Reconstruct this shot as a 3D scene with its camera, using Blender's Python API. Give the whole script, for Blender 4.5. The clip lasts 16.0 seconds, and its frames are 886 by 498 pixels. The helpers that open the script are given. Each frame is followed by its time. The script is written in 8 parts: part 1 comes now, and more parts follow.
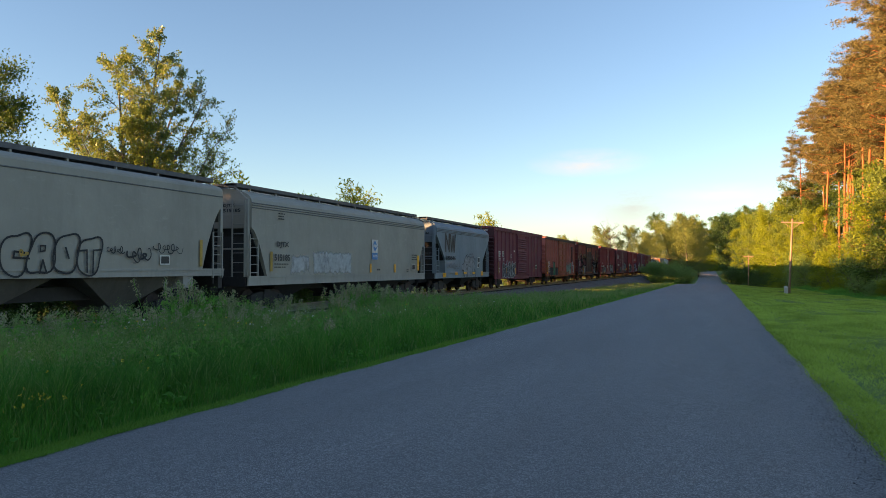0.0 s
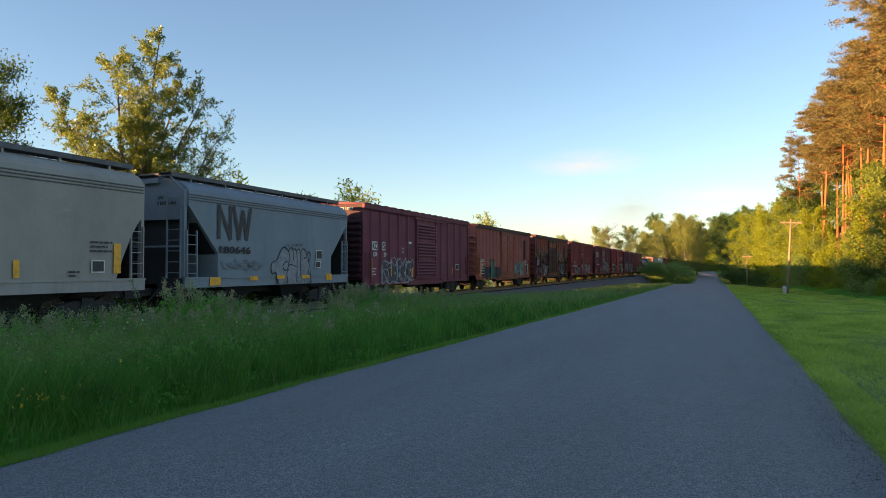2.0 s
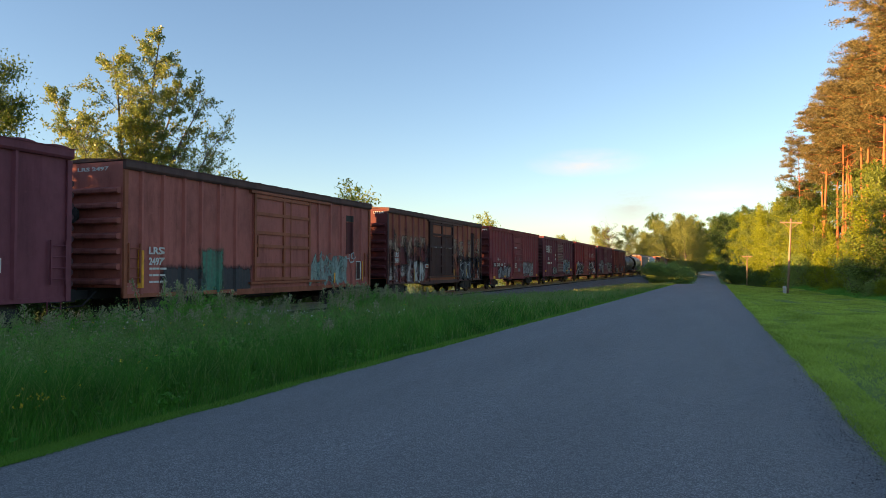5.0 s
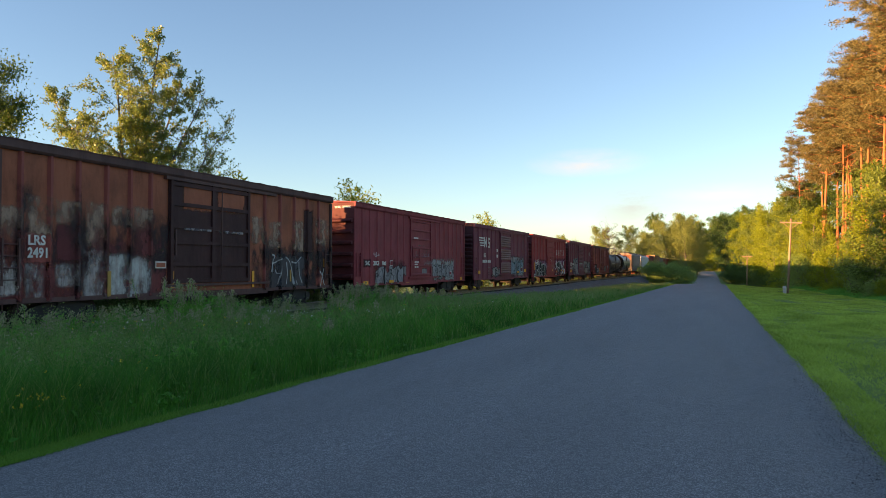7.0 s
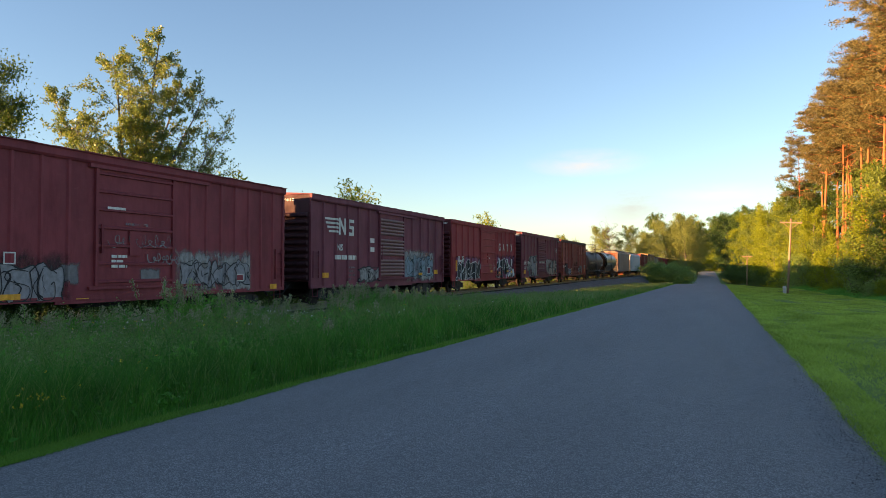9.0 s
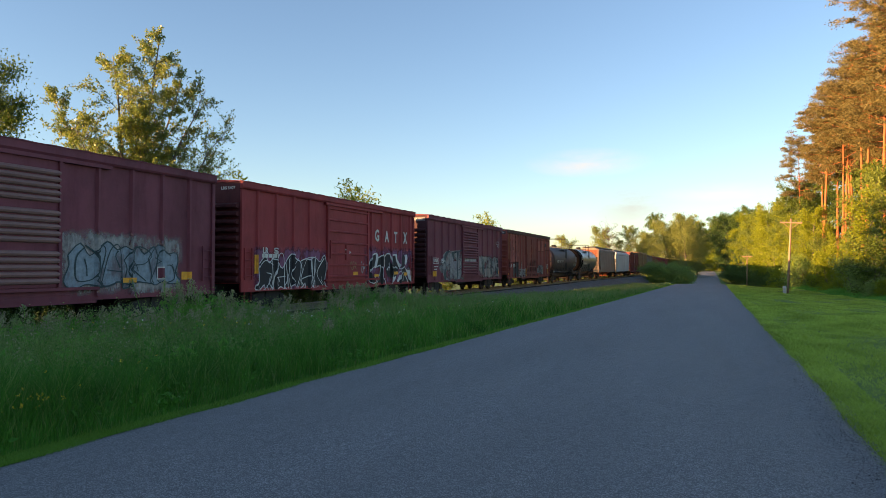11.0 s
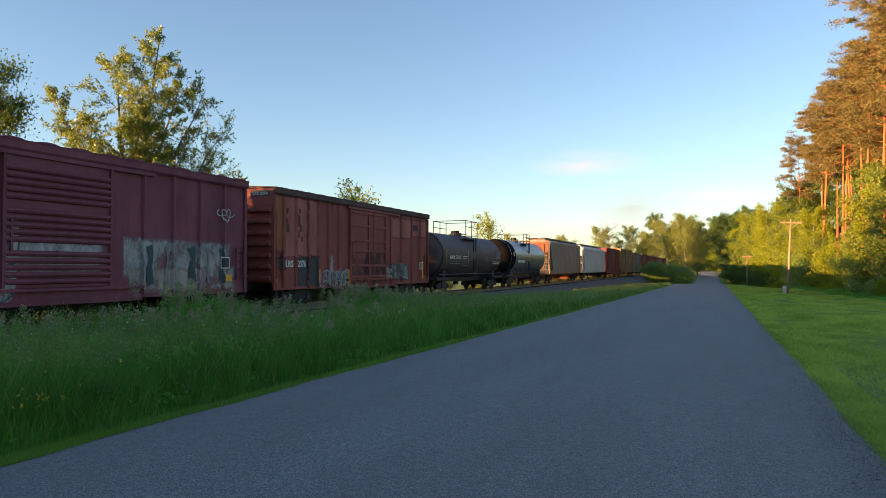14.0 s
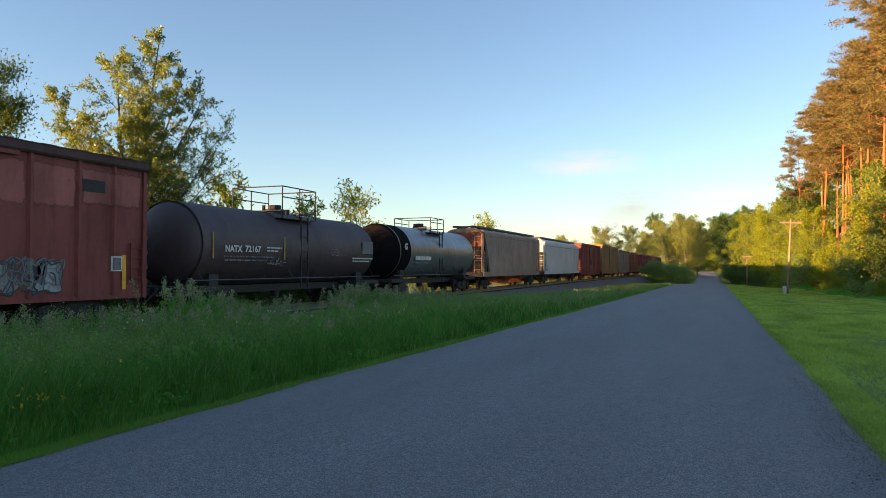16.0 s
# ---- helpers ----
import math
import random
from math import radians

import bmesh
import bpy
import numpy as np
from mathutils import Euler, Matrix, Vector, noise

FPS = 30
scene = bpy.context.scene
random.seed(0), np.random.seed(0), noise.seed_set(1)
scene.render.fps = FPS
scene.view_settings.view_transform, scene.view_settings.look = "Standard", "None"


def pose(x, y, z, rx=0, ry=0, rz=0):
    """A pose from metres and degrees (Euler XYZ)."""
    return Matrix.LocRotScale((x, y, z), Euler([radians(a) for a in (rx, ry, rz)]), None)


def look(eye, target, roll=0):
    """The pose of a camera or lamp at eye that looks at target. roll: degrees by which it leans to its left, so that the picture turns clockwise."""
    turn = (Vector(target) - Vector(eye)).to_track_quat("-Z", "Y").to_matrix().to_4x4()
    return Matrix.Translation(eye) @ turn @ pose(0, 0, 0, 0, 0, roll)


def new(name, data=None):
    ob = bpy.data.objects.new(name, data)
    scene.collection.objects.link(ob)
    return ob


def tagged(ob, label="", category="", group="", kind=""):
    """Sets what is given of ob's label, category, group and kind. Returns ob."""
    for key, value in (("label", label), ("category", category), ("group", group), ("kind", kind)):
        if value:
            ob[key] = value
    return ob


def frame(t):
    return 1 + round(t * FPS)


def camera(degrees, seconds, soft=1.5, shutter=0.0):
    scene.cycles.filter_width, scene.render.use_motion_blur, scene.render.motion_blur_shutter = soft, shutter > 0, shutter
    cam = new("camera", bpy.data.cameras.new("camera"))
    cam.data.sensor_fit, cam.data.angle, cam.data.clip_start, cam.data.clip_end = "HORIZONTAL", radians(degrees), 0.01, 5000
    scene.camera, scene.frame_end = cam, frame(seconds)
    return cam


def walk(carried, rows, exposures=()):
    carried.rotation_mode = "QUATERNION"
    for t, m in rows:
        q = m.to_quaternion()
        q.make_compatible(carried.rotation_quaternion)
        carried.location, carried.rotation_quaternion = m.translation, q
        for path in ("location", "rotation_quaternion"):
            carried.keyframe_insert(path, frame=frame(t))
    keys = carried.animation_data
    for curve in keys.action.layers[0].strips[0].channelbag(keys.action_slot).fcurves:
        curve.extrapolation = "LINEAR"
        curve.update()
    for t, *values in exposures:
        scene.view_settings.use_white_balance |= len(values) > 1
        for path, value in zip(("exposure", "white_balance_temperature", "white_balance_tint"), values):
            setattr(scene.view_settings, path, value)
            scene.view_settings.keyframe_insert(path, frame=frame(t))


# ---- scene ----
EYE = (0.0, 0.0, 1.6)
YAW, PITCH = 21.01, 1.507
cam = camera(64.0, 16.0, soft=0.7)


def aim(turn, tilt):
    a, b = radians(turn), radians(tilt)
    return look(EYE, (EYE[0] - math.sin(a), EYE[1] + math.cos(a), EYE[2] + math.tan(b)))


walk(cam, [(0, aim(YAW + 0.09, PITCH)), (0.5, aim(YAW + 0.05, PITCH)), (1.0, aim(YAW, PITCH)),
           (1.5, aim(YAW, PITCH)), (16.0, aim(YAW, PITCH))],
     exposures=[(0, 2.07, 7150, 18), (16.0, 2.07, 7150, 18)])

# ---------------------------------------------------------------- light
SUN_AZ, SUN_EL = 229.0, 4.5           # compass degrees from +y, clockwise
world = bpy.data.worlds.new("evening_sky")
scene.world = world
world.use_nodes = True
wn = world.node_tree.nodes
sky = wn.new("ShaderNodeTexSky")
sky.sky_type, sky.sun_disc = "NISHITA", False
sky.sun_elevation, sky.sun_rotation = radians(8.0), radians(SUN_AZ)
sky.altitude, sky.air_density, sky.dust_density, sky.ozone_density = 100, 0.95, 0.35, 2.45
wn["Background"].inputs["Strength"].default_value = 0.079
world.node_tree.links.new(sky.outputs[0], wn["Background"].inputs["Color"])

sun = new("sun", bpy.data.lights.new("sun", "SUN"))
sun.data.energy, sun.data.angle, sun.data.color = 5.0, radians(0.6), (1.0, 0.58, 0.25)
_az, _el = radians(SUN_AZ), radians(SUN_EL)
sun.matrix_world = look((math.sin(_az) * math.cos(_el) * 100, math.cos(_az) * math.cos(_el) * 100, math.sin(_el) * 100), (0, 0, 0))

# ---------------------------------------------------------------- materials


class Net:
    """A short way to write node materials."""

    def __init__(self, name):
        self.mat = bpy.data.materials.new(name)
        self.mat.use_nodes = True
        self.nt = self.mat.node_tree
        self.bsdf = self.nt.nodes["Principled BSDF"]
        self.out = self.nt.nodes["Material Output"]

    def add(self, kind, **ins):
        n = self.nt.nodes.new("ShaderNode" + kind)
        for k, v in ins.items():
            self.put(n.inputs[k.replace("_", " ")], v)
        return n

    def put(self, sock, v):
        if isinstance(v, bpy.types.NodeSocket):
            self.nt.links.new(v, sock)
        elif isinstance(v, tuple) and len(v) == 3 and sock.type == "RGBA":
            sock.default_value = (*v, 1)
        else:
            sock.default_value = v

    def coords(self, scale=(1, 1, 1), which="Object"):
        m = self.add("Mapping", Vector=self.add("TexCoord").outputs[which], Scale=scale)
        return m.outputs[0]

    def noise(self, vec, scale, detail=4.0, rough=0.55):
        return self.add("TexNoise", Vector=vec, Scale=scale, Detail=detail, Roughness=rough).outputs["Fac"]

    def ramp(self, fac, a, b):
        n = self.add("MapRange", Value=fac)
        n.inputs["From Min"].default_value, n.inputs["From Max"].default_value = a, b
        return n.outputs[0]

    def mix(self, fac, a, b):
        n = self.nt.nodes.new("ShaderNodeMix")
        n.data_type = "RGBA"
        for s, v in ((n.inputs[0], fac), (n.inputs[6], a), (n.inputs[7], b)):
            self.put(s, v)
        return n.outputs[2]

    def mul(self, a, b):
        n = self.nt.nodes.new("ShaderNodeMath")
        n.operation = "MULTIPLY"
        self.put(n.inputs[0], a), self.put(n.inputs[1], b)
        return n.outputs[0]

    def bump(self, height, strength, dist):
        n = self.add("Bump", Height=height, Strength=strength, Distance=dist)
        self.put(self.bsdf.inputs["Normal"], n.outputs[0])

    def done(self, color, rough=0.7, metal=0.0):
        self.put(self.bsdf.inputs["Base Color"], color)
        self.put(self.bsdf.inputs["Roughness"], rough)
        self.put(self.bsdf.inputs["Metallic"], metal)
        return self.mat


def tone(c, k):
    return tuple(min(1.0, v * k) for v in c)


def car_paint(name, col, grime=0.5, rust=0.25, fade=1.35, rust_col=(0.10, 0.04, 0.022), soot=0.35):
    """Weathered rolling-stock paint: faded fields, vertical run-off streaks, rust spots, road grime low down on no fixed line."""
    n = Net(name)
    big = n.noise(n.coords(), 0.45, 6, 0.6)
    streak = n.noise(n.coords((1, 1.6, 0.22)), 1.7, 8, 0.72)
    fine = n.noise(n.coords((1, 4.0, 0.30)), 3.0, 5, 0.6)
    spots = n.noise(n.coords(), 4.0, 8, 0.74)
    c = n.mix(n.ramp(big, 0.3, 0.7), tone(col, 0.86), tone(col, fade))
    c = n.mix(n.mul(n.ramp(streak, 0.50, 0.74), grime), c, tone(col, 0.40))
    c = n.mix(n.mul(n.ramp(fine, 0.55, 0.78), grime * 0.35), c, tone(col, 0.55))
    c = n.mix(n.mul(n.ramp(spots, 0.60, 0.72), rust), c, rust_col)
    cloud_ = n.noise(n.coords((1, 1.2, 0.6)), 0.9, 8, 0.66)
    c = n.mix(n.mul(n.ramp(cloud_, 0.46, 0.68), soot), c, tone(col, 0.35))
    scuff = n.noise(n.coords((1, 2.2, 6)), 1.1, 9, 0.74)
    c = n.mix(n.mul(n.ramp(scuff, 0.58, 0.74), 0.30), c, tuple(0.03 + 1.5 * v for v in col))
    dent = n.noise(n.coords((1, 1.0, 0.8)), 1.6, 3)
    n.bump(dent, 0.5, 0.05)
    n.bsdf.inputs["Specular IOR Level"].default_value = 0.3
    return n.done(c, n.ramp(streak, -1.0, 1.2))


def plain(name, col, rough=0.7, metal=0.0, var=0.25, scale=6.0):
    n = Net(name)
    f = n.noise(n.coords(), scale, 5, 0.65)
    g = n.noise(n.coords(), scale * 0.13, 3)
    c = n.mix(n.ramp(f, 0.3, 0.7), tone(col, 1 - var), tone(col, 1 + var))
    c = n.mix(n.mul(n.ramp(g, 0.4, 0.7), 0.35), c, tone(col, 0.6))
    n.bump(f, 0.2, 0.01)
    return n.done(c, rough, metal)


def patchy(name, col, under, cover=0.5, scale=1.6, thin=False):
    """Spray paint worn through to the coat below it; a thin coat lets the car's own paint show."""
    n = Net(name)
    f = n.noise(n.coords((1, 1, 0.55)), scale, 7, 0.68)
    g = n.noise(n.coords(), 7.0, 4)
    top = n.mix(n.ramp(g, 0.3, 0.7), tone(col, 0.7), tone(col, 1.15))
    if not thin:
        return n.done(n.mix(n.ramp(f, cover - 0.05, cover + 0.06), top, under), 0.75)
    run = n.noise(n.coords((1, 6.0, 0.5)), 1.3, 6, 0.7)
    top = n.mix(n.mul(n.ramp(run, 0.42, 0.68), 0.6), top, under)
    n.done(top, 0.75)
    bare = n.ramp(f, cover - 0.12, cover + 0.10)
    mx = n.add("MixShader", Fac=bare)
    n.nt.links.new(n.bsdf.outputs[0], mx.inputs[1])
    n.nt.links.new(n.add("BsdfTransparent").outputs[0], mx.inputs[2])
    n.nt.links.new(mx.outputs[0], n.out.inputs["Surface"])
    return n.mat


FEATHERED = {}


def feathered(mat, soft):
    """The same paint with a ragged, fading border, for a patch that carries its own place and extent."""
    key = (mat.name, soft)
    if key in FEATHERED:
        return FEATHERED[key]
    m = mat.copy()
    nt = m.node_tree
    out = nt.nodes["Material Output"]
    surface = out.inputs["Surface"].links[0].from_socket

    def math_node(op, a, b):
        n = nt.nodes.new("ShaderNodeMath")
        n.operation = op
        for sock, v in zip(n.inputs, (a, b)):
            if isinstance(v, bpy.types.NodeSocket):
                nt.links.new(v, sock)
            else:
                sock.default_value = v
        return n.outputs[0]
    axes = []
    for layer in ("place", "extent"):
        uv = nt.nodes.new("ShaderNodeUVMap")
        uv.uv_map = layer
        sep = nt.nodes.new("ShaderNodeSeparateXYZ")
        nt.links.new(uv.outputs[0], sep.inputs[0])
        axes.append(sep)
    gap = None
    for k in (0, 1):
        d = math_node("MINIMUM", axes[0].outputs[k], math_node("SUBTRACT", axes[1].outputs[k], axes[0].outputs[k]))
        gap = d if gap is None else math_node("MINIMUM", gap, d)
    wear = nt.nodes.new("ShaderNodeTexNoise")
    wear.inputs["Scale"].default_value, wear.inputs["Detail"].default_value, wear.inputs["Roughness"].default_value = 2.6, 8.0, 0.68
    mapping = nt.nodes.new("ShaderNodeMapping")
    mapping.inputs["Scale"].default_value = (1, 1.5, 0.6)
    nt.links.new(nt.nodes.new("ShaderNodeTexCoord").outputs["Object"], mapping.inputs[0])
    nt.links.new(mapping.outputs[0], wear.inputs["Vector"])
    edge = math_node("ADD", gap, math_node("MULTIPLY", math_node("SUBTRACT", wear.outputs["Fac"], 0.56), 3.2 * soft))
    ramp = nt.nodes.new("ShaderNodeMapRange")
    ramp.inputs["From Min"].default_value, ramp.inputs["From Max"].default_value = 0.0, soft
    nt.links.new(edge, ramp.inputs["Value"])
    mx = nt.nodes.new("ShaderNodeMixShader")
    nt.links.new(ramp.outputs[0], mx.inputs[0])
    nt.links.new(nt.nodes.new("ShaderNodeBsdfTransparent").outputs[0], mx.inputs[1])
    nt.links.new(surface, mx.inputs[2])
    nt.links.new(mx.outputs[0], out.inputs["Surface"])
    FEATHERED[key] = m
    return m


def leaf_mat(name, a, b, trans=0.35, rough=0.55, clump=0.0):
    """Leaves: colour varies leaf by leaf and over the crown, with some light coming through."""
    n = Net(name)
    isl = n.add("NewGeometry").outputs["Random Per Island"]
    big = n.noise(n.coords(), 0.45, 3)
    c = n.mix(isl, a, b)
    c = n.mix(n.mul(n.ramp(big, 0.35, 0.7), 0.5), c, tone(b, 1.25))
    if clump:
        c = n.mix(n.mul(n.ramp(n.noise(n.coords((1, 0.6, 0.3)), clump, 5, 0.65), 0.42, 0.66), 0.65), c, tone(a, 0.55))
    n.done(c, rough)
    n.bsdf.inputs["Specular IOR Level"].default_value = 0.25
    tr = n.add("BsdfTranslucent", Color=c)
    mx = n.add("MixShader", Fac=trans)
    n.nt.links.new(n.bsdf.outputs[0], mx.inputs[1])
    n.nt.links.new(tr.outputs[0], mx.inputs[2])
    n.nt.links.new(mx.outputs[0], n.out.inputs["Surface"])
    return n.mat


def asphalt_mat():
    n = Net("asphalt")
    co = n.coords()
    vor = n.add("TexVoronoi", Vector=co, Scale=105.0)
    fine = n.noise(co, 60.0, 5, 0.75)
    mid = n.noise(co, 11.0, 5, 0.7)
    big = n.noise(n.coords((1, 0.12, 1)), 0.9, 4)
    c = n.mix(n.ramp(fine, 0.3, 0.7), (0.098, 0.097, 0.100), (0.300, 0.292, 0.294))
    c = n.mix(n.mul(n.ramp(vor.outputs["Color"], 0.56, 0.70), 0.95), c, (0.44, 0.43, 0.43))
    c = n.mix(n.mul(n.ramp(mid, 0.35, 0.75), 0.35), c, (0.08, 0.08, 0.082))
    c = n.mix(n.mul(n.ramp(big, 0.35, 0.7), 0.5), c, (0.170, 0.166, 0.168))
    # loose dark aggregate towards the worn right-hand edge
    sep = n.add("SeparateXYZ", Vector=co)
    rim = n.ramp(sep.outputs[0], 0.0, 1.15)
    coarse = n.add("TexVoronoi", Vector=co, Scale=82.0)
    stones = n.mix(n.ramp(coarse.outputs["Color"], 0.25, 0.8), (0.035, 0.037, 0.042), (0.30, 0.31, 0.33))
    ragged = n.noise(co, 2.2, 5, 0.7)
    c = n.mix(n.mul(n.mul(rim, n.ramp(ragged, 0.25, 0.6)), 0.6), c, stones)
    n.bump(vor.outputs["Distance"], 1.0, 0.014)
    return n.done(c, 0.85)


def ground_mat():
    n = Net("grassy_soil")
    co = n.coords()
    f = n.noise(co, 3.5, 7, 0.7)
    b = n.noise(co, 0.18, 4)
    g = n.noise(co, 28.0, 4, 0.7)
    c = n.mix(n.ramp(f, 0.3, 0.7), (0.085, 0.150, 0.022), (0.150, 0.250, 0.040))
    c = n.mix(n.mul(n.ramp(b, 0.4, 0.65), 0.6), c, (0.140, 0.220, 0.040))
    c = n.mix(n.mul(n.ramp(g, 0.45, 0.7), 0.35), c, (0.040, 0.070, 0.014))
    n.bump(g, 0.8, 0.06)
    return n.done(c, 0.9)


def ballast_mat():
    n = Net("ballast_stone")
    vor = n.add("TexVoronoi", Vector=n.coords(), Scale=16.0)
    c = n.mix(vor.outputs["Color"], (0.10, 0.095, 0.092), (0.23, 0.22, 0.215))
    c = n.mix(n.mul(n.ramp(n.noise(n.coords(), 0.7, 4), 0.4, 0.7), 0.6), c, (0.12, 0.095, 0.075))
    n.bump(vor.outputs["Distance"], 1.0, 0.06)
    return n.done(c, 0.9)


def bark_mat(name, a, b):
    n = Net(name)
    f = n.noise(n.coords((3, 3, 0.5)), 2.5, 7, 0.7)
    n.bump(f, 0.8, 0.05)
    return n.done(n.mix(n.ramp(f, 0.3, 0.7), a, b), 0.9)


def pine_bark():
    n = Net("pine_bark")
    f = n.noise(n.coords((3, 3, 0.6)), 2.0, 7, 0.7)
    n.bump(f, 0.8, 0.05)
    c = n.mix(n.ramp(f, 0.3, 0.7), (0.24, 0.075, 0.028), (0.44, 0.15, 0.055))
    return n.done(c, 0.9)


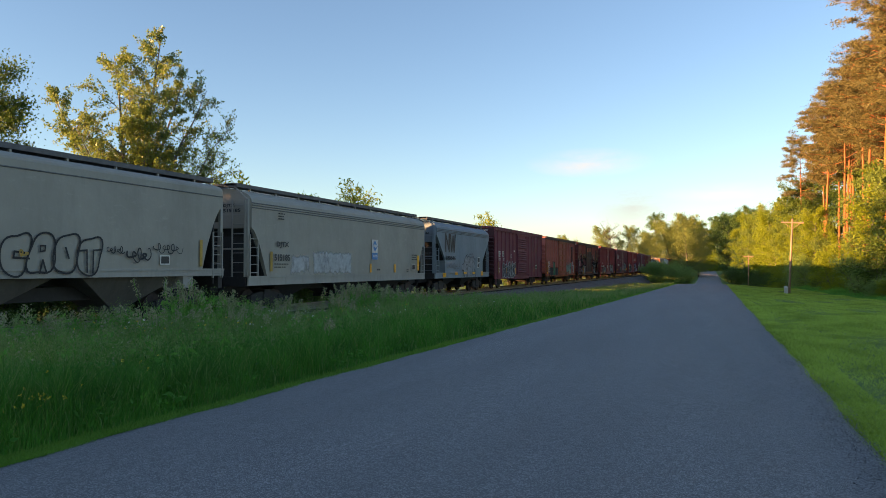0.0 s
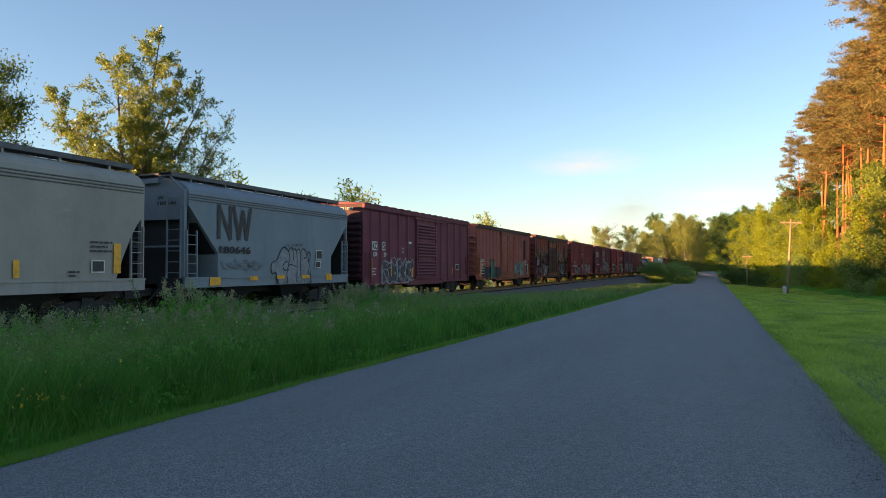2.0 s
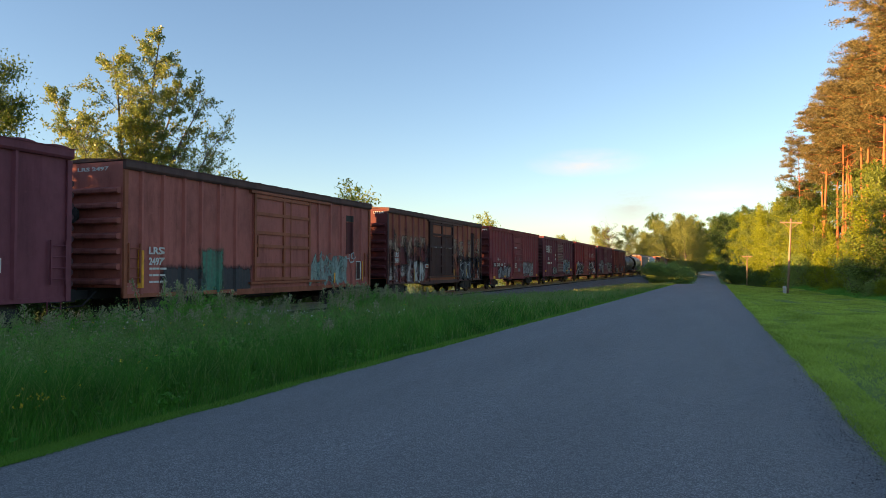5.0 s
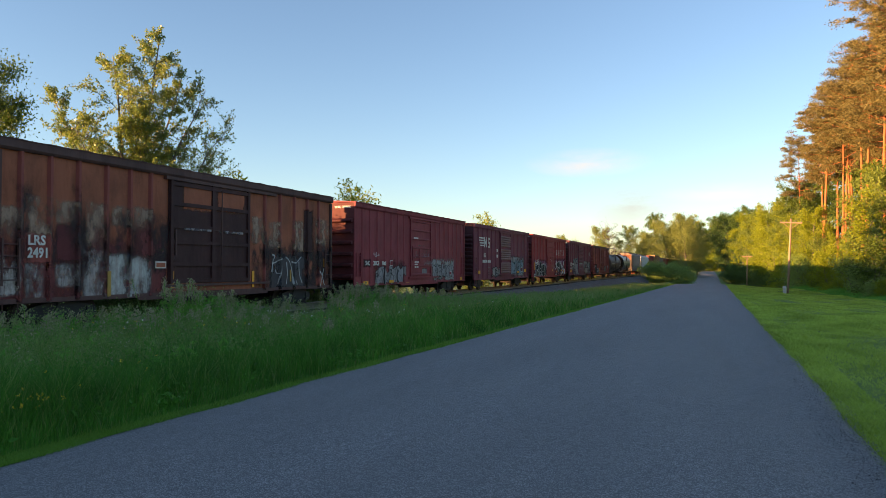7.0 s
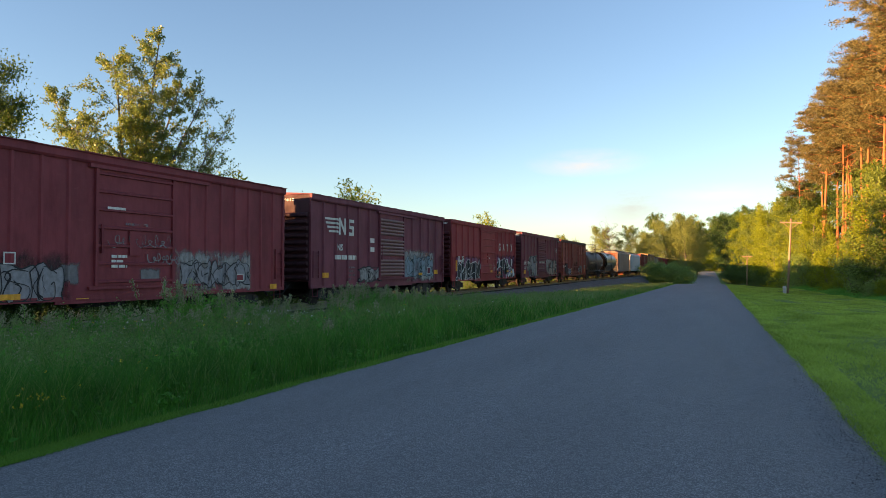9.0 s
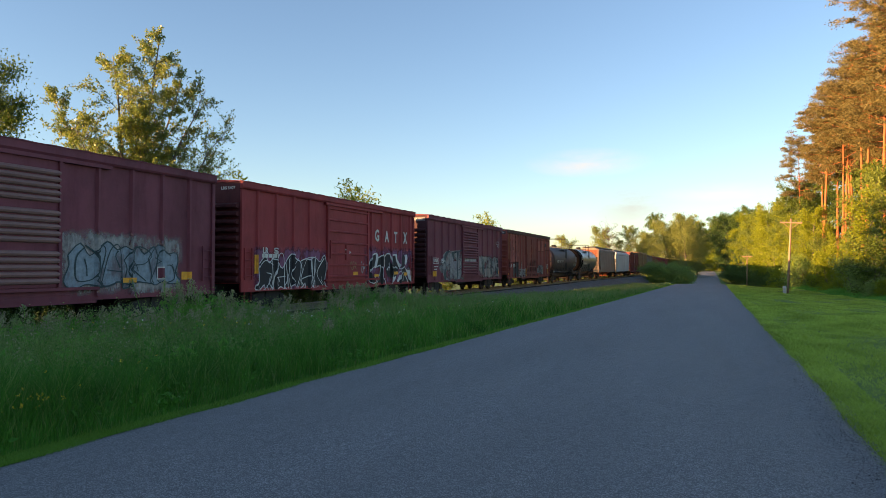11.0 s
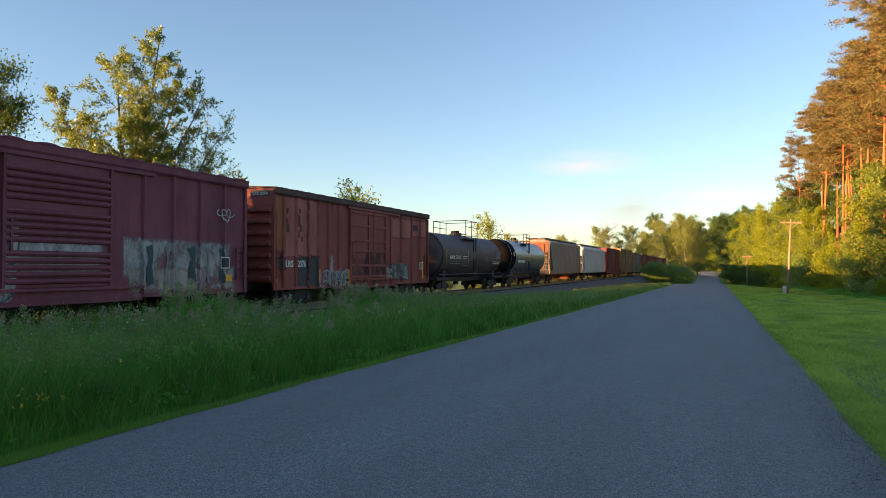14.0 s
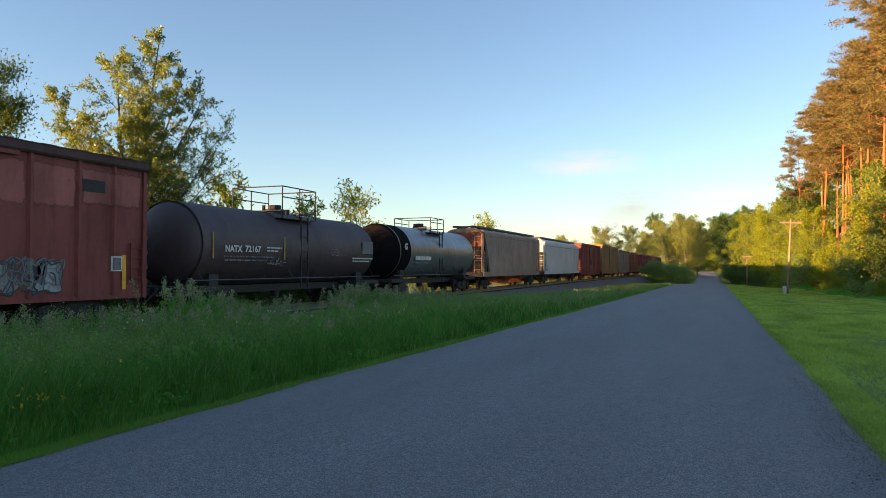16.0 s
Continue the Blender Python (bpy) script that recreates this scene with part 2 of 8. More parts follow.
MAT = {
    "asphalt": asphalt_mat(), "ground": ground_mat(), "ballast": ballast_mat(),
    "steel": plain("worn_rail_steel", (0.30, 0.28, 0.27), 0.35, 0.9),
    "polished": plain("polished_rail_head", (0.62, 0.61, 0.60), 0.22, 0.9, 0.1),
    "rust": plain("rusty_steel", (0.042, 0.028, 0.024), 0.8, 0.2),
    "under": plain("grimy_black_steel", (0.028, 0.026, 0.026), 0.75),
    "tie": plain("creosoted_timber", (0.055, 0.042, 0.034), 0.9),
    "pedestal": plain("pale_grey_housing", (0.42, 0.43, 0.42), 0.6),
    "grate": plain("galvanised_grating", (0.10, 0.10, 0.105), 0.6, 0.4),
    "yellow": plain("yellow_reflector", (0.80, 0.35, 0.02), 0.5),
    "white": plain("white_lettering", (0.62, 0.61, 0.58), 0.6),
    "black": plain("black_lettering", (0.03, 0.03, 0.032), 0.6),
    "blue": plain("blue_decal", (0.05, 0.22, 0.50), 0.5),
    "teal": patchy("faded_teal_spray", (0.24, 0.36, 0.33), (0.13, 0.06, 0.05), 0.62, thin=True),
    "pale": patchy("faded_pale_spray", (0.34, 0.335, 0.325), (0.20, 0.17, 0.17), 0.56, thin=True),
    "spray_white": patchy("white_spray", (0.42, 0.45, 0.46), (0.24, 0.23, 0.24), 0.58),
    "spray_bright": plain("fresh_white_spray", (0.58, 0.60, 0.60), 0.6),
    "spray_black": plain("black_spray", (0.018, 0.018, 0.021), 0.75),
    "spray_blue": patchy("pale_blue_spray", (0.22, 0.29, 0.34), (0.13, 0.12, 0.14), 0.56),
    "spray_silver": patchy("dull_silver_spray", (0.27, 0.26, 0.275), (0.16, 0.13, 0.14), 0.60, 2.4),
    "spray_grey2": plain("faint_dark_spray", (0.16, 0.17, 0.18), 0.7),
    "spray_pale": patchy("chalky_spray", (0.44, 0.46, 0.47), (0.30, 0.30, 0.31), 0.6, thin=True),
    "spray_thin": patchy("thin_worn_spray", (0.26, 0.24, 0.25), (0.12, 0.06, 0.06), 0.52, 3.0, thin=True),
    "spray_tan": patchy("tan_spray", (0.36, 0.22, 0.10), (0.22, 0.06, 0.05), 0.55, thin=True),
    "ghost": patchy("pale_overpaint", (0.46, 0.47, 0.48), (0.40, 0.39, 0.37), 0.6, thin=True),
    "overspray": patchy("thin_pale_overspray", (0.275, 0.285, 0.30), (0.215, 0.23, 0.25), 0.6, 0.8, thin=True),
    "orange_spray": patchy("orange_overspray", (0.45, 0.12, 0.03), (0.24, 0.05, 0.03), 0.56, thin=True),
    "darkfill": patchy("sooty_spray_fill", (0.075, 0.062, 0.072), (0.15, 0.13, 0.14), 0.58, 2.0),
    "dull_yellow": plain("grimy_yellow", (0.40, 0.24, 0.04), 0.6),
    "darkpatch": patchy("dark_patch_paint", (0.034, 0.036, 0.042), (0.07, 0.05, 0.05), 0.70, thin=True),
    "green": patchy("green_spray", (0.04, 0.20, 0.13), (0.12, 0.07, 0.06), 0.6, thin=True),
    "teal_dark": plain("dark_teal_spray", (0.028, 0.058, 0.066), 0.75),
    "teal_pale": patchy("pale_teal_spray", (0.22, 0.29, 0.27), (0.12, 0.13, 0.13), 0.56, 2.2, thin=True),
    "cream": patchy("flaking_cream_paint", (0.37, 0.255, 0.185), (0.17, 0.07, 0.05), 0.53, 2.4, thin=True),
    "beige": patchy("faded_beige_spray", (0.36, 0.30, 0.27), (0.20, 0.13, 0.12), 0.58, 1.2, thin=True),
    "greyblue": patchy("smeared_grey_blue_spray", (0.44, 0.42, 0.40), (0.15, 0.07, 0.06), 0.50, 3.0, thin=True),
    "greywhite": patchy("smeared_grey_white_spray", (0.46, 0.48, 0.46), (0.16, 0.09, 0.07), 0.56, 2.0, thin=True),
    "greypatch": plain("grey_patch_paint", (0.17, 0.16, 0.165), 0.7),
    "purple_haze": patchy("purple_red_overspray", (0.225, 0.085, 0.165), (0.20, 0.050, 0.07), 0.58, 1.0, thin=True),
    "old_maroon": patchy("worn_maroon_repaint", (0.16, 0.028, 0.028), (0.07, 0.018, 0.018), 0.54, 1.1, thin=True),
    "old_soot": patchy("sooty_smear", (0.035, 0.022, 0.024), (0.06, 0.03, 0.03), 0.49, 1.3, thin=True),
    "tank_head": plain("flat_black_head", (0.010, 0.009, 0.010), 0.95),
    "bark": bark_mat("grey_bark", (0.07, 0.06, 0.05), (0.17, 0.15, 0.125)),
    "pine_bark": pine_bark(),
    "pole": bark_mat("weathered_pole_timber", (0.22, 0.14, 0.09), (0.38, 0.25, 0.165)),
    "leaf": leaf_mat("summer_leaves", (0.046, 0.090, 0.016), (0.118, 0.168, 0.026), 0.4),
    "leaf_poplar": leaf_mat("poplar_leaves", (0.095, 0.190, 0.060), (0.260, 0.285, 0.042), 0.5),
    "leaf_dark": leaf_mat("deep_green_leaves", (0.035, 0.080, 0.018), (0.090, 0.150, 0.032)),
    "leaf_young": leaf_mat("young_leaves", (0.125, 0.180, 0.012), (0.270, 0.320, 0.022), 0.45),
    # the haze of distance is put into this paler leaf colour
    "leaf_hazy": leaf_mat("haze_tinted_far_leaves", (0.150, 0.200, 0.056), (0.275, 0.315, 0.092), 0.5),
    "needle": leaf_mat("pine_needles", (0.095, 0.100, 0.045), (0.200, 0.160, 0.058), 0.3),
    "leaf_fresh": leaf_mat("fresh_green_leaves", (0.095, 0.150, 0.030), (0.190, 0.245, 0.046), 0.4),
    "leaf_under": leaf_mat("shaded_undergrowth_leaves", (0.130, 0.215, 0.055), (0.260, 0.370, 0.095), 0.45),
    "grass_pale": leaf_mat("pale_meadow_grass", (0.088, 0.205, 0.044), (0.265, 0.385, 0.100), 0.34, clump=1.6),
    "plume": leaf_mat("fuzzy_tan_plumes", (0.22, 0.25, 0.13), (0.38, 0.37, 0.23), 0.4),
    "grass": leaf_mat("tall_grass_blades", (0.017, 0.120, 0.015), (0.095, 0.330, 0.038), 0.38, clump=1.3),
    "weed": leaf_mat("weed_leaves", (0.058, 0.240, 0.038), (0.165, 0.430, 0.068), 0.4),
    "lawn": leaf_mat("mown_grass_blades", (0.250, 0.390, 0.044), (0.450, 0.590, 0.100), 0.4, clump=0.8),
    "edge": leaf_mat("bright_edge_grass", (0.082, 0.215, 0.026), (0.170, 0.365, 0.050), 0.4),
    "seed": leaf_mat("grass_seed_heads", (0.110, 0.210, 0.055), (0.22, 0.33, 0.11), 0.35),
    "eave_shadow": plain("eave_bead_shadow_paint", (0.13, 0.13, 0.13), 0.7),
    "petal_yellow": plain("yellow_petals", (0.75, 0.58, 0.03), 0.6),
    "petal_white": plain("white_petals", (0.75, 0.75, 0.70), 0.6),
}
for _leaf in ("leaf_poplar",):
    MAT[_leaf].node_tree.nodes["Principled BSDF"].inputs["Roughness"].default_value = 0.38
    MAT[_leaf].node_tree.nodes["Principled BSDF"].inputs["Specular IOR Level"].default_value = 0.55
MAT["tank_head"].node_tree.nodes["Principled BSDF"].inputs["Specular IOR Level"].default_value = 0.05

# ---------------------------------------------------------------- builders


class Shape:
    """Collects faces for one mesh."""

    def __init__(self):
        self.v, self.f = [], []

    def face(self, pts):
        k = len(self.v)
        self.v += [tuple(p) for p in pts]
        self.f.append(tuple(range(k, k + len(pts))))

    def box(self, x0, x1, y0, y1, z0, z1):
        k = len(self.v)
        self.v += [(x, y, z) for x in (x0, x1) for y in (y0, y1) for z in (z0, z1)]
        self.f += [tuple(k + i for i in q) for q in ((0, 1, 3, 2), (4, 6, 7, 5), (0, 4, 5, 1), (2, 3, 7, 6), (0, 2, 6, 4), (1, 5, 7, 3))]
        return self

    def loft(self, rings, caps=True):
        k, n = len(self.v), len(rings[0])
        for r in rings:
            self.v += [tuple(p) for p in r]
        for i in range(len(rings) - 1):
            for j in range(n):
                a, b = k + i * n + j, k + i * n + (j + 1) % n
                self.f.append((a, b, b + n, a + n))
        if caps:
            self.f.append(tuple(k + j for j in reversed(range(n))))
            self.f.append(tuple(k + (len(rings) - 1) * n + j for j in range(n)))
        return self

    def prism_y(self, profile, y0, y1):
        """A profile of (x, z), drawn out along y."""
        return self.loft([[(x, y0, z) for x, z in profile], [(x, y1, z) for x, z in profile]])

    def tube(self, pts, radii, n=6, caps=True):
        pts = [Vector(p) for p in pts]
        if not hasattr(radii, "__len__"):
            radii = [radii] * len(pts)
        rings = []
        for i, p in enumerate(pts):
            d = (pts[min(i + 1, len(pts) - 1)] - pts[max(i - 1, 0)]).normalized()
            u = d.cross(Vector((0, 0, 1)) if abs(d.z) < 0.9 else Vector((1, 0, 0))).normalized()
            w = u.cross(d)
            rings.append([p + radii[i] * (math.cos(a) * u + math.sin(a) * w) for a in (2 * math.pi * j / n for j in range(n))])
        return self.loft(rings, caps)

    def disc(self, c, axis, r, h, n=16):
        c, axis = Vector(c), Vector(axis)
        return self.tube([c - axis * h / 2, c + axis * h / 2], r, n)

    def mesh(self, name, mat, smooth=False):
        me = bpy.data.meshes.new(name)
        me.from_pydata(self.v, [], self.f)
        me.materials.append(mat)
        if smooth:
            me.polygons.foreach_set("use_smooth", [True] * len(me.polygons))
        me.update()
        return me


def part(name, what, material, parent, label="", smooth=False):
    """One mesh object under a thing or a part. what: a Shape, or mesh data to share."""
    me = what.mesh(name, material, smooth) if isinstance(what, Shape) else what
    ob = new(name, me)
    ob.parent = parent
    return tagged(ob, label)


def quads_mesh(name, verts, quads, mats, index=None):
    verts, quads = np.asarray(verts, dtype=np.float32), np.asarray(quads, dtype=np.int32)
    me = bpy.data.meshes.new(name)
    me.vertices.add(len(verts))
    me.vertices.foreach_set("co", verts.ravel())
    me.loops.add(quads.size)
    me.loops.foreach_set("vertex_index", quads.ravel())
    me.polygons.add(len(quads))
    me.polygons.foreach_set("loop_start", np.arange(0, quads.size, 4, dtype=np.int32))
    for m in mats:
        me.materials.append(m)
    if index is not None:
        me.polygons.foreach_set("material_index", np.asarray(index, dtype=np.int32))
    me.update(calc_edges=True)
    return me


def thing(name, label, category, group="", kind="", m=None):
    ob = tagged(new(name), label, category, group, kind)
    ob.empty_display_size = 0.3
    if m is not None:
        ob.matrix_basis = m
    return ob


def text_mesh(words, size, mat, stretch=0.8):
    cu = bpy.data.curves.new("lettering", "FONT")
    cu.body, cu.size, cu.resolution_u, cu.offset = words, size, 2, 0.034
    cu.align_x = "LEFT"
    tmp = new("lettering", cu)
    me = bpy.data.meshes.new_from_object(tmp)
    bpy.data.objects.remove(tmp)
    bpy.data.curves.remove(cu)
    me.transform(Matrix.Diagonal((stretch, 1, 1, 1)))
    me.materials.clear()
    me.materials.append(mat)
    return me
# ---------------------------------------------------------------- ground, road, track
ROAD_L, ROAD_R = -5.61, 1.36
TRACK_X, RAIL_Z = -17.29, -0.04


def smooth_table(rows):
    ys, zs = [r[0] for r in rows], [r[1] for r in rows]

    def value(y):
        y = np.clip(y, ys[0], ys[-1])
        i = np.clip(np.searchsorted(ys, y, side="right") - 1, 0, len(ys) - 2)
        ys_, zs_ = np.array(ys), np.array(zs)
        t = (y - ys_[i]) / (ys_[i + 1] - ys_[i])
        slope = np.gradient(zs_, ys_)
        h = ys_[i + 1] - ys_[i]
        return ((2 * t ** 3 - 3 * t ** 2 + 1) * zs_[i] + (t ** 3 - 2 * t ** 2 + t) * h * slope[i]
                + (-2 * t ** 3 + 3 * t ** 2) * zs_[i + 1] + (t ** 3 - t ** 2) * h * slope[i + 1])
    return value


road_z = smooth_table([(-200, 0.5), (-60, 0.2), (-10, 0.03), (0, 0.0), (10, -0.06), (33, -0.25), (83, -0.62), (115, -0.90), (150, -2.2), (213, -2.6),
                       (300, -1.2), (372, 0.1), (450, 1.5), (600, 2.5), (4000, 2.5)])
road_bend = smooth_table([(-200, 0.0), (-100, 0.0), (0, 0.0), (60, 0.0), (120, 0.0), (160, 0.0), (200, 0.0), (280, -0.6), (372, -2.2), (450, -5.0), (600, -14.0), (4000, -14.0)])


def ground_z(x, y):
    """Height of the ground sheet."""
    x, y = np.asarray(x, float), np.asarray(y, float)
    r = road_z(y)
    far = np.clip((np.abs(y) - 250) / 400, 0, 1)
    left = np.clip((ROAD_L - x) / 3.0, 0, 1)
    z = r - 0.06 - 0.25 * left * left * (3 - 2 * left)
    # towards the railway the ground comes up to the foot of the ballast
    k = np.clip((-9.5 - x) / 4.5, 0, 1)
    z = z + (np.maximum(-1.7, r - 0.48) - z) * k * k * (3 - 2 * k) * (1 - far)
    # the lawn falls away from the road
    right = np.clip((x - ROAD_R) / 7.0, 0, 1)
    z = z - 0.50 * right * right * (3 - 2 * right) * np.clip(y / 60, 0.25, 1) * np.clip((260 - y) / 120, 0, 1)
    z = z + 0.05 * np.sin(x * 0.9 + 0.4) * np.sin(y * 0.55) * np.clip(np.maximum(ROAD_L - x, x - ROAD_R) / 1.5, 0, 1)
    return z


def sheet(name, xs, ys, height, mat):
    X, Y = np.meshgrid(xs, ys)
    Z = height(X, Y)
    V = np.stack([X, Y, Z], -1).reshape(-1, 3)
    n = len(xs)
    a = (np.arange(len(ys) - 1)[:, None] * n + np.arange(n - 1)[None]).ravel()
    me = quads_mesh(name, V, np.stack([a, a + 1, a + n + 1, a + n], -1), [mat])
    me.polygons.foreach_set("use_smooth", [True] * len(me.polygons))
    return new(name, me)


def build_ground():
    xs = np.unique(np.concatenate([np.array([-3000, -1500, -700, -300, -150, -90, -60, -45, -36, -30, -26]), np.arange(-23, -12, 0.75),
                                   np.arange(-12, 14, 0.5), np.array([15, 17, 20, 25, 32, 45, 60, 90, 150, 300, 700, 1500, 3000])]))
    ys = np.unique(np.concatenate([np.array([-3000, -1200, -500, -200, -100, -60, -40, -25]), np.arange(-20, 60, 0.8), np.arange(60, 200, 2.5),
                                   np.arange(200, 460, 8), np.array([500, 600, 800, 1200, 2000, 4000])]))
    ob = sheet("ground", xs, ys, ground_z, MAT["ground"])
    tagged(ob, "grassy ground between the road, the railway and the woods", "ground", kind="structure")


def build_road():
    rng = np.random.RandomState(4)
    ys = np.unique(np.concatenate([np.arange(-40, 40, 0.35), np.arange(40, 130, 1.5), np.arange(130, 600, 6)]))
    wl = 0.03 * np.sin(ys * 0.5) + 0.02 * np.sin(ys * 1.7 + 1) + rng.normal(0, 0.010, len(ys))
    wr = 0.03 * np.sin(ys * 0.4 + 2) + 0.015 * np.sin(ys * 1.9) + rng.normal(0, 0.010, len(ys))
    us = np.array([0, 0, 0.02, 0.12, 0.3, 0.5, 0.7, 0.88, 0.98, 1, 1])
    drop = np.array([0.12, 0.012, 0.0, 0, 0, 0, 0, 0, 0, 0.012, 0.12])
    V = []
    for y, a, b, z, bend in zip(ys, ROAD_L + wl, ROAD_R + wr, road_z(ys), road_bend(ys)):
        crown = 0.05 * (1 - (2 * us - 1) ** 2) - 0.02
        V += [(a + (b - a) * u + bend, y, z + c - d) for u, c, d in zip(us, crown, drop)]
    n = len(us)
    a = (np.arange(len(ys) - 1)[:, None] * n + np.arange(n - 1)[None]).ravel()
    me = quads_mesh("road", V, np.stack([a, a + 1, a + n + 1, a + n], -1), [MAT["asphalt"]])
    me.polygons.foreach_set("use_smooth", [True] * len(me.polygons))
    tagged(new("road", me), "worn grey asphalt country road without markings", "road", kind="structure")


def build_track():
    track = thing("railway_track", "single railway track on grey crushed stone ballast", "railway track", kind="structure")
    prof = [(-3.9, -1.4), (-3.2, -0.62), (-1.85, -0.20), (1.85, -0.20), (2.9, -0.62), (4.9, -1.75)]
    s = Shape()
    ys = [-120 + i * 3 for i in range(200)]
    rng = random.Random(3)
    rings = []
    for y in ys:
        rings.append([(TRACK_X + x + rng.uniform(-0.12, 0.12), y, RAIL_Z + z + rng.uniform(-0.03, 0.02)) for x, z in prof])
    s.loft(rings)
    part("ballast", s, MAT["ballast"], track, "grey crushed stone ballast bed")
    head = [(-0.075, -0.16), (-0.075, -0.145), (-0.015, -0.125), (-0.015, -0.045), (-0.036, -0.035), (-0.036, -0.004), (-0.028, 0.0),
            (0.028, 0.0), (0.036, -0.004), (0.036, -0.035), (0.015, -0.045), (0.015, -0.125), (0.075, -0.145), (0.075, -0.16)]
    for side in (-0.755, 0.755):
        r = Shape().prism_y([(TRACK_X + side + x, RAIL_Z + z) for x, z in head], -120, 470)
        rail = part("rail", r, MAT["steel"], track, "worn steel rail")
        part("rail_head", Shape().box(TRACK_X + side - 0.026, TRACK_X + side + 0.026, -120, 470, RAIL_Z - 0.002, RAIL_Z + 0.002), MAT["polished"], rail, "polished running surface")
    tie = Shape().box(-1.3, 1.3, -0.115, 0.115, -0.17, 0.0).mesh("tie", MAT["tie"])
    rest = Shape()
    for i in range(900):
        y = -10 + i * 0.5
        if i < 290:
            t = part("tie", tie, None, track)
            t.location = (TRACK_X + rng.uniform(-0.03, 0.03), y, RAIL_Z - 0.165)
        else:
            rest.box(TRACK_X - 1.3, TRACK_X + 1.3, y - 0.115, y + 0.115, RAIL_Z - 0.335, RAIL_Z - 0.165)
    tagged(part("far_ties", rest, MAT["tie"], track), kind="stuff")


build_ground()
build_road()
build_track()
# ---------------------------------------------------------------- the freight train
WHEEL_R = 0.42
WHEELS = []
CARS = []           # (thing, middle along the track at the start)
TRAIN = "cars of the freight train"


def wheelset_mesh():
    s = Shape()
    s.tube([(-1.0, 0, 0), (1.0, 0, 0)], 0.075, 8)
    for x in (-0.755, 0.755):
        sg = 1 if x > 0 else -1
        s.tube([(x - 0.07 * sg, 0, 0), (x - 0.045 * sg, 0, 0)], WHEEL_R + 0.025, 20)
        s.tube([(x - 0.045 * sg, 0, 0), (x + 0.07 * sg, 0, 0)], WHEEL_R, 20)
        s.tube([(x + 0.07 * sg, 0, 0), (x + 0.11 * sg, 0, 0)], 0.13, 10)
        for k in range(4):      # casting marks on the plate, which show the turning
            a = k * math.pi / 2
            cy, cz = 0.27 * math.cos(a), 0.27 * math.sin(a)
            s.box(x + 0.068 * sg, x + 0.078 * sg, cy - 0.03, cy + 0.03, cz - 0.03, cz + 0.03)
    return s.mesh("wheelset", MAT["rust"])


def sideframe_mesh(x):
    sg = 1 if x > 0 else -1
    prof = [(-1.15, 0.50), (-0.95, 0.62), (-0.45, 0.72), (0.45, 0.72), (0.95, 0.62), (1.15, 0.50), (1.05, 0.34), (0.70, 0.36), (0.42, 0.22),
            (-0.42, 0.22), (-0.70, 0.36), (-1.05, 0.34)]
    s = Shape().loft([[(x, y, z) for y, z in prof], [(x + 0.12 * sg, y, z) for y, z in prof]])
    for y in (-0.88, 0.88):
        s.box(min(x, x + 0.17 * sg), max(x, x + 0.17 * sg), y - 0.14, y + 0.14, 0.30, 0.60)
    for y in (-0.2, -0.07, 0.07, 0.2):
        s.tube([(x + 0.13 * sg, y, 0.30), (x + 0.13 * sg, y, 0.62)], 0.05, 6)
    return s.mesh("sideframe", MAT["under"])


WHEELSET, FRAME_L, FRAME_R = wheelset_mesh(), sideframe_mesh(-0.93), sideframe_mesh(0.93)
BOLSTER = Shape().box(-1.1, 1.1, -0.2, 0.2, 0.40, 0.80).box(-0.35, 0.35, -0.35, 0.35, 0.62, 0.92).mesh("bolster", MAT["under"])


def truck(car, y):
    t = part("truck", BOLSTER, None, car, "grimy cast steel freight truck")
    t.location = (0, y, 0)
    part("sideframe", FRAME_L, None, t)
    part("sideframe", FRAME_R, None, t)
    for k in (-0.88, 0.88):
        w = part("wheelset", WHEELSET, None, t)
        w.location = (0, k, WHEEL_R)
        WHEELS.append((w, k))


def coupler(car, y, d):
    s = Shape().box(-0.12, 0.12, min(y, y + 0.55 * d), max(y, y + 0.55 * d), 0.72, 0.98)
    s.box(-0.24, 0.2, min(y + 0.5 * d, y + 0.85 * d), max(y + 0.5 * d, y + 0.85 * d), 0.66, 1.02)
    s.tube([(0.45, y, 0.95), (0.35, y + 0.4 * d, 0.55), (0.1, y + 0.85 * d, 0.5)], 0.03, 5)
    part("coupler", s, MAT["under"], car)


def ladder(car, x, y0, y1, z0, z1, n, mat, name="ladder", face="side"):
    s = Shape()
    if face == "side":
        for y in (y0, y1):
            s.box(x - 0.01, x + 0.05, y - 0.02, y + 0.02, z0, z1)
        for i in range(n):
            z = z0 + (z1 - z0) * (i + 0.5) / n
            s.tube([(x + 0.03, y0, z), (x + 0.03, y1, z)], 0.014, 5)
    else:           # on an end that faces along y; x is then the place along the track
        for y in (y0, y1):
            s.box(y - 0.02, y + 0.02, x - 0.05, x + 0.01, z0, z1)
        for i in range(n):
            z = z0 + (z1 - z0) * (i + 0.5) / n
            s.tube([(y0, x - 0.03, z), (y1, x - 0.03, z)], 0.014, 5)
    part(name, s, mat, car)


SURFACE = {}        # for each car, its side's profile along its length: (y, x)


def clip(poly, y, keep_above):
    """The part of a (y, z) polygon on one side of a plane across the car."""
    out = []
    for (a, b), (c, d) in zip(poly, poly[1:] + poly[:1]):
        ia, ic = (a >= y) == keep_above, (c >= y) == keep_above
        if ia:
            out.append((a, b))
        if ia != ic and a != c:
            out.append((y, b + (d - b) * (y - a) / (c - a)))
    return out


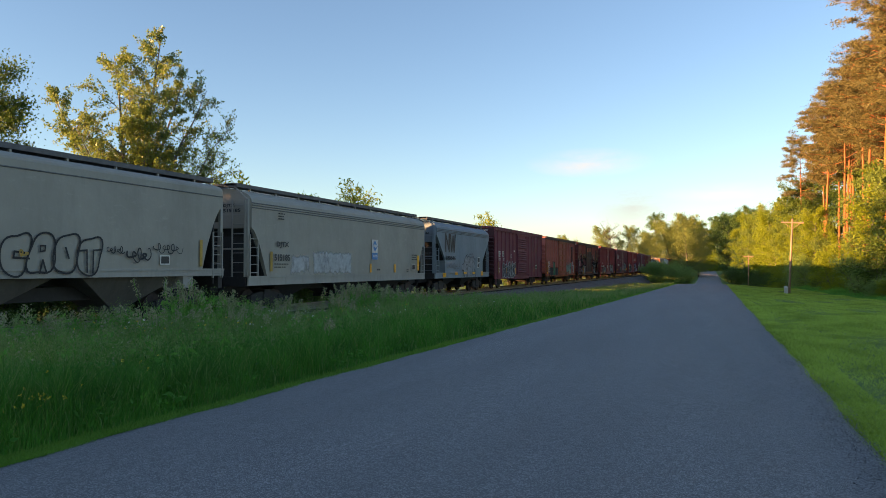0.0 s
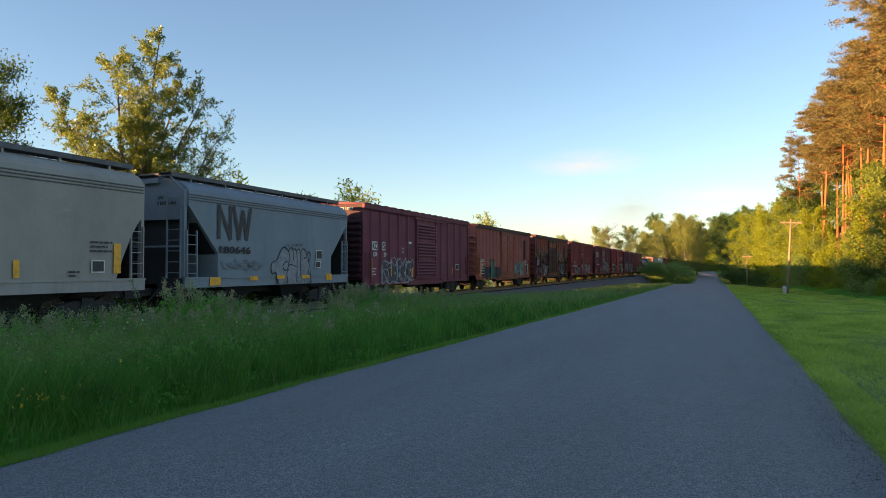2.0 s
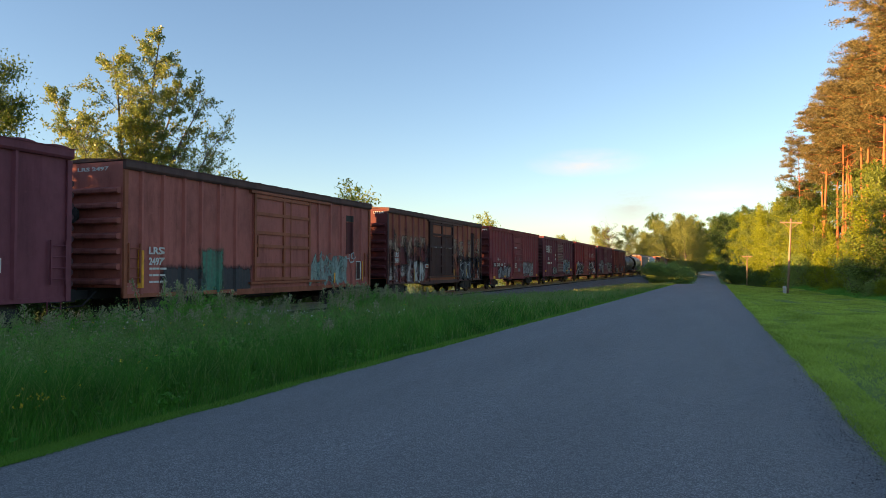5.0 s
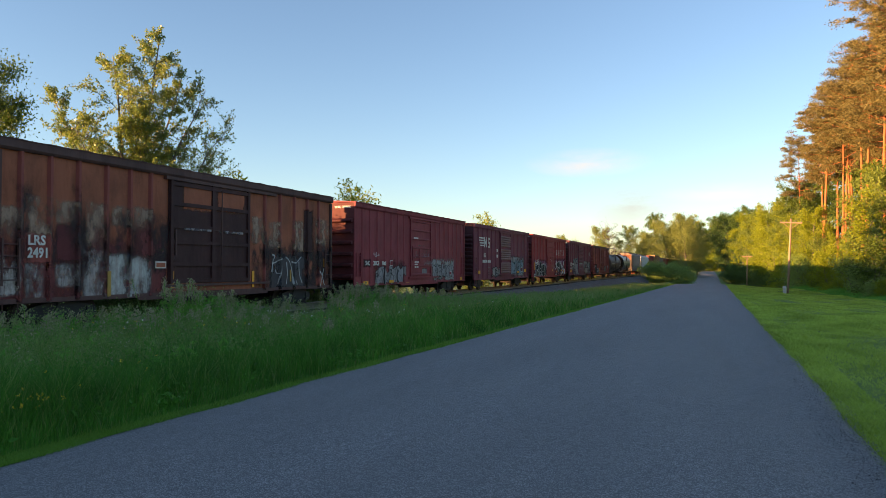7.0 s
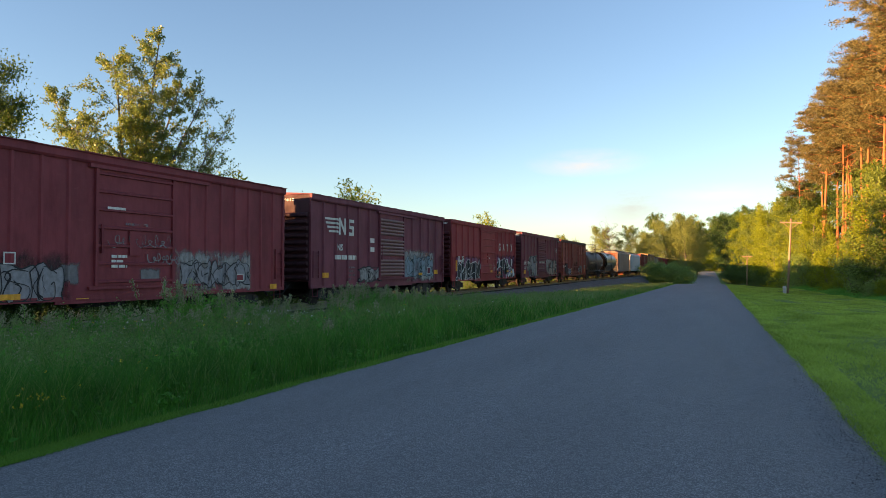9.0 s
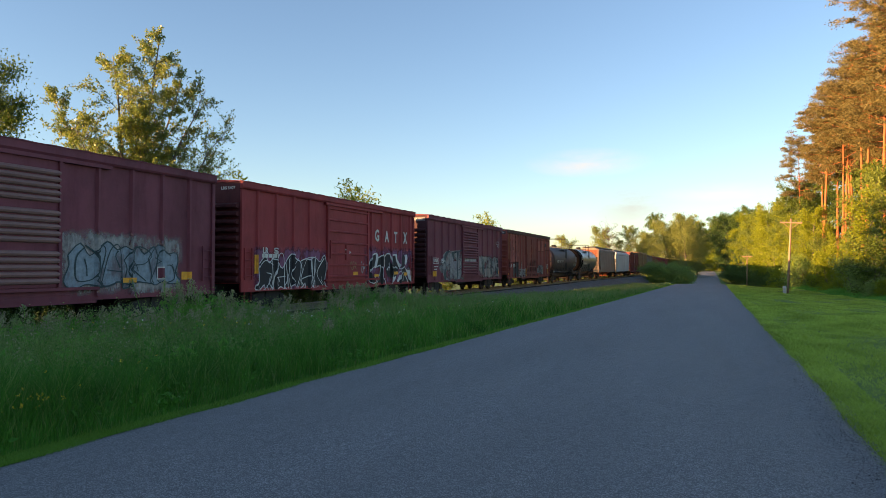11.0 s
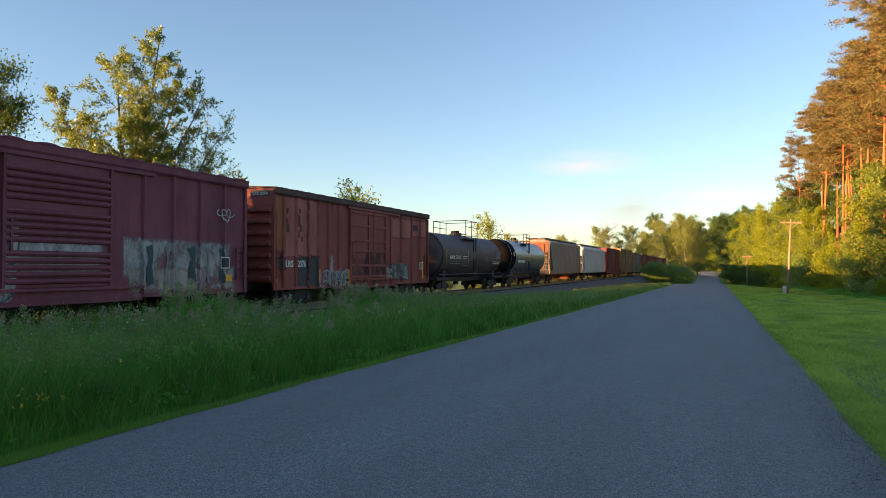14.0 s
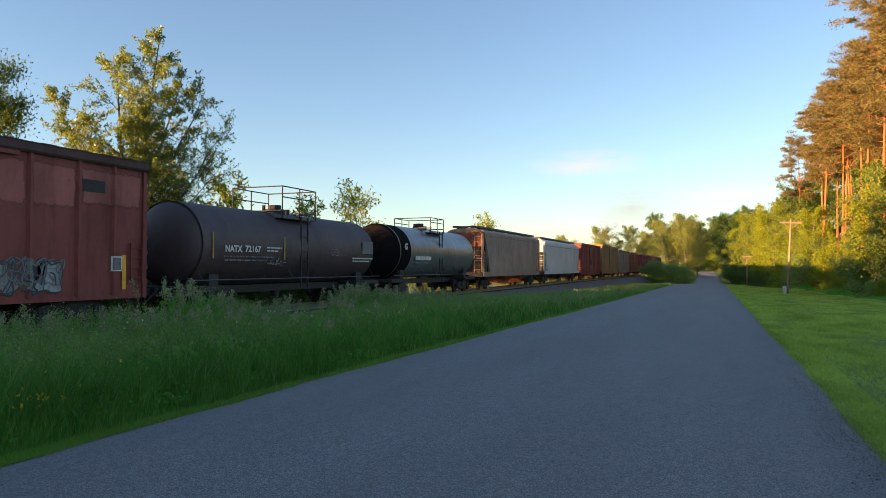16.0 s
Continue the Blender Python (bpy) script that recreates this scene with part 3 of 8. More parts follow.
def painted(car, name, polys, mat, off=0.0, label="", lift=0.0, extent=None):
    """Paint on a car's side: polygons of (y, z) that follow posts and panels."""
    prof = SURFACE[car.name]
    s = Shape()
    floor = 0.80 if car.name.startswith("boxcar") else 1.0
    for k, p in enumerate(polys):
        lo, hi = min(y for y, _ in p), max(y for y, _ in p)
        for (ya, xa), (yb, xb) in zip(prof, prof[1:]):
            if yb <= lo or ya >= hi or yb - ya < 1e-6:
                continue
            q = p if lo >= ya and hi <= yb else clip(clip(list(p), ya, True), yb, False)
            if len(q) > 2:
                s.face([(xa + (xb - xa) * (y - ya) / (yb - ya) + off + 0.003 + lift * k, y, max(z, floor)) for y, z in q])
    if not s.f:
        return None
    ob = part(name, s, mat, car, label)
    if extent:
        y0, y1, z0, z1 = extent
        place, size = ob.data.uv_layers.new(name="place"), ob.data.uv_layers.new(name="extent")
        for lp in ob.data.loops:
            co = ob.data.vertices[lp.vertex_index].co
            place.data[lp.index].uv = (co.y - y0, co.z - z0)
            size.data[lp.index].uv = (y1 - y0, z1 - z0)
    return ob


def rect(y0, y1, z0, z1):
    return [(y0, z0), (y1, z0), (y1, z1), (y0, z1)]


def decal(car, name, mat, off, y0, y1, z0, z1, label=""):
    painted(car, name, [rect(y0, y1, z0, z1)], mat, off + 0.03, label)


def ribbon(pts, w):
    """A flat stroke as a row of quads."""
    out = []
    for (y0, z0), (y1, z1) in zip(pts, pts[1:]):
        d = math.hypot(y1 - y0, z1 - z0) or 1
        a, b = -(z1 - z0) / d * w / 2, (y1 - y0) / d * w / 2
        e, g = (y1 - y0) / d * w / 3, (z1 - z0) / d * w / 3
        out.append([(y0 + a - e, z0 + b - g), (y0 - a - e, z0 - b - g), (y1 - a + e, z1 - b + g), (y1 + a + e, z1 + b + g)])
    return out


GLYPHS = [[[(0.9, 0.85), (0.3, 0.95), (0.08, 0.5), (0.3, 0.05), (0.9, 0.1), (0.88, 0.48), (0.55, 0.45)]],
          [[(0.05, 0.0), (0.3, 0.95), (0.75, 0.95), (0.95, 0.0)], [(0.22, 0.38), (0.85, 0.36)]],
          [[(0.1, 0.92), (0.9, 0.95), (0.15, 0.08), (0.92, 0.05)]],
          [[(0.15, 0.0), (0.12, 1.0)], [(0.9, 1.0), (0.25, 0.5), (0.95, 0.0)]],
          [[(0.9, 0.9), (0.25, 0.95), (0.15, 0.6), (0.85, 0.45), (0.8, 0.08), (0.1, 0.1)]],
          [[(0.0, 0.93), (1.0, 0.97)], [(0.5, 0.95), (0.42, 0.0)]],
          [[(0.5, 0.97), (0.1, 0.7), (0.12, 0.25), (0.5, 0.03), (0.9, 0.28), (0.88, 0.72), (0.5, 0.97)]],
          [[(0.12, 0.0), (0.14, 0.95), (0.8, 0.85), (0.75, 0.52), (0.2, 0.5), (0.95, 0.0)]]]


def flowing(pts, n=6):
    """A smooth line through the points."""
    if len(pts) < 3:
        return pts
    p = [pts[0]] + list(pts) + [pts[-1]]
    out = []
    for i in range(1, len(p) - 2):
        for j in range(n):
            t = j / n
            out.append(tuple(0.5 * (2 * p[i][k] + (p[i + 1][k] - p[i - 1][k]) * t + (2 * p[i - 1][k] - 5 * p[i][k] + 4 * p[i + 1][k] - p[i + 2][k]) * t * t
                                    + (3 * p[i][k] - p[i - 1][k] - 3 * p[i + 1][k] + p[i + 2][k]) * t ** 3) for k in (0, 1)))
    return out + [pts[-1]]


def swelling(pts, w, rng):
    """A stroke of changing breadth as quads that share their ends."""
    n = len(pts)
    ph, rows = rng.uniform(0, 6.28), []
    for i, (y, z) in enumerate(pts):
        a, b = pts[max(0, i - 1)], pts[min(n - 1, i + 1)]
        d = math.hypot(b[0] - a[0], b[1] - a[1]) or 1
        k = w / 2 * (1 + 0.28 * math.sin(ph + i * 2.6 / max(4, n / 4)))
        rows.append(((y - (b[1] - a[1]) / d * k, z + (b[0] - a[0]) / d * k), (y + (b[1] - a[1]) / d * k, z - (b[0] - a[0]) / d * k)))
    return [[p[0], p[1], q[1], q[0]] for p, q in zip(rows, rows[1:])]


def graffiti(car, seed, off, y0, y1, z0, z1, n, fill, line, stroke=0.07, label="", halo=None, bold=0.30):
    """A sprayed piece: thick flowing signs with an outline, that spell nothing. Each sign is a part."""
    rng = random.Random(seed)
    w, h = (y1 - y0) / n, z1 - z0
    thick = min(w, h) * bold
    if halo:
        painted(car, "graffiti_halo", [rect(y0 - 0.35, y1 + 0.35, z0 - 0.25, z1 + 0.35)], feathered(halo, 0.22), off + 0.013,
                extent=(y0 - 0.35, y1 + 0.35, z0 - 0.25, z1 + 0.35))
    for i in range(n):
        cy, lean = y0 + w * (i + 0.5), rng.uniform(-0.05, 0.3) * h
        tops = [(-0.62, rng.uniform(0.6, 0.98)), (-0.25, rng.uniform(0.82, 1.04)), (0.12, rng.uniform(0.62, 0.95)), (0.5, rng.uniform(0.8, 1.06)), (0.66, rng.uniform(0.55, 0.8))]
        lows = [(0.55, rng.uniform(0.2, 0.45)), (0.70, rng.uniform(-0.02, 0.15)), (0.2, rng.uniform(0.0, 0.14)), (0.0, rng.uniform(0.06, 0.24)), (-0.3, rng.uniform(-0.02, 0.1)), (-0.6, rng.uniform(0.0, 0.2)), (-0.5, rng.uniform(0.3, 0.5))]
        shape = [(cy + a * w * rng.uniform(0.9, 1.08) + lean * (b - 0.5), z0 + h * b) for a, b in tops + lows]
        ring = flowing(shape + shape[:1], 3)
        centre = (sum(p[0] for p in ring) / len(ring), sum(p[1] for p in ring) / len(ring))
        fan = [[p, q, centre] for p, q in zip(ring, ring[1:])]
        lines = swelling(ring, stroke, random.Random(seed + i))
        # inner strokes: the gaps and overlaps of the sign
        for path in rng.choice(GLYPHS):
            p = [(cy + (a - 0.5) * w * 0.95 + rng.uniform(-0.1, 0.1) * w + lean * (b - 0.5), z0 + h * (0.08 + 0.84 * b) + rng.uniform(-0.07, 0.07) * h) for a, b in path]
            lines += swelling(flowing(p, 4), stroke * rng.uniform(0.6, 1.1), random.Random(seed * 7 + i))
        for _ in range(2):
            a, b = rng.uniform(-0.5, 0.4), rng.uniform(0.2, 0.85)
            p = [(cy + a * w, z0 + h * b), (cy + (a + rng.uniform(-0.1, 0.25)) * w, z0 + h * (b - rng.uniform(0.05, 0.2))), (cy + (a + rng.uniform(0.0, 0.3)) * w, z0 + h * max(0.02, b - rng.uniform(0.15, 0.4)))]
            lines += swelling(flowing(p, 3), stroke * rng.uniform(0.5, 1.3), random.Random(seed * 5 + i))
        if fill:
            painted(car, "graffiti_sign", fan, fill, off + 0.016 + 0.003 * (i % 2), label)
        painted(car, "graffiti_outline", lines, line, off + 0.0245 + 0.003 * (i % 2), "" if fill else label, 0.00006)


def sprayed(car, o, name, mat, off, width, path, label=""):
    """One sprayed field, or with a width one stroke; the path runs along the car from its leading end and up from the rail."""
    line = flowing([(o + y, z) for y, z in path], 4)
    if width:
        painted(car, name, swelling(line, width, random.Random(len(path))), MAT[mat], off, label, 0.00006)
    else:
        line = flowing([(o + y, z) for y, z in path + path[:1]], 3)[:-1]
        painted(car, name, [line], MAT[mat], off, label)


def bubbles(car, seed, off, y0, y1, z0, z1, n, mat, stroke=0.05, label=""):
    """Hollow swollen signs drawn as outlines only."""
    rng = random.Random(seed)
    out = []
    w, h = (y1 - y0) / n, z1 - z0
    for i in range(n):
        cy, cz = y0 + w * (i + 0.5), (z0 + z1) / 2 + rng.uniform(-0.04, 0.04) * h
        ph, am = rng.uniform(0, 6.28), rng.uniform(0.06, 0.14)
        ring = []
        for j in range(33):
            a = 2 * math.pi * j / 32
            c, s = math.cos(a), math.sin(a)
            k = (abs(c) ** 3.2 + abs(s) ** 3.2) ** (-1 / 3.2) * (1 + am * math.sin(3 * a + ph))
            ring.append((cy + 0.52 * w * k * c + 0.10 * h * s, cz + 0.47 * h * k * s))
        out += ribbon(ring, stroke)
        # a slit from the edge, a small hole or a cross bar, by turns
        if i % 4 == 0:
            out += ribbon([(cy + w * 0.5, cz + h * 0.02), (cy - w * 0.05, cz + h * 0.06), (cy - w * 0.08, cz - h * 0.08), (cy + w * 0.5, cz - h * 0.10)], stroke)
        elif i % 4 == 1:
            out += ribbon([(cy - w * 0.08, cz + h * 0.2), (cy + w * 0.12, cz + h * 0.2), (cy + w * 0.1, cz + h * 0.08), (cy - w * 0.08, cz + h * 0.06), (cy - w * 0.08, cz + h * 0.2)], stroke * 0.8)
            out += ribbon([(cy - w * 0.1, cz - h * 0.45), (cy + w * 0.02, cz - h * 0.14), (cy + w * 0.18, cz - h * 0.45)], stroke)
        elif i % 4 == 2:
            out += ribbon([(cy - w * 0.06, cz + h * 0.14), (cy + w * 0.08, cz - h * 0.12)], stroke)
        else:
            out += ribbon([(cy - w * 0.5, cz + h * 0.12), (cy - w * 0.14, cz + h * 0.14), (cy - w * 0.12, cz - h * 0.42)], stroke)
            out += ribbon([(cy + w * 0.5, cz + h * 0.16), (cy + w * 0.16, cz + h * 0.14), (cy + w * 0.14, cz - h * 0.44)], stroke)
    painted(car, "graffiti_outline", out, mat, off + 0.016, label, 0.0002)


def scrawl(car, seed, off, y0, y1, z0, z1, n, mat, width=0.035, label=""):
    """A looping hand-sprayed tag that cannot be read."""
    rng = random.Random(seed)
    path = []
    n = max(2, min(n, round((y1 - y0) / (z1 - z0) * 1.6) + 1))
    w, h, cz = (y1 - y0) / n, (z1 - z0) / 2, (z0 + z1) / 2
    a, steps_ = rng.uniform(0, 6), n * 9
    for i in range(steps_):
        a += rng.uniform(0.35, 1.0)
        k = 0.6 + 0.4 * math.sin(i * 0.31 + seed)
        path.append((y0 + (y1 - y0) * i / steps_ + w * 0.55 * math.cos(a), cz + h * k * math.sin(a)))
    painted(car, "spray_tag", swelling(flowing(path, 2), width * 0.8, rng), mat, off + 0.03, label, 0.0002)


def bars(car, off, y0, y1, z, n, mat, h=0.05, step=0.1):
    """Small stencilled lines, too small to read."""
    rng = random.Random(int(y0 * 100) + n)
    out = []
    for i in range(n):
        y, end = y0, y1 - (i % 2) * 0.2 * (y1 - y0)
        while y < end:
            d = rng.uniform(0.12, 0.3) * max(1.0, h * 6)
            out.append(rect(y, min(end, y + d * 0.85), z - i * step - h, z - i * step))
            y += d
    tagged(painted(car, "stencilling", out, mat, off + 0.03), kind="stuff")


def boxcar(label, s0, s1, paint, trim, end_paint, door, posts_l, posts_r, door_type, roof_mat, ribs=10, height=4.74, post_w=0.11, post_d=0.085, post_mat=None, door_mat=None, rib_mat=None, wave=0.018):
    """A 50-foot boxcar; lengths along the car run from its leading end."""
    L = s1 - s0
    car = thing("boxcar", label, "freight car", TRAIN)
    o = -L / 2
    W = 1.415
    F = W + post_d
    body = Shape().box(-W, W, o, o + L, 1.06, height - 0.02)
    part("body", body, paint, car)
    for x in (-W, W - 0.04):
        part("side_skirt", Shape().box(x, x + 0.04, o, o + L, 0.80, 1.06), paint, car)
    # top plate along each side, proud of the posts
    for sg in (-1, 1):
        q = [(sg * (W - 0.01), height - 0.25), (sg * (F + 0.005), height - 0.25), (sg * (F + 0.045), height - 0.19), (sg * (F + 0.045), height - 0.004), (sg * (W - 0.01), height - 0.004)]
        part("top_plate", Shape().prism_y(q, o - 0.01, o + L + 0.01), roof_mat, car)
    # low-pitched roof with pressed ribs that scallop its edge
    r = Shape()
    e, p = height, height + 0.12
    r.loft([[(-W - 0.15, y, e - 0.002), (-W - 0.15, y, e + 0.02), (0, y, p), (W + 0.15, y, e + 0.02), (W + 0.15, y, e - 0.002)] for y in (o - 0.03, o + L + 0.03)])
    part("roof", r, roof_mat, car)
    n = 16
    wide = L / n
    seam = Shape()
    prof_ = [(-0.36, 0.0), (-0.24, 0.64 * wave), (-0.10, wave), (0.10, wave), (0.24, 0.64 * wave), (0.36, 0.0)]
    seam.loft([[(x, k * wide, z + 0.014 + dz) for k, dz in prof_] for x, z in ((-W - 0.15, e), (0.0, p - 0.004), (W + 0.15, e))])
    seam_me = seam.mesh("roof_rib", roof_mat)
    for i in range(n):
        part("roof_rib", seam_me, None, car).location.y = o + wide * (i + 0.5)
    # sills
    for sg in (-1, 1):
        sill = Shape()
        a, b = sorted((sg * (W - 0.03), sg * (W + 0.025)))
        sill.box(a, b, o, o + L, 0.76, 0.88)
        c, d = door
        sill.box(a, b, o + c - 1.2, o + d + 1.2, 0.68, 0.765)
        part("side_sill", sill, trim, car)
    part("centre_sill", Shape().box(-0.3, 0.3, o, o + L, 0.72, 1.05).box(-1.2, 1.2, o + 5, o + 5.15, 0.7, 1.05).box(-1.2, 1.2, o + 10, o + 10.15, 0.7, 1.05)
         .tube([(0.75, o + 6.5, 0.72), (0.75, o + 8.2, 0.72)], 0.2, 8), MAT["under"], car)
    # posts
    for sg in (-1, 1):
        a, b = sorted((sg * (W - 0.01), sg * F))
        z0, z1 = 0.86, height - 0.245
        slim = Shape()
        slim.loft([[(sg * (W - 0.01), -post_w * 0.75, z0), (sg * F, -post_w * 0.32, z0), (sg * F, post_w * 0.32, z0), (sg * (W - 0.01), post_w * 0.75, z0)],
                   [(sg * (W - 0.01), -post_w * 0.75, z1), (sg * F, -post_w * 0.32, z1), (sg * F, post_w * 0.32, z1), (sg * (W - 0.01), post_w * 0.75, z1)]])
        post_me = slim.mesh("side_post", post_mat or paint)
        for y in posts_l + posts_r:
            part("side_post", post_me, None, car).location.y = o + y
        for y in (o, o + L - 0.14):
            part("corner_post", Shape().box(*sorted((sg * (W - 0.02), sg * (F - 0.015))), y, y + 0.14, 0.76, height - 0.28), trim, car)
    # ends with pressed horizontal ribs
    rib = Shape()
    q = [(0.0, -0.10), (-0.12, -0.11), (-0.17, -0.07), (-0.17, 0.01), (-0.12, 0.05), (0.0, 0.09)]
    rib.loft([[(x, y, z) for y, z in q] for x in (-W + 0.05, W - 0.05)])
    rib_me = rib.mesh("end_rib", end_paint)
    for i in range(ribs):
        z = 1.25 + (height - 0.85 - 1.25) * i / (ribs - 1)
        part("end_rib", rib_me, None, car).location = (0, o, z)
        b = part("end_rib", rib_me, None, car)
        b.location, b.rotation_euler = (0, o + L, z), (0, 0, math.pi)
    part("end_panel", Shape().box(-W, W, o - 0.014, o, 1.08, height - 0.03), end_paint, car)
    # ladders and grab irons
    ladder(car, F - 0.02, o + L - 0.62, o + L - 0.18, 1.2, 2.35, 4, trim, "side_ladder")
    ladder(car, F - 0.02, o + 0.16, o + 0.6, 1.2, 2.35, 4, trim, "side_ladder")
    ladder(car, o - 0.13, -1.28, -0.85, 1.1, height - 0.25, 9, trim, "end_ladder", "end")
    for y in (o + 0.25, o + L - 0.65):
        part("sill_step", Shape().tube([(W + 0.01, y, 0.8), (W + 0.01, y, 0.42), (W + 0.01, y + 0.4, 0.42), (W + 0.01, y + 0.4, 0.8)], 0.02, 5), trim, car)
    part("brake_wheel", Shape().tube([(-0.35, o - 0.13, 3.2), (-0.35, o - 0.19, 3.2)], 0.26, 14), MAT["under"], car)
    # door
    c, d = o + door[0], o + door[1]
    z0, z1 = 1.14, height - 0.36
    dr = part("door", Shape().box(W - 0.02, F - 0.035, c, d, z0, z1), door_mat or paint, car)
    if door_type == "louver":
        lou = Shape().loft([[(F - 0.036, y, -0.085), (F + 0.03, y, -0.06), (F + 0.055, y, -0.01), (F + 0.03, y, 0.045), (F - 0.036, y, 0.07)] for y in (c + 0.06, d - 0.06)]).mesh("door_rib", rib_mat or paint)
        k = 17
        for i in range(k):
            z = 1.30 + (height - 0.66 - 1.30) * i / (k - 1)
            if i % 6 != 5:
                part("door_rib", lou, None, dr).location.z = z
        for y in (c, d - 0.09):
            part("door_edge", Shape().box(F - 0.036, F + 0.035, y, y + 0.09, z0, z1), paint, dr)
    elif door_type == "panel":
        lou = Shape().loft([[(F - 0.036, y, -0.05), (F + 0.02, y, -0.035), (F + 0.02, y, 0.02), (F - 0.036, y, 0.05)] for y in (c + 0.10, d - 0.10)]).mesh("door_rib", paint)
        for i in range(7):
            part("door_rib", lou, None, dr).location.z = z0 + 0.12 + (z1 - z0 - 0.24) * i / 6
        for y in (c + 0.004, d - 0.104):
            part("door_edge", Shape().box(F - 0.037, F + 0.03, y, y + 0.10, z0 + 0.01, z1 - 0.01), paint, dr)
        part("lock_plate", Shape().box(F - 0.036, F + 0.025, (c + d) / 2 - 0.3, (c + d) / 2 + 0.12, z0 + 0.85, z0 + 1.55), paint, dr)
    else:
        fr = Shape()
        for y in (c + 0.02, (c + d) / 2 - 0.06, d - 0.14):
            fr.box(F - 0.035, F + 0.03, y, y + 0.12, z0, z1)
        for z in (z0 + 0.02, z0 + 0.55, z0 + 1.25, z0 + 1.75, z0 + 2.45, z1 - 0.16):
            fr.box(F - 0.035, F + 0.022, c + 0.05, d - 0.05, z, z + 0.12)
        part("door_frame", fr, door_mat or post_mat or trim, dr)
        part("lock_rod", Shape().tube([(F + 0.05, (c + d) / 2 + 0.4, z0 + 0.1), (F + 0.05, (c + d) / 2 + 0.4, z1 - 0.1)], 0.02, 5), trim, dr)
    part("door_track", Shape().box(W, F + 0.05, c - 0.2, d + 1.6, z1, z1 + 0.10), trim, car)
    part("door_track", Shape().box(W, F + 0.04, c - 0.2, d + 1.2, z0 - 0.10, z0 - 0.02), trim, car)
    part("door_handle", Shape().box(F, F + 0.05, c + 0.2, c + 0.26, z0 + 0.9, z0 + 1.7), trim, dr)
    for y in (o + 2.25, o + L - 2.25):
        truck(car, y)
    coupler(car, o, -1)
    coupler(car, o + L, 1)
    prof = [(o, F - 0.015), (o + 0.14, F - 0.015), (o + 0.141, W)]
    for y in sorted(posts_l + posts_r):
        prof += [(o + y - post_w * 0.75, W), (o + y - post_w * 0.32, F), (o + y + post_w * 0.32, F), (o + y + post_w * 0.75, W)]
    prof += [(c, W), (c + 0.001, F - 0.035), (d - 0.001, F - 0.035), (d, W), (o + L - 0.141, W), (o + L - 0.14, F - 0.015), (o + L, F - 0.015)]
    SURFACE[car.name] = sorted(prof)
    CARS.append((car, (s0 + s1) / 2))
    return car, o, F


def hopper_section(k, top=4.50, eave=4.04, low=1.32, W=1.56):
    """Half-section of a covered hopper's body, as (x, z) from the eave over the roof."""
    pts = [(W - 0.012, low), (W - 0.004, low + 0.9), (W, eave - 0.25), (W, eave)]
    for i in range(1, 8):
        a = i / 7 * math.pi / 2
        pts.append((W * math.cos(a) ** 0.75, eave + (top - eave) * math.sin(a)))
    return pts


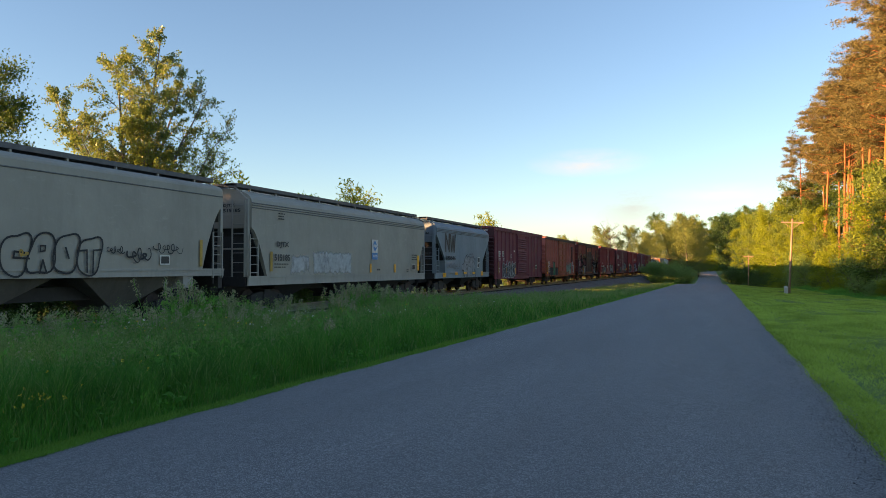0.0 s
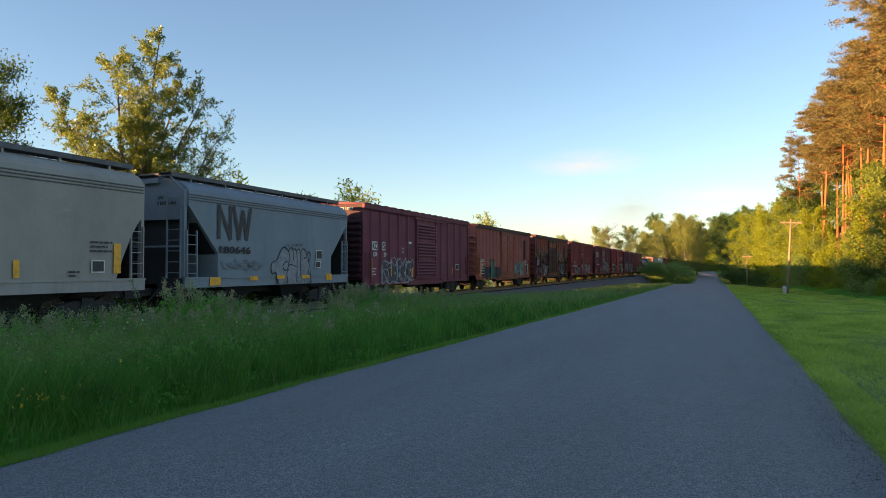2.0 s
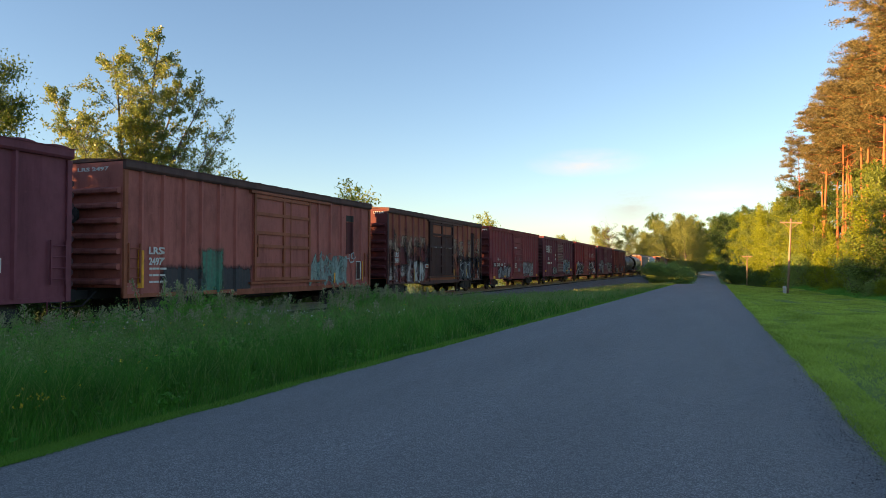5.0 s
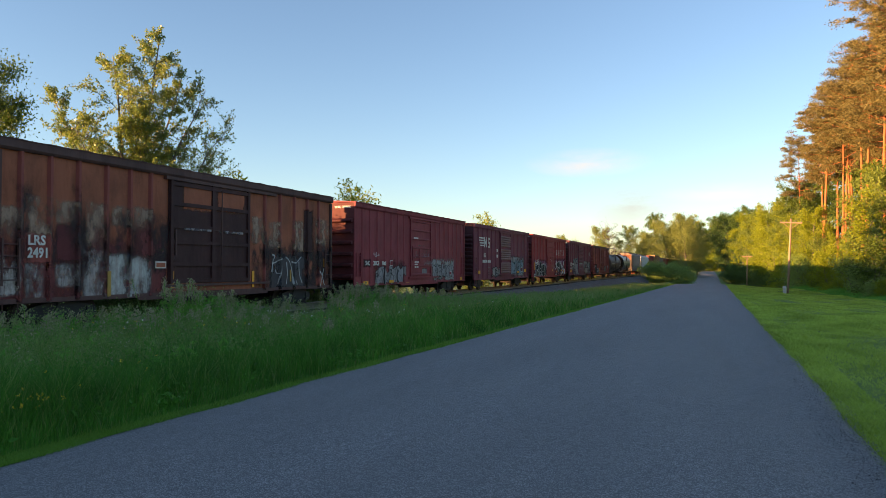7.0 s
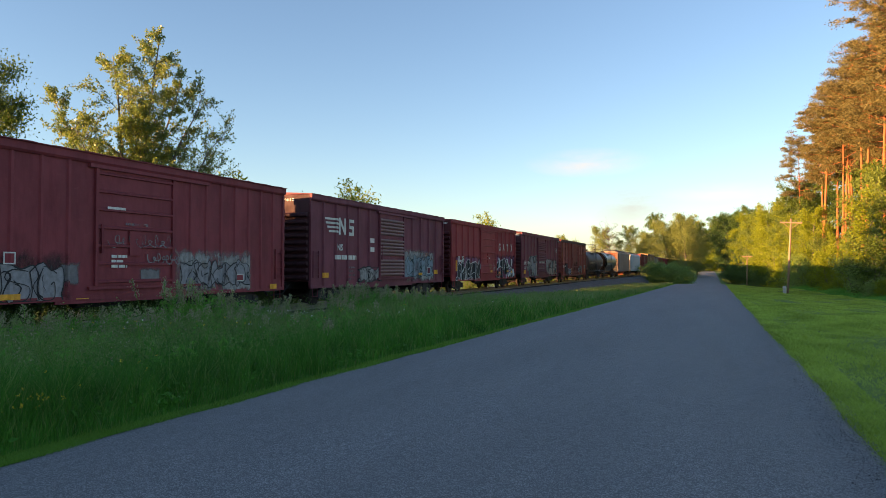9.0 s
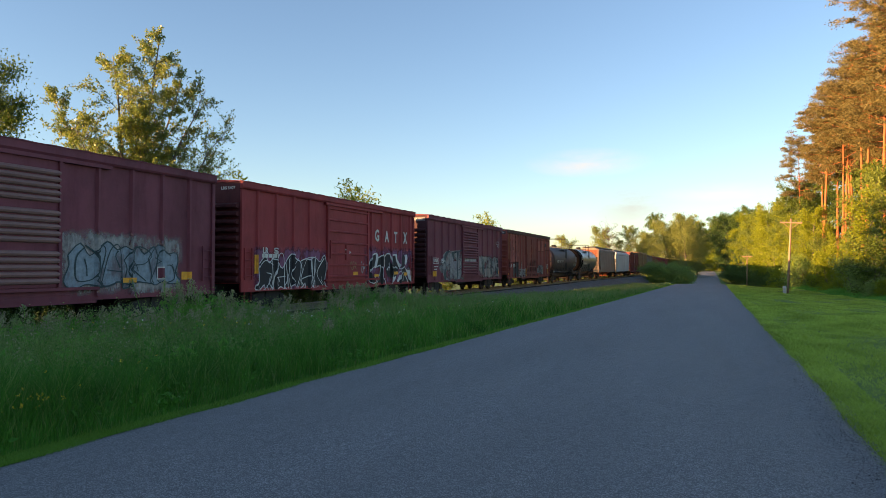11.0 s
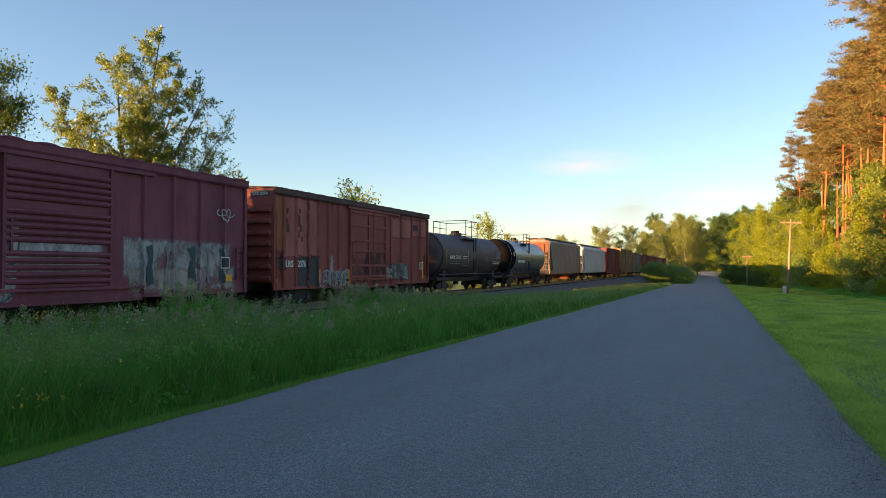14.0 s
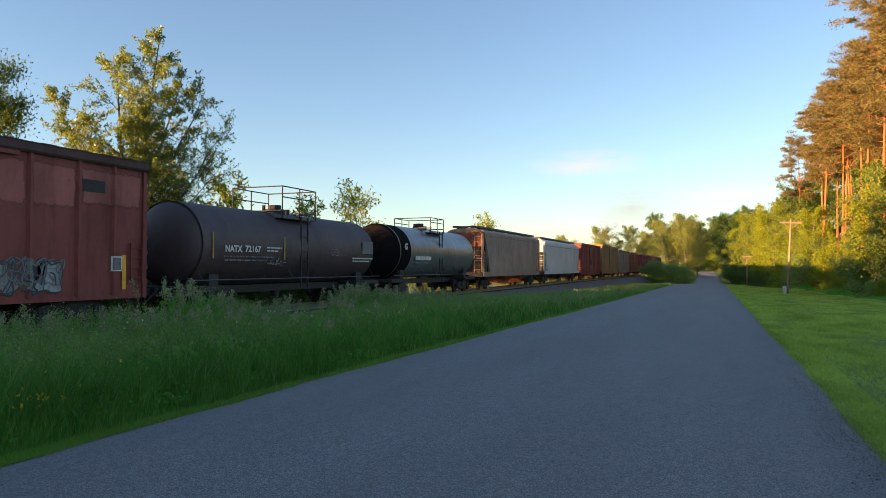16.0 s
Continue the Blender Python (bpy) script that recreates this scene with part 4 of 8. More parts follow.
def hopper(label, s0, s1, paint, trim, bays=3, cut=1.5, beads=3, ends_mat=None, roof_mat=None, knee=2.85, eave=4.04, low=1.32, sill=0.98, bow=1.0, foot=None):
    """A covered hopper wagon: curved roof, sloped ends under the roof, bays below the sill."""
    L = s1 - s0
    car = thing("covered_hopper", label, "freight car", TRAIN)
    o = -L / 2
    W = 1.5
    sec = hopper_section(0, top=4.56, eave=eave, low=low, W=W)
    ring = [(x, z) for x, z in sec] + [(-x, z) for x, z in reversed(sec[:-1])]
    # the body: full length at the roof, sloping in below it
    y_top0, y_top1 = o + 0.12, o + L - 0.12
    rings = []
    foot = foot or low
    stations = [(0.12 + (cut * 1.1 - 0.12) * i / 8, knee - (knee - foot) * (i / 8) ** bow) for i in range(9)] + [(cut * 1.1 + 0.012, low)]
    for y, lim in [(o + d, z) for d, z in stations] + [(o + L - d, z) for d, z in reversed(stations)]:
        rings.append([(x, y, max(z, lim)) for x, z in ring])
    part("body", Shape().loft(rings), paint, car, smooth=False)
    # beads in a dark colour that paints the shadow line along the eave
    for i in range(beads):
        for sg in (-1, 1):
            x, z = sg * (W + 0.004), eave - 0.20 + 0.085 * i
            part("eave_bead", Shape().tube([(x, y_top0 + 0.02, z), (x, y_top1 - 0.02, z)], 0.022, 6), MAT["eave_shadow"], car)
    # sill
    for sg in (-1, 1):
        q = [(sg * 1.34, sill), (sg * 1.47, sill), (sg * 1.47, low - 0.05), (sg * 1.5, low - 0.05), (sg * 1.5, low + 0.01), (sg * 1.34, low + 0.01)]
        part("side_sill", Shape().prism_y(q if sg < 0 else q[::-1], o, o + L), trim, car)
    part("centre_sill", Shape().box(-0.35, 0.35, o, o + L, 0.72, 1.1).box(-1.4, 1.4, o, o + 0.2, 0.95, low - 0.02).box(-1.4, 1.4, o + L - 0.2, o + L, 0.95, low - 0.02), MAT["under"], car)
    # end frame: corner posts, slope sheet braces
    for y, d in ((o, 1), (o + L, -1)):
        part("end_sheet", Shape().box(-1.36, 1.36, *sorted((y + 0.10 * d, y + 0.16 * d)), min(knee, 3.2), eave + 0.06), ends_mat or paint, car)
        # a black sheet stands in for the shade within the open end
        part("end_recess_shade", Shape().box(-1.30, 1.30, *sorted((y + 0.30 * d, y + 0.36 * d)), 1.1, knee), MAT["under"], car)
        post = Shape()
        for x in (-1.36, 1.36):
            post.box(x - 0.06, x + 0.06, min(y, y + 0.12 * d), max(y, y + 0.12 * d), 1.3, 4.15)
        post.box(-1.4, 1.4, min(y, y + 0.1 * d), max(y, y + 0.1 * d), 2.3, 2.36)
        part("end_frame", post, trim, car)
        slope = Shape().loft([[(x, y + 0.14 * d, knee), (x, y + 0.19 * d, knee), (x, y + cut * 1.1 * d, foot + 0.02), (x, y + cut * 1.1 * d, foot - 0.04)] for x in (-1.38, 1.38)])
        part("slope_sheet", slope, MAT["under"], car)
        part("brake_tank", Shape().tube([(-0.5, y + 0.5 * d, 1.55), (0.5, y + 0.5 * d, 1.55)], 0.2, 8), MAT["under"], car)
        ladder(car, 1.44, min(y + 0.08 * d, y + 0.55 * d), max(y + 0.08 * d, y + 0.55 * d), 1.3, 2.85, 5, trim, "side_ladder")
        ladder(car, y if d > 0 else y + 0.06, 0.75, 1.3, 1.3, 4.1, 8, trim, "end_ladder", "end")
        # hand rail up to the running board
        part("roof_rail", Shape().tube([(1.38, y + 0.05 * d, 4.1), (0.75, y + 0.02 * d, 4.66), (0.2, y + 0.02 * d, 4.66)], 0.03, 5), trim, car)
    # running boards and hatches
    rb = Shape()
    for sg in (-1, 1):
        rb.box(*sorted((sg * 0.42, sg * 0.95)), o - 0.05, o + L + 0.05, 4.60, 4.74)
    rb.box(-0.9, 0.9, o - 0.05, o + 0.5, 4.66, 4.72)
    rb.box(-0.9, 0.9, o + L - 0.5, o + L + 0.05, 4.66, 4.72)
    part("running_board", rb, MAT["grate"], car, "dark steel roof walkway")
    if sill > 1.2:          # the body bolsters show below a high sill
        for y in (o + 1.7, o + L - 1.7):
            part("body_bolster", Shape().box(-1.42, 1.42, y - 0.22, y + 0.22, 1.0, sill), trim, car)
    n = int(L / 1.55)
    sup = Shape().box(-0.04, 0.04, -0.03, 0.03, 4.2, 4.67).mesh("walkway_support", trim)
    for i in range(n):
        for x in (-0.88, 0.88):
            part("walkway_support", sup, None, car).location = (x, o + L * (i + 0.5) / n, 0)
    hatch = Shape().box(-0.36, 0.36, -1.1, 1.1, 4.4, 4.56).mesh("roof_hatch", roof_mat or trim)
    for i in range(5):
        part("roof_hatch", hatch, None, car).location.y = o + L * (i + 0.5) / 5
    # discharge bays
    for i in range(bays):
        c = o + cut * 1.35 + (L - cut * 2.7) * (i + 0.5) / bays
        w = (L - cut * 2.7) / bays
        b = Shape().loft([[(-1.3, c - w * 0.48, low - 0.04), (1.3, c - w * 0.48, low - 0.04), (1.3, c + w * 0.48, low - 0.04), (-1.3, c + w * 0.48, low - 0.04)],
                          [(-0.55, c - 0.3, 0.45), (0.55, c - 0.3, 0.45), (0.55, c + 0.3, 0.45), (-0.55, c + 0.3, 0.45)]])
        b.box(-0.7, 0.7, c - 0.35, c + 0.35, 0.30, 0.46)
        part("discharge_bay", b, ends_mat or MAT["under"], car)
    for y in (o + 1.7, o + L - 1.7):
        truck(car, y)
    coupler(car, o, -1)
    coupler(car, o + L, 1)
    SURFACE[car.name] = [(o, W), (o + L, W)]
    CARS.append((car, (s0 + s1) / 2))
    return car, o, W


def tank_car(label, s0, s1, paint, head_paint, radius, centre, rail=0.98, deck=1.25):
    L = s1 - s0
    car = thing("tank_car", label, "freight car", TRAIN)
    o = -L / 2
    n = 40
    rows = [(0.0, 0.0), (0.06, 0.42), (0.18, 0.72), (0.36, 0.92), (0.52, 1.0)]
    a, b = o + 0.45, o + L - 0.45

    def ring(y, r):
        return [(r * math.cos(2 * math.pi * j / n), y, centre + r * math.sin(2 * math.pi * j / n)) for j in range(n)]
    head = [ring(a + dy, radius * max(k, 0.02)) for dy, k in rows]
    tail = [ring(b - dy, radius * max(k, 0.02)) for dy, k in reversed(rows)]
    mid = (a + b) / 2
    shell = [ring(a + 0.50, radius)] + [ring(a + 0.5 + (b - a - 1.0) * i / 12, radius) for i in range(1, 12)] + [ring(b - 0.5, radius)]
    part("tank_shell", Shape().loft(shell, False), paint, car, smooth=True)
    if head_paint is not paint:
        part("dark_band", Shape().loft([ring(a + 0.5, radius + 0.004), ring(a + 1.9, radius + 0.004)], False), head_paint, car, smooth=True)
    part("tank_head", Shape().loft(head), head_paint, car, smooth=True)
    part("tank_head", Shape().loft(tail), head_paint, car, smooth=True)
    for y in (a + 0.5, a + (b - a) * 0.36, mid + 1.3, b - 0.5):
        part("weld_band", Shape().loft([ring(y - 0.04, radius + 0.006), ring(y + 0.04, radius + 0.006)], False), paint, car)
    # frame, walkways and rails
    s = Shape()
    for y in (o + 0.1, o + L - 2.3):
        s.box(-1.35, 1.35, y, y + 2.2, 0.86, 1.02)
    s.box(-0.3, 0.3, o, o + L, 0.7, 0.98)
    part("underframe", s, MAT["under"], car)
    for y in (o + 1.6, o + L - 2.1):
        part("saddle", Shape().box(-1.15, 1.15, y, y + 0.5, 0.98, centre - radius * 0.7), MAT["under"], car)
    for sg in (-1, 1):
        part("hand_rail", Shape().tube([(sg * 1.47, o + 0.15, 1.22), (sg * 1.47, o + L - 0.15, 1.22)], 0.022, 6), MAT["grate"], car)
        st = Shape()
        for i in range(8):
            y = o + 0.9 + (L - 1.8) * i / 7
            st.tube([(sg * 1.47, y, 1.22), (sg * 1.25, y, centre - radius * 0.55)], 0.015, 4)
        part("rail_bracket", st, MAT["under"], car)
    top = centre + radius
    dome = Shape().tube([(0, mid, top - 0.1), (0, mid, top + 0.16)], 0.42, 16).tube([(0, mid, top + 0.16), (0, mid, top + 0.34)], 0.26, 12)
    dome.tube([(0, mid + 0.85, top - 0.1), (0, mid + 0.85, top + 0.22)], 0.14, 10).tube([(0, mid - 0.8, top - 0.1), (0, mid - 0.8, top + 0.28)], 0.07, 8)
    part("manway", dome, MAT["under"], car)
    pf = Shape()
    for sg in (-1, 1):
        pf.box(*sorted((sg * 0.75, sg * 1.2)), mid - (deck + 0.05), mid + (deck + 0.05), top - 0.30, top - 0.25)
    pf.box(-1.2, 1.2, mid - (deck + 0.05), mid - deck + 0.25, top - 0.02, top + 0.03).box(-1.2, 1.2, mid + deck - 0.25, mid + (deck + 0.05), top - 0.02, top + 0.03)
    part("platform", pf, MAT["grate"], car, "dark steel top platform")
    for x in (-1.2, 1.2):
        for y in (mid - deck, mid, mid + deck):
            part("rail_post", Shape().tube([(x, y, top - 0.28), (x, y, top + rail)], 0.028, 5), MAT["under"], car)
        for z in (top + rail, top + rail * 0.56):
            part("platform_rail", Shape().tube([(x, mid - deck, z), (x, mid + deck, z)], 0.025, 5), MAT["under"], car)
    for y in (mid - deck, mid + deck):
        part("platform_rail", Shape().tube([(-1.2, y, top + rail), (1.2, y, top + rail)], 0.025, 5), MAT["under"], car)
    ladder(car, 1.42, mid - 0.25, mid + 0.25, 0.8, top - 0.2, 9, MAT["under"], "side_ladder")
    part("bottom_outlet", Shape().tube([(0, mid, centre - radius), (0, mid, 0.45)], 0.2, 10), MAT["under"], car)
    for y in (o + 1.85, o + L - 1.85):
        truck(car, y)
    coupler(car, o, -1)
    coupler(car, o + L, 1)
    SURFACE[car.name] = [(o, radius), (o + L, radius)]
    CARS.append((car, (s0 + s1) / 2))
    return car, o, radius, centre
P = {
    # end colours carry both soot and the shade of the gap between cars
    "plum_end": car_paint("sooty_shaded_plum_end_paint", (0.050, 0.015, 0.020), 0.5, 0.3, soot=0.6),
    "maroon_end": car_paint("sooty_shaded_maroon_end_paint", (0.085, 0.016, 0.019), 0.5, 0.3, soot=0.6),
    "louvre": car_paint("pale_louvre_paint", (0.24, 0.135, 0.125), 0.3, 0.3, 1.3),
    "grey": car_paint("warm_grey_hopper_paint", (0.327, 0.306, 0.264), 0.16, 0.08, 1.06, soot=0.10),
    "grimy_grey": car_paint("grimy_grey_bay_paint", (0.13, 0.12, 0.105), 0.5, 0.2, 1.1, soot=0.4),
    "bluegrey": car_paint("blue_grey_hopper_paint", (0.200, 0.239, 0.270), 0.18, 0.15, 1.08, soot=0.1),
    "palegrey": car_paint("pale_grey_sill_paint", (0.323, 0.310, 0.281), 0.35, 0.2, 1.1, soot=0.15),
    "maroon": car_paint("maroon_box_paint", (0.215, 0.037, 0.046), 0.4, 0.15),
    "plum": car_paint("plum_box_paint", (0.165, 0.043, 0.060), 0.4, 0.12),
    "red": car_paint("oxide_red_paint", (0.285, 0.040, 0.044), 0.35, 0.15),
    "pink": car_paint("faded_salmon_paint", (0.355, 0.104, 0.086), 0.7, 0.6, 1.25, soot=0.6),
    "rusty": car_paint("rust_orange_paint", (0.285, 0.085, 0.045), 0.6, 0.5, 1.3, soot=0.6),
    "rustmaroon": car_paint("rusty_maroon_paint", (0.225, 0.054, 0.045), 0.7, 0.5, 1.3),
    "darkdoor": car_paint("dark_grimy_door_paint", (0.036, 0.013, 0.014), 0.4, 0.4, 1.7),
    "grimydoor": car_paint("grimy_maroon_door_paint", (0.075, 0.022, 0.020), 0.5, 0.4, 1.6),
    "brown": car_paint("brown_hopper_paint", (0.270, 0.195, 0.160), 0.4, 0.3),
    "white": car_paint("white_hopper_paint", (0.55, 0.57, 0.58), 0.35, 0.12, 1.1, soot=0.1),
    "orange": car_paint("ochre_brown_paint", (0.30, 0.175, 0.085), 0.5, 0.4),
    "roofdark": car_paint("dark_roof_paint", (0.080, 0.040, 0.037), 0.5, 0.6),
    "tankblack": car_paint("dull_black_tank_paint", (0.050, 0.031, 0.033), 0.4, 0.15, 1.5),
    "tanksilver": car_paint("sooty_silver_tank_paint", (0.115, 0.125, 0.130), 0.7, 0.1, 1.3),
}


def steps(a, b, d):
    n = max(1, round((b - a) / d))
    return [a + (b - a) * i / n for i in range(1, n)]


for _key, _rough in (("tanksilver", 0.30), ("tankblack", 0.62)):
    _b = P[_key].node_tree.nodes["Principled BSDF"]
    P[_key].node_tree.links.remove(_b.inputs["Roughness"].links[0])
    _b.inputs["Roughness"].default_value, _b.inputs["Specular IOR Level"].default_value = _rough, 0.6

C = {}


def build_train():
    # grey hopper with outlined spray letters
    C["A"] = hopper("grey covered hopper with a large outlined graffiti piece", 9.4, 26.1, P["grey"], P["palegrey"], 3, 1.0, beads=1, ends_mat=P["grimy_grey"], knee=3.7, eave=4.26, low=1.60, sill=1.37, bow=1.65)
    # car with a blue square decal
    C["B"] = hopper("grey covered hopper with a blue and white diamond decal", 27.5, 44.1, P["grey"], P["palegrey"], 3, 1.0, knee=3.1, bow=1.5)
    # short blue-grey hopper
    C["C"] = hopper("short blue-grey covered hopper with two big black signs", 45.8, 56.55, P["bluegrey"], P["bluegrey"], 2, 1.43, knee=3.65, foot=2.13)
    C["D"] = boxcar("maroon boxcar with a louvred door, sprayed low down", 58.07, 73.67, P["plum"], P["plum"], P["plum_end"], (6.47, 9.48),
                       [0.85, 1.9, 3.0, 4.15, 5.3], [10.4, 11.6, 12.8, 14.0], "louver", P["plum"], wave=0.05)
    C["E"] = boxcar("faded salmon boxcar with a framed sliding door", 75.45, 91.0, P["pink"], P["rusty"], P["pink"], (6.1, 10.0),
                       [0.69, 1.57, 2.5, 3.3, 4.2, 5.1], [10.7, 11.7, 12.7, 13.7, 14.6], "frame", P["roofdark"], 7)
    C["F"] = boxcar("rust-streaked boxcar with a dark framed door", 93.0, 108.7, P["rusty"], P["roofdark"], P["maroon_end"], (5.7, 9.75),
                       [0.67, 1.5, 2.36, 3.3, 4.15, 4.95], [10.73, 11.74, 12.73, 13.7, 14.6], "frame", P["roofdark"], 7, post_mat=P["rustmaroon"], door_mat=P["darkdoor"])
    C["G"] = boxcar("maroon boxcar with shallow posts and a panelled door", 110.85, 126.55, P["maroon"], P["maroon"], P["maroon_end"], (6.55, 9.6),
                       steps(0, 6.55, 0.8), steps(9.6, 15.7, 0.8), "panel", P["maroon"], 6, post_d=0.05)
    C["H"] = boxcar("dark plum boxcar with a louvred door and white sign", 128.45, 144.0, P["plum"], P["plum"], P["plum_end"], (6.5, 9.5),
                       steps(0, 6.5, 1.15), steps(9.5, 15.55, 1.15), "louver", P["plum"], rib_mat=P["louvre"])
    C["I"] = boxcar("oxide red boxcar with black and white graffiti", 145.45, 161.05, P["red"], P["red"], P["maroon_end"], (6.0, 9.9),
                       [1.0, 2.2, 3.4, 4.6], [10.3, 11.5, 12.63, 13.78, 15.0], "panel", P["red"])
    C["J"] = boxcar("plum boxcar with a louvred door and teal graffiti", 163.05, 178.6, P["plum"], P["plum"], P["plum_end"], (6.1, 9.4),
                       steps(0, 6.1, 1.15), steps(9.4, 15.55, 1.15), "louver", P["plum"], wave=0.05)
    C["K"] = boxcar("patched salmon and rust boxcar with a framed door", 180.3, 196.0, P["rustmaroon"], P["rustmaroon"], P["rustmaroon"], (6.0, 9.9),
                       [0.69, 1.57, 2.5, 3.27, 4.16, 5.07], [10.54, 11.87, 13.3, 14.5], "frame", P["roofdark"], 7, door_mat=P["rustmaroon"])
    C["L"] = tank_car("dull black tank car with white lettering and platform", 197.6, 211.9, P["tankblack"], P["tankblack"], 1.47, 2.45)
    C["M"] = tank_car("sooty silver tank car with black ends", 213.3, 227.4, P["tanksilver"], MAT["tank_head"], 1.5, 2.55, rail=0.62, deck=1.1)
    hopper("brown covered hopper with rusty end frames", 229.0, 246.6, P["brown"], P["brown"], 3, 1.3, beads=1, ends_mat=P["rusty"], knee=3.9, eave=4.2, bow=1.5)
    hopper("plain white covered hopper wagon", 249.0, 267.6, P["white"], P["white"], 4, 1.1, beads=1, knee=3.2, bow=1.5)
    far = [("dark rusty red boxcar", 269.6, 285.2, "rustmaroon"), ("tall orange-brown boxcar", 287.2, 305.6, "orange"), ("brown boxcar", 307.6, 323.2, "brown"),
           ("rust-brown boxcar", 325.2, 340.8, "rusty"), ("red boxcar", 342.8, 358.4, "red"), ("maroon boxcar", 360.4, 376.0, "maroon"),
           ("salmon boxcar", 378.0, 393.6, "pink"), ("plum boxcar", 395.6, 411.2, "plum")]
    for words, a, b, key in far:
        L = b - a
        boxcar(words + " with a panelled door", a, b, P[key], P[key], P[key], (L / 2 - 1.5, L / 2 + 1.5), steps(0, L / 2 - 1.5, 1.2), steps(L / 2 + 1.5, L, 1.2),
               "panel", P[key] if key == "orange" else P["roofdark"], height=5.1 if key == "orange" else 4.74)


build_train()

# ---------------------------------------------------------------- lettering, decals and spray paint on the cars
COATS = {}
WHITE, BLACK, YELLOW = MAT["white"], MAT["black"], MAT["yellow"]


def letters(car, words, y0, y1, z0, z1, mat):
    """Letters fitted between y0 and y1, standing from z0 to z1."""
    me = text_mesh(words, 1.0, mat, 1.0)
    co = np.array([v.co for v in me.vertices])
    lo, hi = co.min(0), co.max(0)
    me.transform(Matrix.Diagonal(((y1 - y0) / (hi[0] - lo[0]), (z1 - z0) / (hi[1] - lo[1]), 1, 1)) @ Matrix.Translation((-lo[0], -lo[1], 0)))
    painted(car, "lettering", [[(y0 + me.vertices[i].co.x, z0 + me.vertices[i].co.y) for i in p.vertices] for p in me.polygons], mat, 0.045)
    bpy.data.meshes.remove(me)


def end_letters(car, o, words, x0, x1, z0, z1, back=None, ink=None):
    me = text_mesh(words, 1.0, ink or WHITE, 1.0)
    co = np.array([v.co for v in me.vertices])
    lo, hi = co.min(0), co.max(0)
    me.transform(Matrix.Diagonal(((x1 - x0) / (hi[0] - lo[0]), (z1 - z0) / (hi[1] - lo[1]), 1, 1)) @ Matrix.Translation((-lo[0], -lo[1], 0)))
    ob = new("end_lettering", me)
    ob.parent = car
    ob.matrix_basis = pose(x0, o - 0.03, z0, 90, 0, 0)
    if back:
        part("number_panel", Shape().box(x0 - 0.1, x1 + 0.1, o - 0.024, o - 0.016, z0 - 0.06, z1 + 0.06), back, car)


def outline_box(car, x, y0, y1, z0, z1, inner):
    decal(car, "data_frame", WHITE, x, y0, y1, z0, z1)
    w = 0.035
    decal(car, "data_panel", inner, x + 0.004, y0 + w, y1 - w, z0 + w, z1 - w)


def worn_patch(car, seed, mat, y0, y1, z0, z1, soft=0.10):
    """A field of old paint with a ragged, faded border, on the sheet between the posts."""
    COATS[car.name] = COATS.get(car.name, 0) + 1
    e = soft * 0.8
    y0, y1, z0, z1 = y0 - e, y1 + e, z0 - e, z1 + e
    painted(car, "paint_patch", [rect(y0, y1, z0, z1)], feathered(mat, soft), 0.0005 * COATS[car.name], extent=(y0, y1, z0, z1))


def zigzag_sign(car, y0, y1, z0, z1):
    """Two joined angular signs made of broad black strokes."""
    w = (y1 - y0)
    n = [(0.02, 0), (0.02, 1), (0.36, 0), (0.36, 1)]
    m = [(0.46, 1), (0.62, 0), (0.74, 0.9), (0.86, 0), (0.98, 1)]
    for path in (n, m):
        for p, q in zip(path, path[1:]):
            a = [(y0 + u * w, z0 + v * (z1 - z0)) for u, v in (p, q)]
            painted(car, "sign_stroke", ribbon(a, 0.16), BLACK, 0.03 + 0.0006 * path.index(p))


def striped_sign(car, y0, y1, z0, z1):
    """White stripes that run into two blocks."""
    out = []
    h, w = z1 - z0, y1 - y0
    for i in range(4):
        z = z0 + h * (0.12 + 0.24 * i)
        out.append(rect(y0 + 0.05 * w * (3 - i), y0 + w * 0.46, z, z + h * 0.12))
    out += ribbon([(y0 + w * 0.5, z0 + 0.08 * h), (y0 + w * 0.5, z0 + 0.95 * h), (y0 + w * 0.68, z0 + 0.1 * h), (y0 + w * 0.68, z0 + 0.95 * h)], 0.15)
    out += ribbon([(y0 + w * a, z0 + b * h) for a, b in ((0.98, 0.9), (0.8, 0.9), (0.8, 0.52), (0.96, 0.5), (0.96, 0.1), (0.78, 0.1))], 0.15)
    painted(car, "painted_sign", out, WHITE, 0.03, "", 0.0004)


